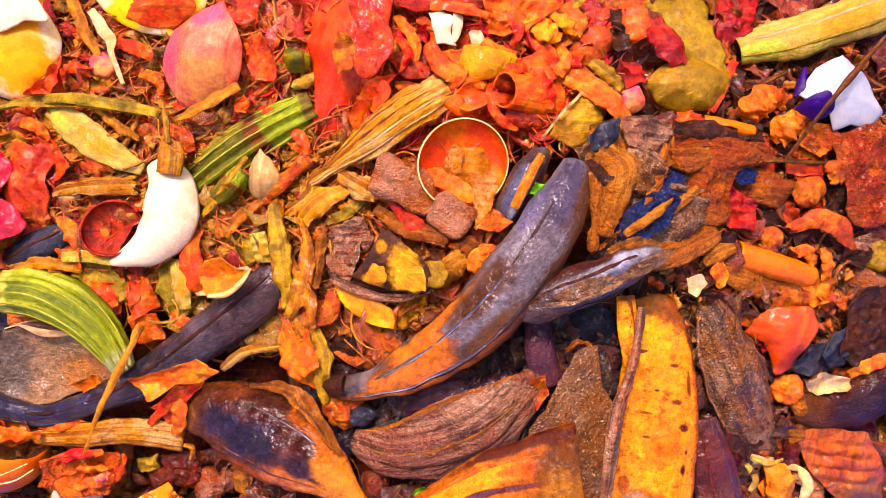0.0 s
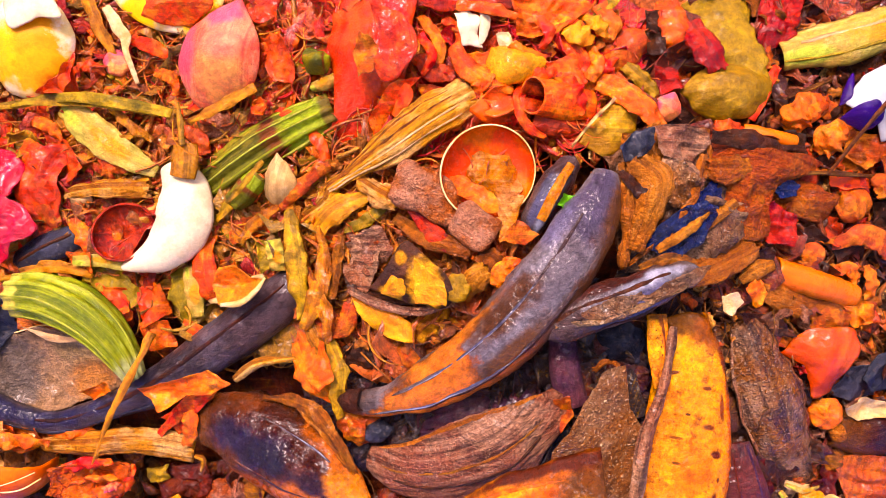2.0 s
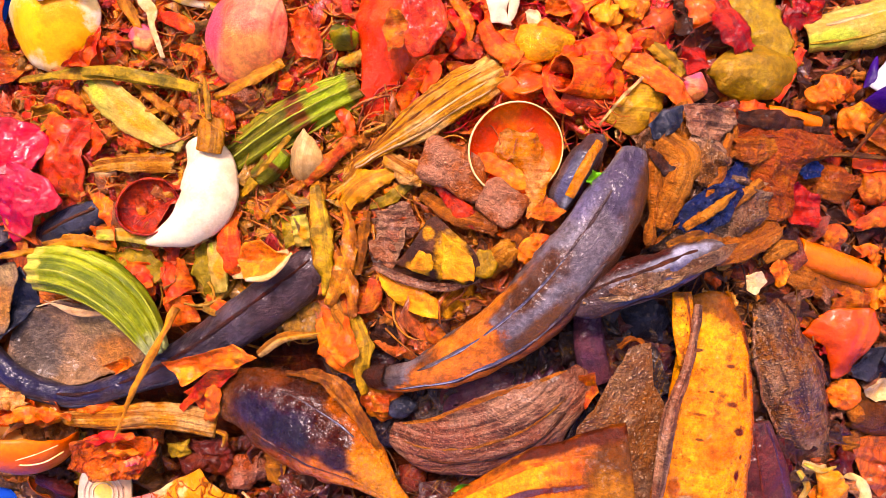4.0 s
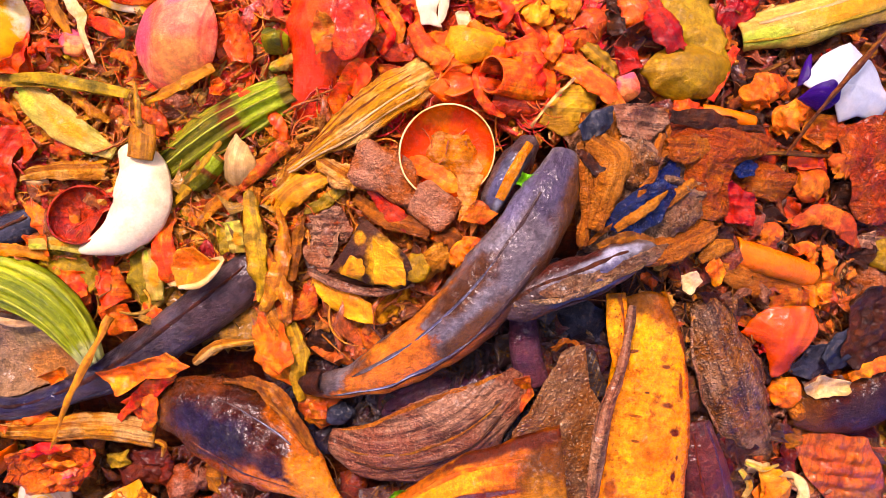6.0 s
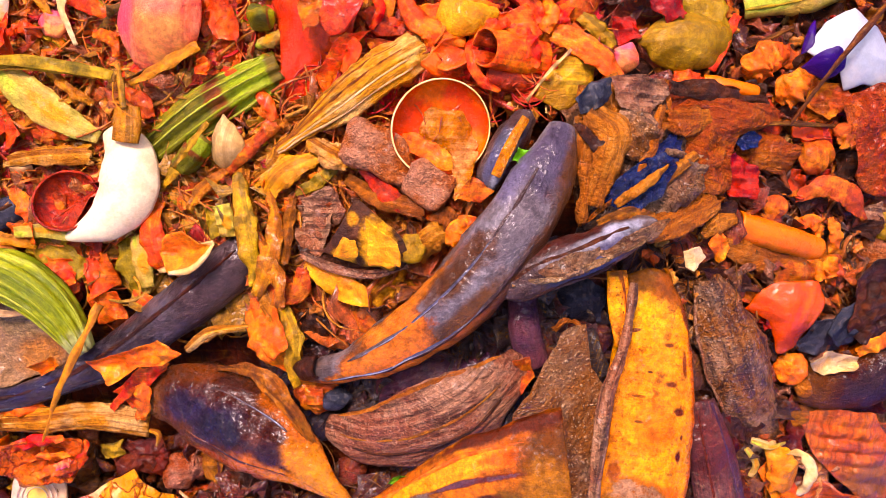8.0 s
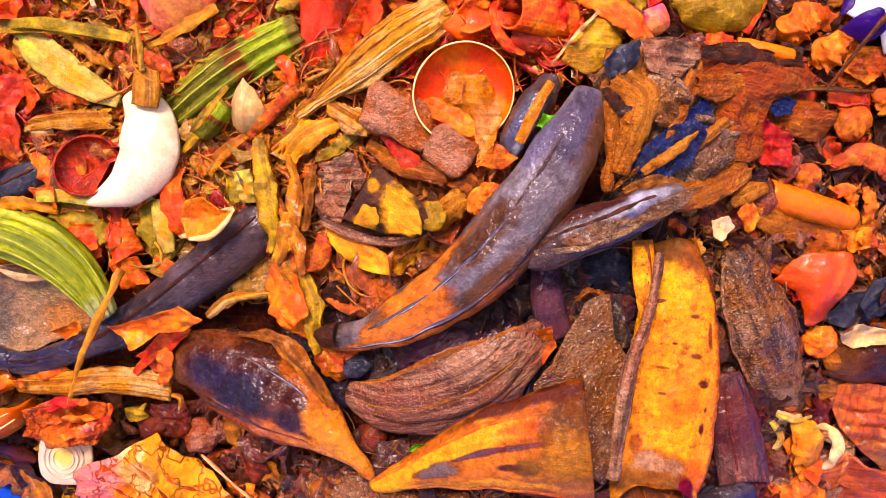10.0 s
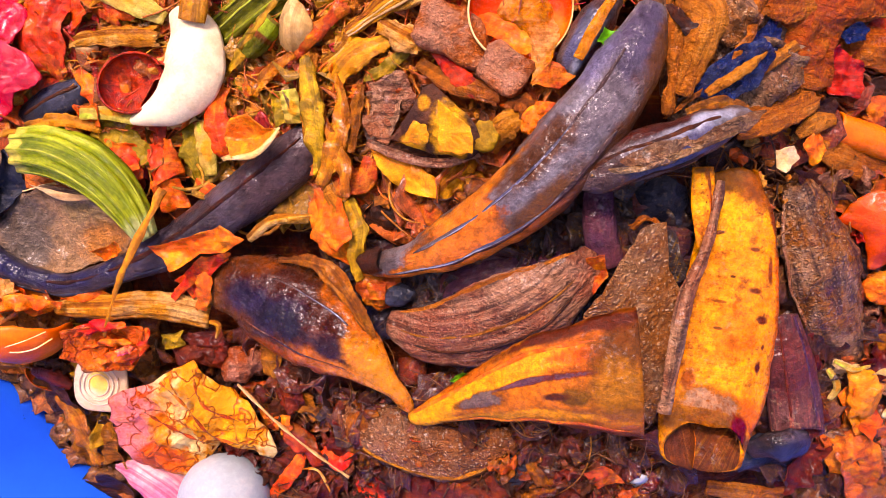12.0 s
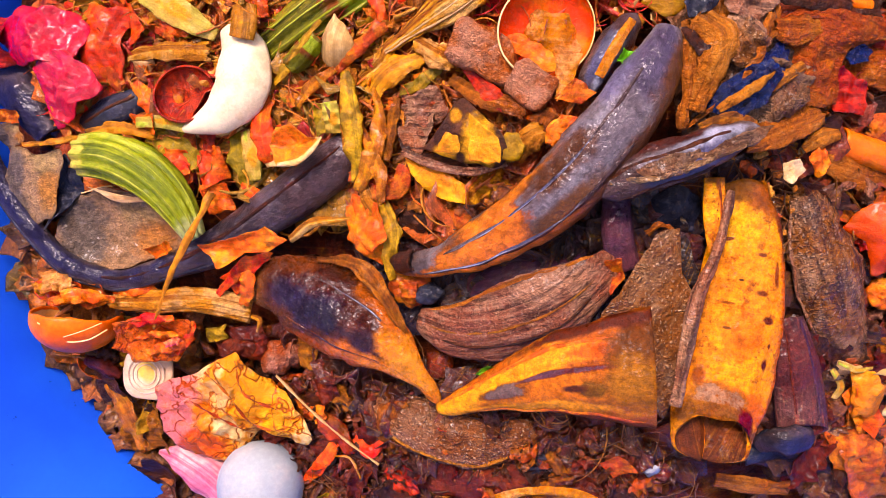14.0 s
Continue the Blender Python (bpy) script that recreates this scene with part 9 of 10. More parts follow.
scatter("ochre_scraps", "ochre and brown papery scraps", ['c8622a', 'a85226', 'dc7a30', '8e441e', 'd87022', 'b8682c', 'e88c38'], [(-35.8, 9.3, 62.2, 51.8)], 950, (9, 30), seed=4, rise=(-10, 1))
scatter("russet_scraps", "russet and dark brown peel scraps", ['54201a', '7a301a', '9a421e', '34161a', '602018', 'c05a20', '22121a'], [(148, 63.3, 85.8, 75.1)], 800, (9, 32), seed=5, rise=(-12, 0))
scatter("brown_scraps", "dark brown rotten scraps", ['3a221a', '583424', '22140f', '704428', '482a1e', '8a5430', '2c1a16'], [(172.6, -48.3, 66.6, 77.7), (168.7, -116.5, 58.3, 47.7)], 560, (9, 30), seed=6, rise=(-12, -1))
scatter("black_scraps", "near-black scraps set low in the hollows", ['1e1416', '2e1e20', '140e14', '44282a', '22202e', '5a3026'], [(5.5, -53.5, 75, 37.5), (70.3, -23.4, 29.9, 22.4)], 360, (9, 30), seed=7, rise=(-14, -6), rough=0.35)
scatter("wine_scraps", "wine-red and brown wet scraps", ['3a1a18', '5a2620', '2c1412', '703020', '4a2c20', '6a4030', '8a3a24'], [(-37.9, -150.7, 127, 45)], 640, (8, 28), seed=8, rise=(-12, -1), rough=0.35)
scatter("edge_scraps", "brown scraps along the tub wall", ['6e4a26', '8a5a2c', '4a3220', 'a86a30', 'c8702a', '5a4a22'], [(-201.1, -138.3, 49.9, 70.5), (-235.4, -80.4, 31.3, 39.8)], 320, (8, 26), seed=9, rise=(-12, -3))
scatter("far_scraps", "mixed food scraps at the far side", ['a84a20', 'c8662a', '8a5226', '5a2418', 'd87830', '8a7a20'], [(1.5, 144.5, 233.9, 28.6), (250.4, 18.3, 33.3, 166.6)], 700, (12, 36), seed=10, rise=(-12, -2))
scatter("near_scraps", "mixed food scraps at the near side", ['4a2c20', '6e2420', '8a5a34', '341616', '7a4430'], [(2.8, -206.5, 218.4, 35.5)], 500, (12, 36), seed=11, rise=(-12, -2))
fibres("stalk_threads", "thin straw and orange threads", ['d88a34', 'b86a28', 'e0a85c', 'e87428', 'a05c20'], [(-130.6, 56.3, 90.1, 76.5), (-57.5, 17.4, 42.2, 47.5)], 1000, (10, 46), seed=12, width=(0.5, 1.3), rise=(-3, 8))
fibres("red_threads", "thin red and orange threads", ['e84818', 'c02814', 'f08830', 'a83c18'], [(0.5, 91, 71.6, 43.4)], 520, (12, 40), seed=13, width=(0.4, 1.1), rise=(-3, 8))
fibres("brown_threads", "thin brown rootlets and threads", ['5a3826', '8a6240', '3a241c', 'a87a50'], [(153, 12.3, 80.2, 107), (-27.1, -148.2, 117.3, 41.7)], 900, (10, 40), seed=14, width=(0.3, 0.9), rise=(-6, 4))
scatter("crumbs", "small pale and orange crumbs", ['f0b060', 'e07828', 'd8a878', 'c85a20', 'f4d8a8', 'a84a1c'], [(-130.5, 59, 87.4, 71), (0.5, 67.6, 76.2, 50.8), (147, 30.9, 63.9, 87.9)], 1700, (2.5, 7), thin=1.6, seed=15, rise=(-4, 3), tilt=50)
loose("onion_scrap", "torn red and orange onion scrap in the heap", ['skin_vermilion', 'skin_orange', 'onion_red', 'skin_rust', 'stalk_mustard', 'skin_amber'], [(-144.7, 72.9, 82.2, 71.2), (-183.7, 23.6, 41.3, 33)], 60, (12, 30), 21, "onion scraps")
loose("leaf_scrap", "straw-coloured torn leaf blade in the heap", ['stalk_mustard', 'stalk_olive', 'stalk_wood', 'leaf_olive'], [(-136.2, 59.1, 76.6, 60.2), (-91.4, 12.4, 32.5, 35.2)], 34, (16, 36), 22, "leaf scraps")
loose("onion_scrap", "bright red and amber onion skin scrap", ['skin_vermilion', 'skin_scarlet', 'skin_orange', 'skin_amber'], [(5.6, 96.2, 66.5, 33.3)], 34, (12, 28), 23, "onion scraps")
loose("peel_scrap", "ochre and brown peel scrap in the heap", ['peel_tan', 'leaf_brown', 'skin_amber', 'skin_rust', 'stalk_wood'], [(-41.1, 9.4, 49.5, 52.1)], 36, (12, 30), 24, "peel scraps")
loose("peel_scrap", "russet crumpled peel scrap in the heap", ['skin_rust', 'peel_red', 'leaf_dark', 'leaf_dark_red', 'leaf_brown', 'leaf_dark', 'skin_crimson'], [(153.8, 63.4, 69.9, 59.2)], 46, (12, 30), 25, "peel scraps")
loose("peel_scrap", "dark brown rotten peel scrap", ['leaf_dark', 'leaf_brown', 'peel_brown', 'leaf_dark_red', 'leaf_dark'], [(181.9, -43, 53, 64.2), (171.9, -116.9, 53.2, 39.9)], 44, (12, 32), 26, "peel scraps")
loose("leaf_scrap", "dark wine-red wet leaf scrap", ['leaf_dark_red', 'leaf_dark', 'leaf_dark', 'leaf_brown'], [(-37.8, -153.7, 111.5, 34.5)], 50, (12, 30), 27, "leaf scraps")
loose("leaf_scrap", "brown torn leaf along the tub wall", ['leaf_dark', 'leaf_brown', 'stalk_olive'], [(-199.3, -151.1, 32.6, 56.4)], 20, (12, 26), 28, "leaf scraps")
loose("peel_scrap", "mixed peel scrap at the far side", ['skin_rust', 'leaf_brown', 'skin_orange', 'leaf_dark'], [(1.5, 141.7, 220.7, 20.8)], 30, (16, 36), 29, "peel scraps")
loose("onion_scrap", "small torn orange onion scrap", ['skin_vermilion', 'skin_orange', 'onion_red', 'skin_rust', 'skin_scarlet'], [(-138.9, 78.2, 79.3, 60.2), (-183.7, 23.6, 38.5, 33), (5.6, 93.5, 66.5, 30.7)], 90, (7, 18), 31, "onion scraps")
loose("peel_scrap", "small torn amber and brown peel scrap", ['peel_tan', 'leaf_brown', 'skin_amber', 'skin_rust'], [(-57.6, 9.5, 50.2, 44.9), (-97.1, 12.5, 32.6, 32.6)], 60, (7, 18), 32, "peel scraps")
loose("peel_scrap", "small russet peel scrap", ['skin_rust', 'peel_brown', 'leaf_dark_red', 'leaf_dark', 'leaf_dark', 'skin_crimson'], [(162.3, 55.5, 51.2, 59.3), (171.5, -36.9, 44.1, 41.4)], 80, (7, 18), 33, "peel scraps")
loose("leaf_scrap", "small straw-coloured leaf shred", ['stalk_mustard', 'stalk_olive', 'stalk_wood', 'clove_tan'], [(-130.5, 59, 71, 54.6), (-91.5, 9.7, 29.8, 32.5)], 50, (10, 24), 34, "leaf scraps")
loose("leaf_scrap", "small dark wine-red leaf scrap", ['leaf_dark_red', 'leaf_dark', 'leaf_brown', 'skin_brick'], [(-37.8, -153.7, 106.2, 29.2), (-120.7, -117.9, 25.2, 16.8)], 70, (7, 18), 35, "leaf scraps")

scatter("shredded_scraps", "fine shreds of onion skin and leaf over the heap", ['d8481c', 'b0301a', 'e87828', 'a8741e', 'c89040', '7a2a14', 'e09868', 'f0a040', '8a6a20', 'cc5a4a'], [(-150, 70, 84, 68), (-190, 25, 42, 34), (-95, 15, 40, 34)], 1500, (4, 13), thin=3.2, seed=51, rise=(-1, 7), tilt=55, bend=1.5)
scatter("skin_shreds", "fine bright shreds of onion skin", ['e83414', 'f05c18', 'f68c28', 'c02010', 'f8b050', 'a81c14'], [(5, 96, 70, 36)], 420, (4, 12), thin=3.0, seed=52, rise=(-1, 7), tilt=55, bend=1.5)
scatter("ochre_shreds", "fine ochre and brown shreds", ['b86a28', '8a4a1e', 'd89040', '5a2e18', 'c87838', 'e0b070'], [(-40, 10, 52, 46)], 520, (4, 12), thin=3.2, seed=53, rise=(-2, 6), tilt=55, bend=1.5)
scatter("dark_shreds", "fine dark russet shreds", ['4a1e18', '7a3018', '2a1416', 'a04a20', '5e2a1c', 'c86a30', '8a5a38'], [(160, 58, 70, 60), (182, -40, 50, 60), (172, -115, 50, 38)], 900, (4, 13), thin=3.0, seed=54, rise=(-4, 4), tilt=55, bend=1.5)
scatter("wet_shreds", "fine wet wine-brown shreds", ['3a1614', '5e241a', '24100f', '7a3a22', '8a5a3c'], [(-38, -152, 112, 36), (-120, -112, 30, 18)], 620, (4, 12), thin=3.0, seed=55, rise=(-5, 3), tilt=55, bend=1.5, rough=0.35)

# leek pieces and ribbons of leaf
strip("leek_piece", [(-84, 13.6, 203.8, 7.1), (-82.2, 6.4, 204.8, 7.6), (-81.6, 0, 202.5, 6.7)], MAT["stalk_pale"], 'pale green cut piece of leek leaf', 'leek', arc=20, edge=0.04, wave=0.8, rough=0.9, th=0.6)
strip("leek_piece", [(-178.3, 2.5, 193.8, 4.5), (-164.7, 3, 195.8, 5.9), (-150.8, 0.5, 193.7, 4.9)], MAT["stalk_pale"], 'pale yellow-green strip of leek leaf', 'leek', arc=20, edge=0.05, wave=0.8, rough=0.9, th=0.6)
fibres("leaf_ribbons", "bent tan and olive ribbons of dry leaf", ['c08038', 'd8964c', '9a7a2c', 'e08838', 'b4642a', 'a88c40'], [(-122, 56.1, 81.7, 62.7), (-80.1, 7, 45.7, 37.6)], 150, (18, 55), seed=41, width=(1.4, 3.6), rise=(-3, 6))
fibres("skin_ribbons", "bent red and orange ribbons of onion skin", ['e84818', 'd02814', 'f07828', 'c84018', 'f09040'], [(-130.3, 80.7, 76.3, 51.8), (5.6, 90.9, 66.4, 38.3)], 150, (12, 36), seed=42, width=(1.2, 3.2), rise=(-4, 5))
fibres("peel_ribbons", "bent brown ribbons of rotten peel", ['8a5030', '6a3a22', 'a86a3c', '4a2a1c', 'c07840'], [(162, 36.6, 61.9, 78), (-19.9, 9.2, 40.9, 30.7)], 150, (10, 34), seed=43, width=(1.0, 3.0), rise=(-5, 4))
strip("stalk_end", [(-123.3, 55.6, 207.0, 11.7), (-122.9, 48.0, 208.5, 12.2), (-124.3, 40.0, 206.5, 11.3)], MAT["stalk_amber"], "cut amber stalk end lying on an egg shell", "stalk", arc=90, rough=0.7, edge=0.03, th=1.0, n=24)
strip("stalk_strip", [(-211.9, 74.3, 190.8, 2.6), (-182.2, 77.2, 196.6, 4.6), (-156.9, 74.4, 199.9, 5.2), (-132.1, 69.9, 199.6, 4.6)], MAT["leaf_olive"], 'pale green bent strip of leaf', 'leaf', arc=30, rough=0.75, edge=0.06, wave=0.8, th=0.6)
sheet("red_petal", [(-194.5, 78.3, 194.4), (-184.6, 86.2, 197.2), (-177, 94.5, 197.9), (-177.2, 79.2, 195)], MAT["skin_scarlet"], 'bright red corner of pepper skin', 'pepper skin', dome=0.6, crumple=1.3, jag=0.09, curl=4.0, th=0.45, creases=1.0, round_=False)
sheet("olive_bit", [(-71.3, 93.8, 208.8), (-62.7, 95, 213.8), (-58.2, 91.5, 213.6), (-60.7, 86.1, 210.8), (-68.9, 86.8, 208)], MAT["okra_green"], 'olive-green cut okra end', 'okra', dome=7, crumple=0.6)
sheet("orange_disc", [(-93.3, 74.1, 204.6), (-89.2, 75.7, 206.6), (-86.2, 72.1, 207), (-88.5, 67.8, 205.2), (-93.1, 68.6, 203.2)], MAT["skin_amber"], 'small round orange slice', 'carrot', dome=0.9, crumple=0.5, jag=0.09, curl=4.0, th=0.45, creases=1.0, round_=False)
sheet("pink_onion", [(-91, 102.9, 204), (-81.2, 103.8, 208.2), (-73.3, 88.6, 209.1), (-75.4, 81.6, 206.2), (-84.9, 83.3, 203.1), (-90.8, 92.9, 202.5)], MAT["onion_red"], 'dull pink wet onion scrap', 'onion skin', dome=1.2, crumple=2.6, creases=0.5, jag=0.09, curl=4.0, th=0.45, round_=False)

# rings of the onion slice
sx, sy, sz = SLICE.data.vertices[0].co
for r in (9.5, 7.2, 5.0):
    ring = [(sx + r * MM * math.cos(a), sy + r * MM * 1.02 * math.sin(a), sz + 0.0006) for a in np.linspace(0, 2 * math.pi, 40)]
    strip("ring", [(x / MM, y / MM, z / MM, 0.6) for x, y, z in ring], MAT["slice_ring"], arc=120, th=0.4, rough=0.05, n=60, m=5, parent=SLICE)


# leaf ribbons and stalks between the larger pieces
strip("leaf_strip", [(-128.2, 74.6, 203.0, 2.0), (-125.5, 65.8, 207.0, 2.9), (-123.7, 54.3, 209.0, 3.2)], MAT["stalk_olive"], "thin olive stem above an egg shell", "stem", arc=90, edge=0.1, th=0.6, rough=0.8, n=30, m=8)
strip("curled_thread", [(-128.9, 65.5, 206.0, 0.7), (-126.2, 56.6, 211.0, 0.8), (-120.2, 51.0, 213.0, 0.8), (-114.0, 48.8, 210.0, 0.6)], MAT["stalk_mustard"], "thin curled mustard tendril", "stem", arc=300, edge=0.02, th=0.4, rough=0.2, n=40, m=8)
strip("green_stalk", [(-105.4, 30.1, 198.0, 8.5), (-98.1, 35.6, 203.0, 10.4), (-91.3, 42.9, 204.0, 8.4)], MAT["okra_green"], "dark green okra end under a longer one", "stalk", arc=170, ribs=4, rib=0.06, rough=0.8, n=30, m=24)
strip("leaf_strip", [(-103.9, 29.3, 206.0, 2.0), (-94.9, 37.9, 212.0, 3.1), (-86.8, 47.4, 213.0, 1.9)], MAT["stalk_olive"], "narrow olive leaf blade across okra", "leaf", arc=40, edge=0.12, wave=0.8, th=0.5, n=30, m=8)
strip("dry_leaf", [(-76.7, 27.1, 205.0, 3.7), (-73.3, 10.5, 210.0, 8.2), (-70.9, -5.3, 211.0, 8.6), (-70.2, -21.0, 207.0, 4.1)], MAT["stalk_olive"], "olive translucent dry leaf ribbon", "leaf", arc=50, edge=0.14, wave=1.6, th=0.5, rough=1.2, n=44, m=12)
strip("dry_leaf", [(-63.2, 20.4, 206.0, 2.8), (-60.1, 4.0, 211.0, 6.3), (-62.8, -11.9, 212.0, 7.7), (-68.9, -25.6, 208.0, 4.1)], MAT["leaf_translucent"], "amber-brown translucent dry leaf ribbon", "leaf", arc=60, edge=0.16, wave=1.6, th=0.5, rough=1.2, n=44, m=12)
strip("dry_leaf", [(-67.8, 1.7, 209.0, 3.2), (-58.8, -16.4, 213.0, 5.9), (-57.5, -29.9, 211.0, 3.6)], MAT["leaf_translucent"], "narrow amber-brown leaf ribbon", "leaf", arc=-40, edge=0.16, wave=1.2, th=0.5, rough=1.0, n=40, m=10)
strip("dry_leaf", [(-53.1, 16.2, 205.0, 2.8), (-54.7, 1.9, 210.0, 5.5), (-56.7, -11.7, 210.0, 3.2)], MAT["leaf_brown"], "brown torn leaf ribbon among shreds", "leaf", arc=50, edge=0.18, wave=1.2, th=0.5, rough=1.2, n=40, m=10)
strip("leaf_strip", [(-101.0, 11.8, 196.0, 3.3), (-93.6, 20.7, 200.0, 6.1), (-81.9, 28.3, 203.0, 2.8)], MAT["leaf_translucent"], "straw-coloured leaf blade between shreds", "leaf", arc=30, edge=0.14, wave=1.0, th=0.5, n=30, m=8)
strip("leaf_strip", [(-125.9, 1.1, 192.0, 5.8), (-122.6, -9.6, 194.0, 8.6), (-121.1, -22.5, 191.0, 6.3)], MAT["stalk_pale"], "pale green leaf piece beside an egg shell", "leaf", arc=25, edge=0.05, wave=0.6, th=0.5, n=24, m=8)
strip("leaf_strip", [(-166.3, 76.5, 192.0, 2.6), (-151.6, 64.3, 196.0, 5.1), (-142.4, 58.3, 194.0, 2.3)], MAT["leaf_translucent"], "amber leaf shred over onion scraps", "leaf", arc=40, edge=0.18, wave=1.2, th=0.5, n=30, m=8)
strip("leaf_strip", [(-177.8, 48.7, 190.0, 2.6), (-164.8, 55.6, 195.0, 5.1), (-149.6, 60.5, 196.0, 2.3)], MAT["stalk_mustard"], "mustard leaf shred over onion scraps", "leaf", arc=40, edge=0.18, wave=1.2, th=0.5, n=30, m=8)
strip("orange_petal", [(142.5, 66.5, 203.0, 8.4), (145.4, 73.0, 207.0, 12.2), (152.9, 77.1, 204.0, 6.4)], MAT["skin_amber"], "crinkled bright amber peel petal", "peel", arc=70, edge=0.2, wave=2.0, th=0.6, rough=2.6, n=30, m=12)
strip("orange_petal", [(157.0, 56.4, 199.0, 7.5), (160.8, 63.4, 204.0, 11.3), (167.5, 69.6, 200.0, 6.0)], MAT["skin_amber"], "crinkled amber peel petal beside a twig", "peel", arc=70, edge=0.2, wave=2.0, th=0.6, rough=2.6, n=30, m=12)
sheet("pulp_skin", [(160.1, 46.3, 200.0), (169.1, 48.1, 201.0), (180.5, 45.4, 199.0), (180.0, 41.1, 198.0), (170.0, 40.1, 198.0), (161.6, 41.4, 199.0)], MAT["skin_pepper"], "glossy dark red wet skin", "onion skin", dome=2.0, crumple=2.6, jag=0.1, curl=3.0, th=0.5, creases=0.6, round_=False, rings=10, segs=44)

sheet("dark_skin", [(190.8, -37.3, 186.0), (193.8, -20.0, 188.0), (206.1, -10.2, 188.0), (224.6, -7.1, 185.0), (229.0, -36.2, 180.0), (213.3, -47.9, 180.0), (196.5, -50.7, 183.0)], MAT["leaf_dark"], "dark brown rotten skin folded beside a banana end", "peel", dome=3.0, crumple=4.2, grain=30, folds=1.2, jag=0.1, curl=3.0, th=0.6, creases=0.8, round_=False, rings=16, segs=64, fine=1.4)
sheet("slate_skin", [(182.1, -44.9, 188.0), (187.8, -33.4, 189.0), (204.2, -27.8, 187.0), (209.0, -37.5, 184.0), (198.1, -47.9, 184.0), (188.3, -51.9, 186.0)], MAT["slate_skin"], "slate-blue wet banana skin below a pepper skin", "peel", dome=2.0, crumple=2.0, jag=0.06, curl=2.0, th=0.6, creases=0.4, round_=False)
sheet("amber_pulp", [(157.1, -98.9, 184.0), (165.5, -96.2, 184.0), (172.1, -106.2, 182.0), (169.3, -119.0, 180.0), (159.4, -119.3, 181.0)], MAT["rind_amber"], "amber wet pulp in a white onion curl", "pulp", dome=3.0, crumple=3.0, jag=0.1, curl=2.0, th=0.6, creases=0.7, round_=False)
sheet("purple_petal", [(-247.4, 125.5, 184.0), (-229.3, 123.1, 184.0), (-228.0, 103.5, 184.0), (-226.2, 87.3, 184.0), (-232.7, 81.0, 184.0), (-245.8, 86.4, 184.0)], MAT["onion_red"], "dull pink petal leaning on the tub wall", "petal", dome=3.0, crumple=3.0, jag=0.08, curl=3.0, th=0.6, creases=0.6, round_=False)
sheet("rust_scrap", [(-244.3, 86.9, 182.0), (-228.6, 89.5, 182.0), (-218.7, 81.8, 182.0), (-224.0, 73.3, 182.0), (-240.8, 71.3, 182.0)], MAT["skin_rust"], "rust-brown skin leaning on the tub wall", "onion skin", dome=2.0, crumple=3.0, jag=0.1, curl=3.0, th=0.6, creases=0.8, round_=False)
sheet("pink_fold", [(-39.2, 109.0, 231.0), (-25.1, 104.5, 231.0), (-20.0, 93.1, 229.0), (-23.7, 84.5, 228.0), (-30.9, 78.3, 227.0), (-37.7, 83.0, 229.0), (-35.4, 94.1, 231.0)], MAT["onion_red"], "glossy pink fold", "", dome=3.0, crumple=1.2, grain=100, jag=0.04, curl=2.0, th=0.5, creases=0.3, round_=True, rings=14, segs=56, fine=0.5, parent=REDPEEL)
sheet("amber_dome", [(10.2, 94.7, 224.0), (20.5, 94.3, 226.0), (32.7, 89.5, 225.0), (29.9, 83.5, 225.0), (22.1, 79.2, 226.0), (12.4, 79.7, 225.0), (8.4, 86.8, 224.0)], MAT["rind_amber"], "smooth amber onion segment, domed", "onion", dome=7.0, crumple=0.6, jag=0.02, curl=0.0, th=0.8, round_=True, rings=16, segs=64, fine=0.4)
strip("orange_fold", [(-5.5, 96.0, 222.0, 5.9), (0.1, 86.0, 226.0, 9.2), (9.4, 80.1, 227.0, 8.7), (19.9, 76.7, 224.0, 3.9)], MAT["skin_orange"], "smooth orange fold round an onion segment", "onion", arc=90, edge=0.04, wave=0.8, th=0.8, rough=0.8, n=36, m=12)
strip("orange_fold", [(37.3, 83.8, 221.0, 5.9), (44.2, 74.5, 225.0, 12.6), (50.4, 68.7, 221.0, 5.4)], MAT["skin_vermilion"], "broad red-orange onion fold with a pale edge", "onion", arc=70, edge=0.06, wave=1.4, th=0.8, rough=1.0, n=36, m=14)
strip("yellow_curl", [(37.1, 107.6, 218.0, 5.0), (45.6, 101.5, 222.0, 9.8), (53.7, 99.4, 218.0, 4.5)], MAT["rind_amber"], "crumpled yellow-orange curl of skin", "onion skin", arc=80, edge=0.14, wave=2.0, th=0.6, rough=1.6, n=30, m=12)
strip("yellow_curl", [(47.3, 112.5, 216.0, 3.0), (54.9, 106.1, 219.0, 5.9), (60.5, 100.7, 216.0, 3.0)], MAT["rind_amber"], "narrow yellow curl of skin", "onion skin", arc=80, edge=0.14, wave=1.6, th=0.6, rough=1.4, n=30, m=10)
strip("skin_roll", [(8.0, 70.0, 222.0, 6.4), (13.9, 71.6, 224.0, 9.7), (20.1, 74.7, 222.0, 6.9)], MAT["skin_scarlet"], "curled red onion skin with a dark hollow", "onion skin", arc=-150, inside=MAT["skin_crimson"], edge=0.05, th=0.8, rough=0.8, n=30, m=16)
strip("papery_skin", [(-232.9, -80.0, 184.0, 6.2), (-221.2, -75.4, 189.0, 11.3), (-212.0, -78.9, 187.0, 5.7)], MAT["film"], "pale papery onion skin standing over a brown egg shell", "onion skin", arc=50, edge=0.2, wave=2.4, th=0.4, rough=1.8, n=36, m=12)
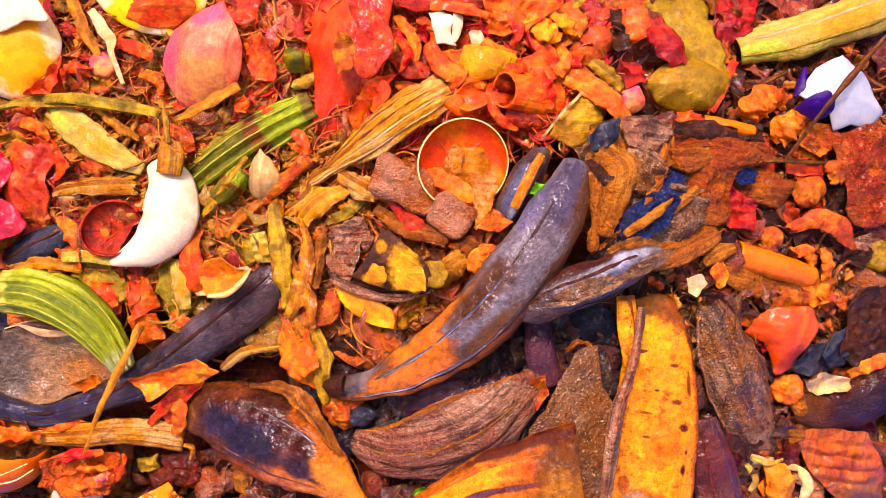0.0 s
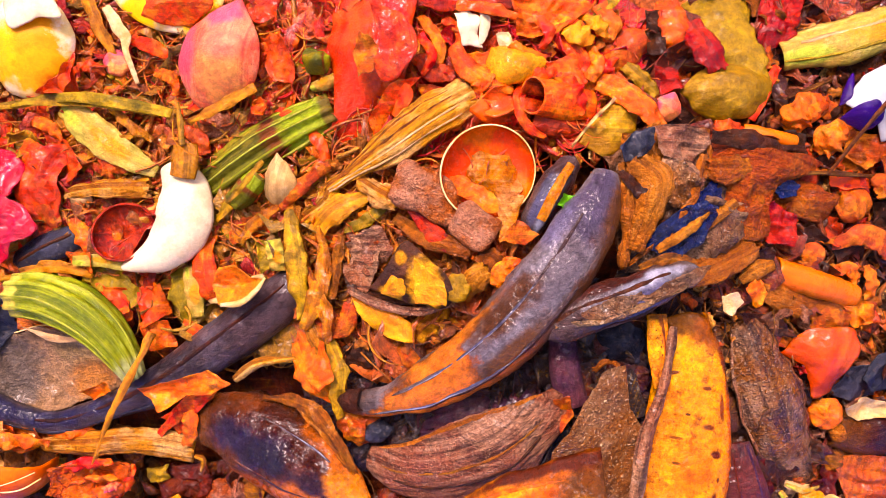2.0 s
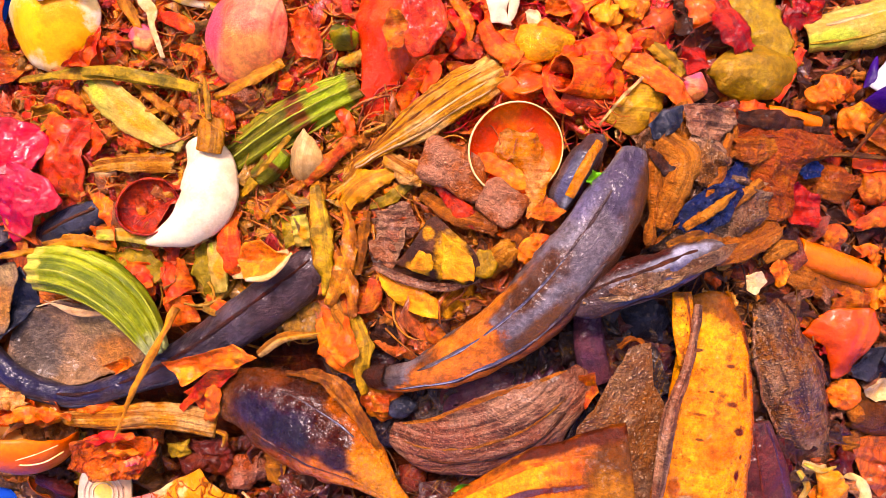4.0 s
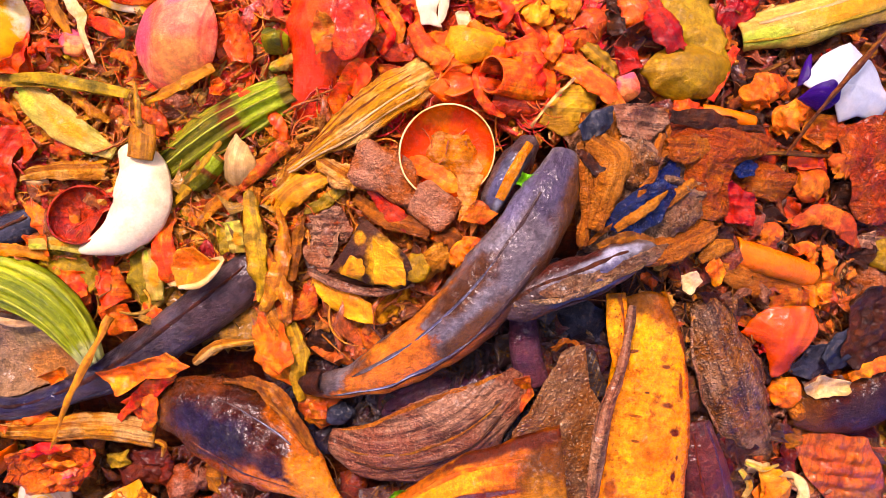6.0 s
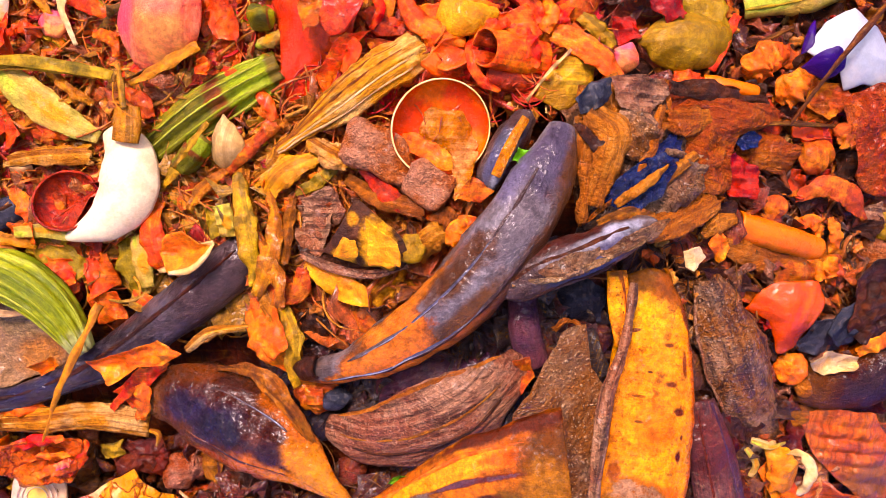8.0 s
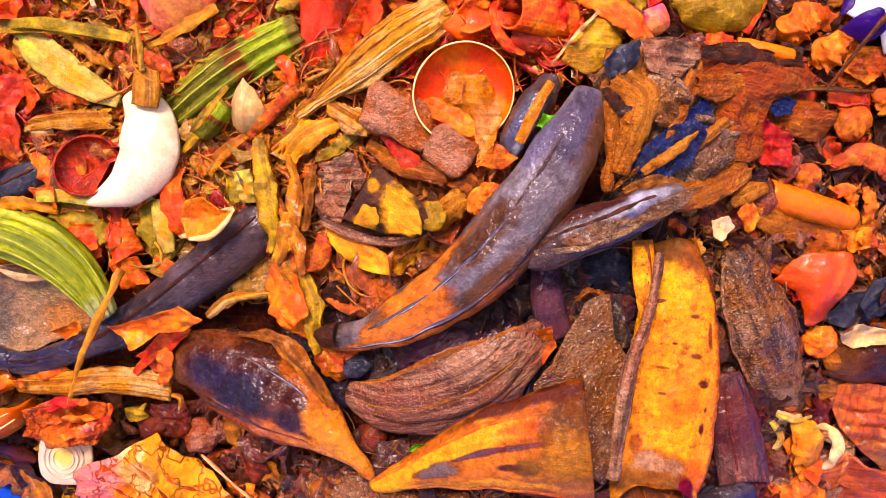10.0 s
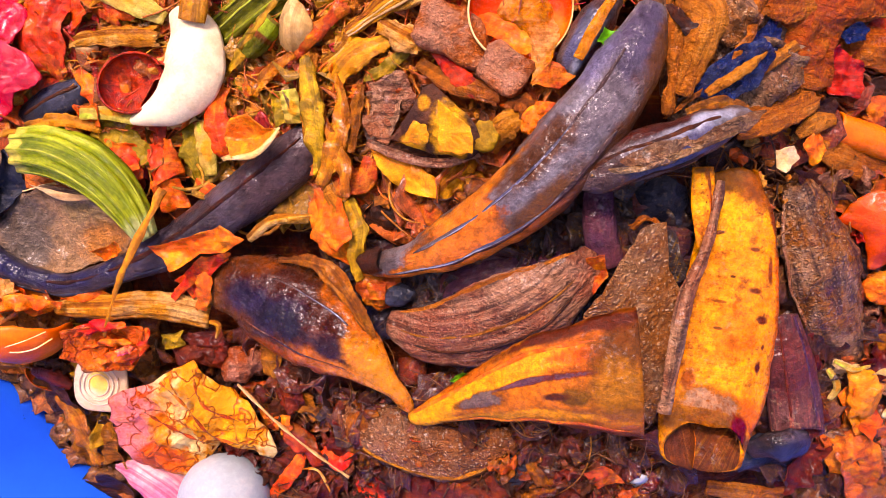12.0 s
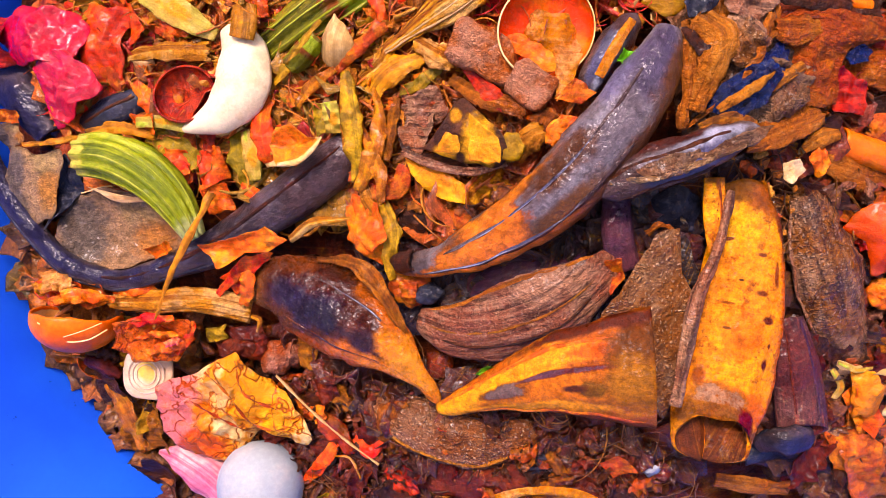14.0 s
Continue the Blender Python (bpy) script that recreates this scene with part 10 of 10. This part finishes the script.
strip("papery_skin", [(-225.8, -85.5, 185.0, 4.1), (-207.4, -81.5, 190.0, 7.7), (-191.4, -83.1, 186.0, 3.1)], MAT["skin_orange"], "torn orange papery skin under a black peel", "onion skin", arc=50, edge=0.2, wave=2.0, th=0.4, rough=1.6, n=36, m=12)
strip("onion_half", [(-218.0, -118.8, 166.0, 4.4), (-205.4, -120.9, 171.0, 9.2), (-197.9, -125.8, 167.0, 4.9)], MAT["leaf_dark_red"], "brown-red onion base beside the slice", "onion", arc=150, edge=0.05, th=0.8, rough=0.9, n=30, m=14)
strip("dark_leaf", [(-208.2, -131.1, 160.0, 4.4), (-196.3, -146.7, 163.0, 11.0), (-189.0, -166.8, 158.0, 5.0)], MAT["leaf_translucent"], "dark olive-brown leaf lying along the tub wall", "leaf", arc=40, edge=0.2, wave=1.6, th=0.5, rough=1.4, n=36, m=10)
strip("red_skin", [(-95.6, -133.9, 176.0, 4.8), (-82.9, -140.9, 181.0, 10.5), (-72.3, -153.8, 176.0, 5.3)], MAT["skin_brick"], "wet red-brown pepper skin by a twig", "pepper skin", arc=60, edge=0.12, wave=1.6, th=0.6, rough=1.2, n=36, m=12)
strip("red_skin", [(-73.4, -122.7, 178.0, 3.7), (-58.5, -133.1, 182.0, 8.9), (-51.3, -148.9, 177.0, 3.7)], MAT["leaf_dark_red"], "dark red wet skin under the twig", "pepper skin", arc=60, edge=0.12, wave=1.6, th=0.6, rough=1.2, n=36, m=12)
# curled skins beside the plantain mouth and the crescent shell
strip("glossy_skin", [(112.7, -132.3, 196.0, 8.4), (117.5, -127.8, 206.0, 12.4), (125.6, -125.6, 207.0, 13.3), (135.2, -125.7, 200.0, 10.7)], MAT["banana_long"], "glossy blue-black skin under a plantain mouth", "banana peel", arc=170, th=1.2, squash=0.7, rough=0.8, n=30, m=12)
strip("papery_curl", [(155.5, -94.5, 206.0, 1.9), (158.9, -92.1, 213.0, 4.2), (162.7, -97.3, 214.0, 5.1), (162.8, -104.8, 212.0, 4.7), (161.0, -111.4, 206.0, 1.9)], MAT["cream_skin"], "pale papery onion skin curled on red scraps", "onion skin", arc=120, th=0.5, rough=0.9, edge=0.12, wave=0.8, n=34, m=10)
HOLLOW = sheet("orange_peel", [(-109.7, -6.6, 205.0), (-105.9, 0.9, 209.0), (-98.4, 2.3, 211.0), (-91.3, -3.0, 212.0), (-85.7, -3.0, 213.0), (-87.4, -9.3, 212.0), (-96.0, -15.6, 209.0), (-106.1, -15.1, 206.0)], MAT["skin_amber"], "hollow orange peel with a pale curled rim", "peel", dome=-3.0, crumple=1.6, jag=0.06, curl=3.0, th=0.6, creases=0.5, round_=False)
strip("rim", [(-105.1, -15.3, 209.0, 1.2), (-94.9, -13.8, 214.0, 2.3), (-88.1, -8.5, 216.0, 2.5), (-83.9, -2.8, 216.0, 1.2)], MAT["cream_skin"], "pale rim", "", arc=100, th=0.6, rough=0.5, edge=0.05, n=30, m=8, parent=HOLLOW)

# the collapsed peel between the bananas and the russet slab
MASS = sheet("collapsed_peel", [(57.1, 51.0, 221.0), (74.5, 63.8, 221.0), (100.4, 61.4, 221.0), (102.1, 51.6, 221.0), (114.0, 40.1, 221.0), (123.4, 31.0, 221.0), (111.1, 9.6, 221.0), (89.1, 3.6, 221.0), (67.9, 1.6, 221.0), (63.9, 31.5, 221.0)], MAT["peel_matted"], "grey-brown collapsed banana peel, matted and torn", "banana peel", dome=2.0, crumple=4.6, grain=60, jag=0.08, folds=1.6, curl=3.0, th=0.8, creases=0.8, round_=False, rings=26, segs=110, fine=1.5)
sheet("knot", [(75.0, 44.7, 230.0), (88.0, 47.4, 230.0), (95.5, 38.5, 230.0), (94.3, 29.8, 230.0), (84.8, 27.7, 230.0), (75.7, 33.7, 230.0)], MAT["peel_grainy"], "matted tan knot", "", dome=4.0, crumple=4.2, grain=20, jag=0.1, folds=1.2, curl=3.0, th=0.6, creases=0.8, round_=False, rings=18, segs=72, fine=1.5, parent=MASS)
strip("torn_edge", [(65.0, 46.9, 230.0, 4.8), (66.0, 32.6, 233.0, 8.1), (66.0, 18.5, 232.0, 7.1), (64.8, 4.3, 228.0, 3.4)], MAT["peel_tan"], "tan torn edge", arc=80, th=1.0, rough=2.2, edge=0.2, wave=1.0, n=44, m=12, parent=MASS)
strip("torn_edge", [(97.5, 51.2, 226.0, 2.4), (85.8, 21.0, 231.0, 3.8), (73.5, 10.5, 229.0, 3.4), (64.4, 2.9, 226.0, 1.9)], MAT["peel_tan"], "tan torn edge", arc=70, th=0.8, rough=2.0, edge=0.25, wave=1.0, n=36, m=10, parent=MASS)
sheet("peel_sheet", [(96.1, 49.1, 220.0), (112.3, 55.3, 218.0), (138.2, 55.4, 212.0), (152.9, 52.3, 208.0), (150.9, 46.2, 208.0), (133.6, 40.9, 210.0), (128.2, 32.7, 210.0), (125.3, 17.5, 209.0), (112.4, 22.9, 214.0), (103.1, 34.1, 219.0)], MAT["peel_red"], "smooth orange-brown slab of dried peel with fibrous edges", "banana peel", dome=3.0, crumple=1.8, grain=-12, folds=0.5, jag=0.07, curl=2.0, th=0.8, creases=0.4, round_=False, rings=20, segs=96, fine=1.4)
LIP = strip("peel_lip", [(33.6, -17.2, 238.0, 2.3), (49.9, -14.7, 244.0, 4.6), (67.6, -7.8, 245.0, 5.5), (85.0, -0.5, 243.0, 4.6), (97.3, 5.8, 238.0, 1.9)], MAT["peel_matted"], "ragged dark brown lip of split banana skin", "banana peel", arc=80, th=1.2, rough=2.4, edge=0.2, wave=1.4, n=60, m=12)
strip("frayed_edge", [(36.9, -18.4, 240.0, 0.9), (52.0, -16.4, 245.0, 1.6), (69.7, -10.0, 246.0, 1.6), (87.3, -2.3, 243.0, 1.1)], MAT["peel_matted"], "frayed edge", arc=60, th=0.5, rough=1.6, edge=0.3, wave=1.2, n=48, m=6, parent=LIP)

sheet("blue_skin", [(72.6, 12.2, 229.0), (78.0, 20.8, 231.0), (84.3, 26.5, 232.0), (97.1, 32.3, 230.0), (103.4, 26.5, 227.0), (96.9, 15.3, 227.0), (84.8, 7.7, 228.0)], MAT["skin_blue"], "deep blue-black wet fold of banana skin", "banana peel", dome=2.0, crumple=3.6, grain=40, folds=1.4, jag=0.08, curl=3.0, th=0.6, creases=0.7, round_=False, rings=16, segs=64, fine=1.4)
strip("torn_strip", [(98.9, 27.6, 232.0, 1.4), (88.7, 19.3, 235.0, 3.1), (77.0, 11.6, 234.0, 1.9)], MAT["peel_tan"], "tan torn strip lying across blue-black skin", "banana peel", arc=60, th=0.8, rough=2.0, edge=0.25, wave=1.0, n=32, m=10)
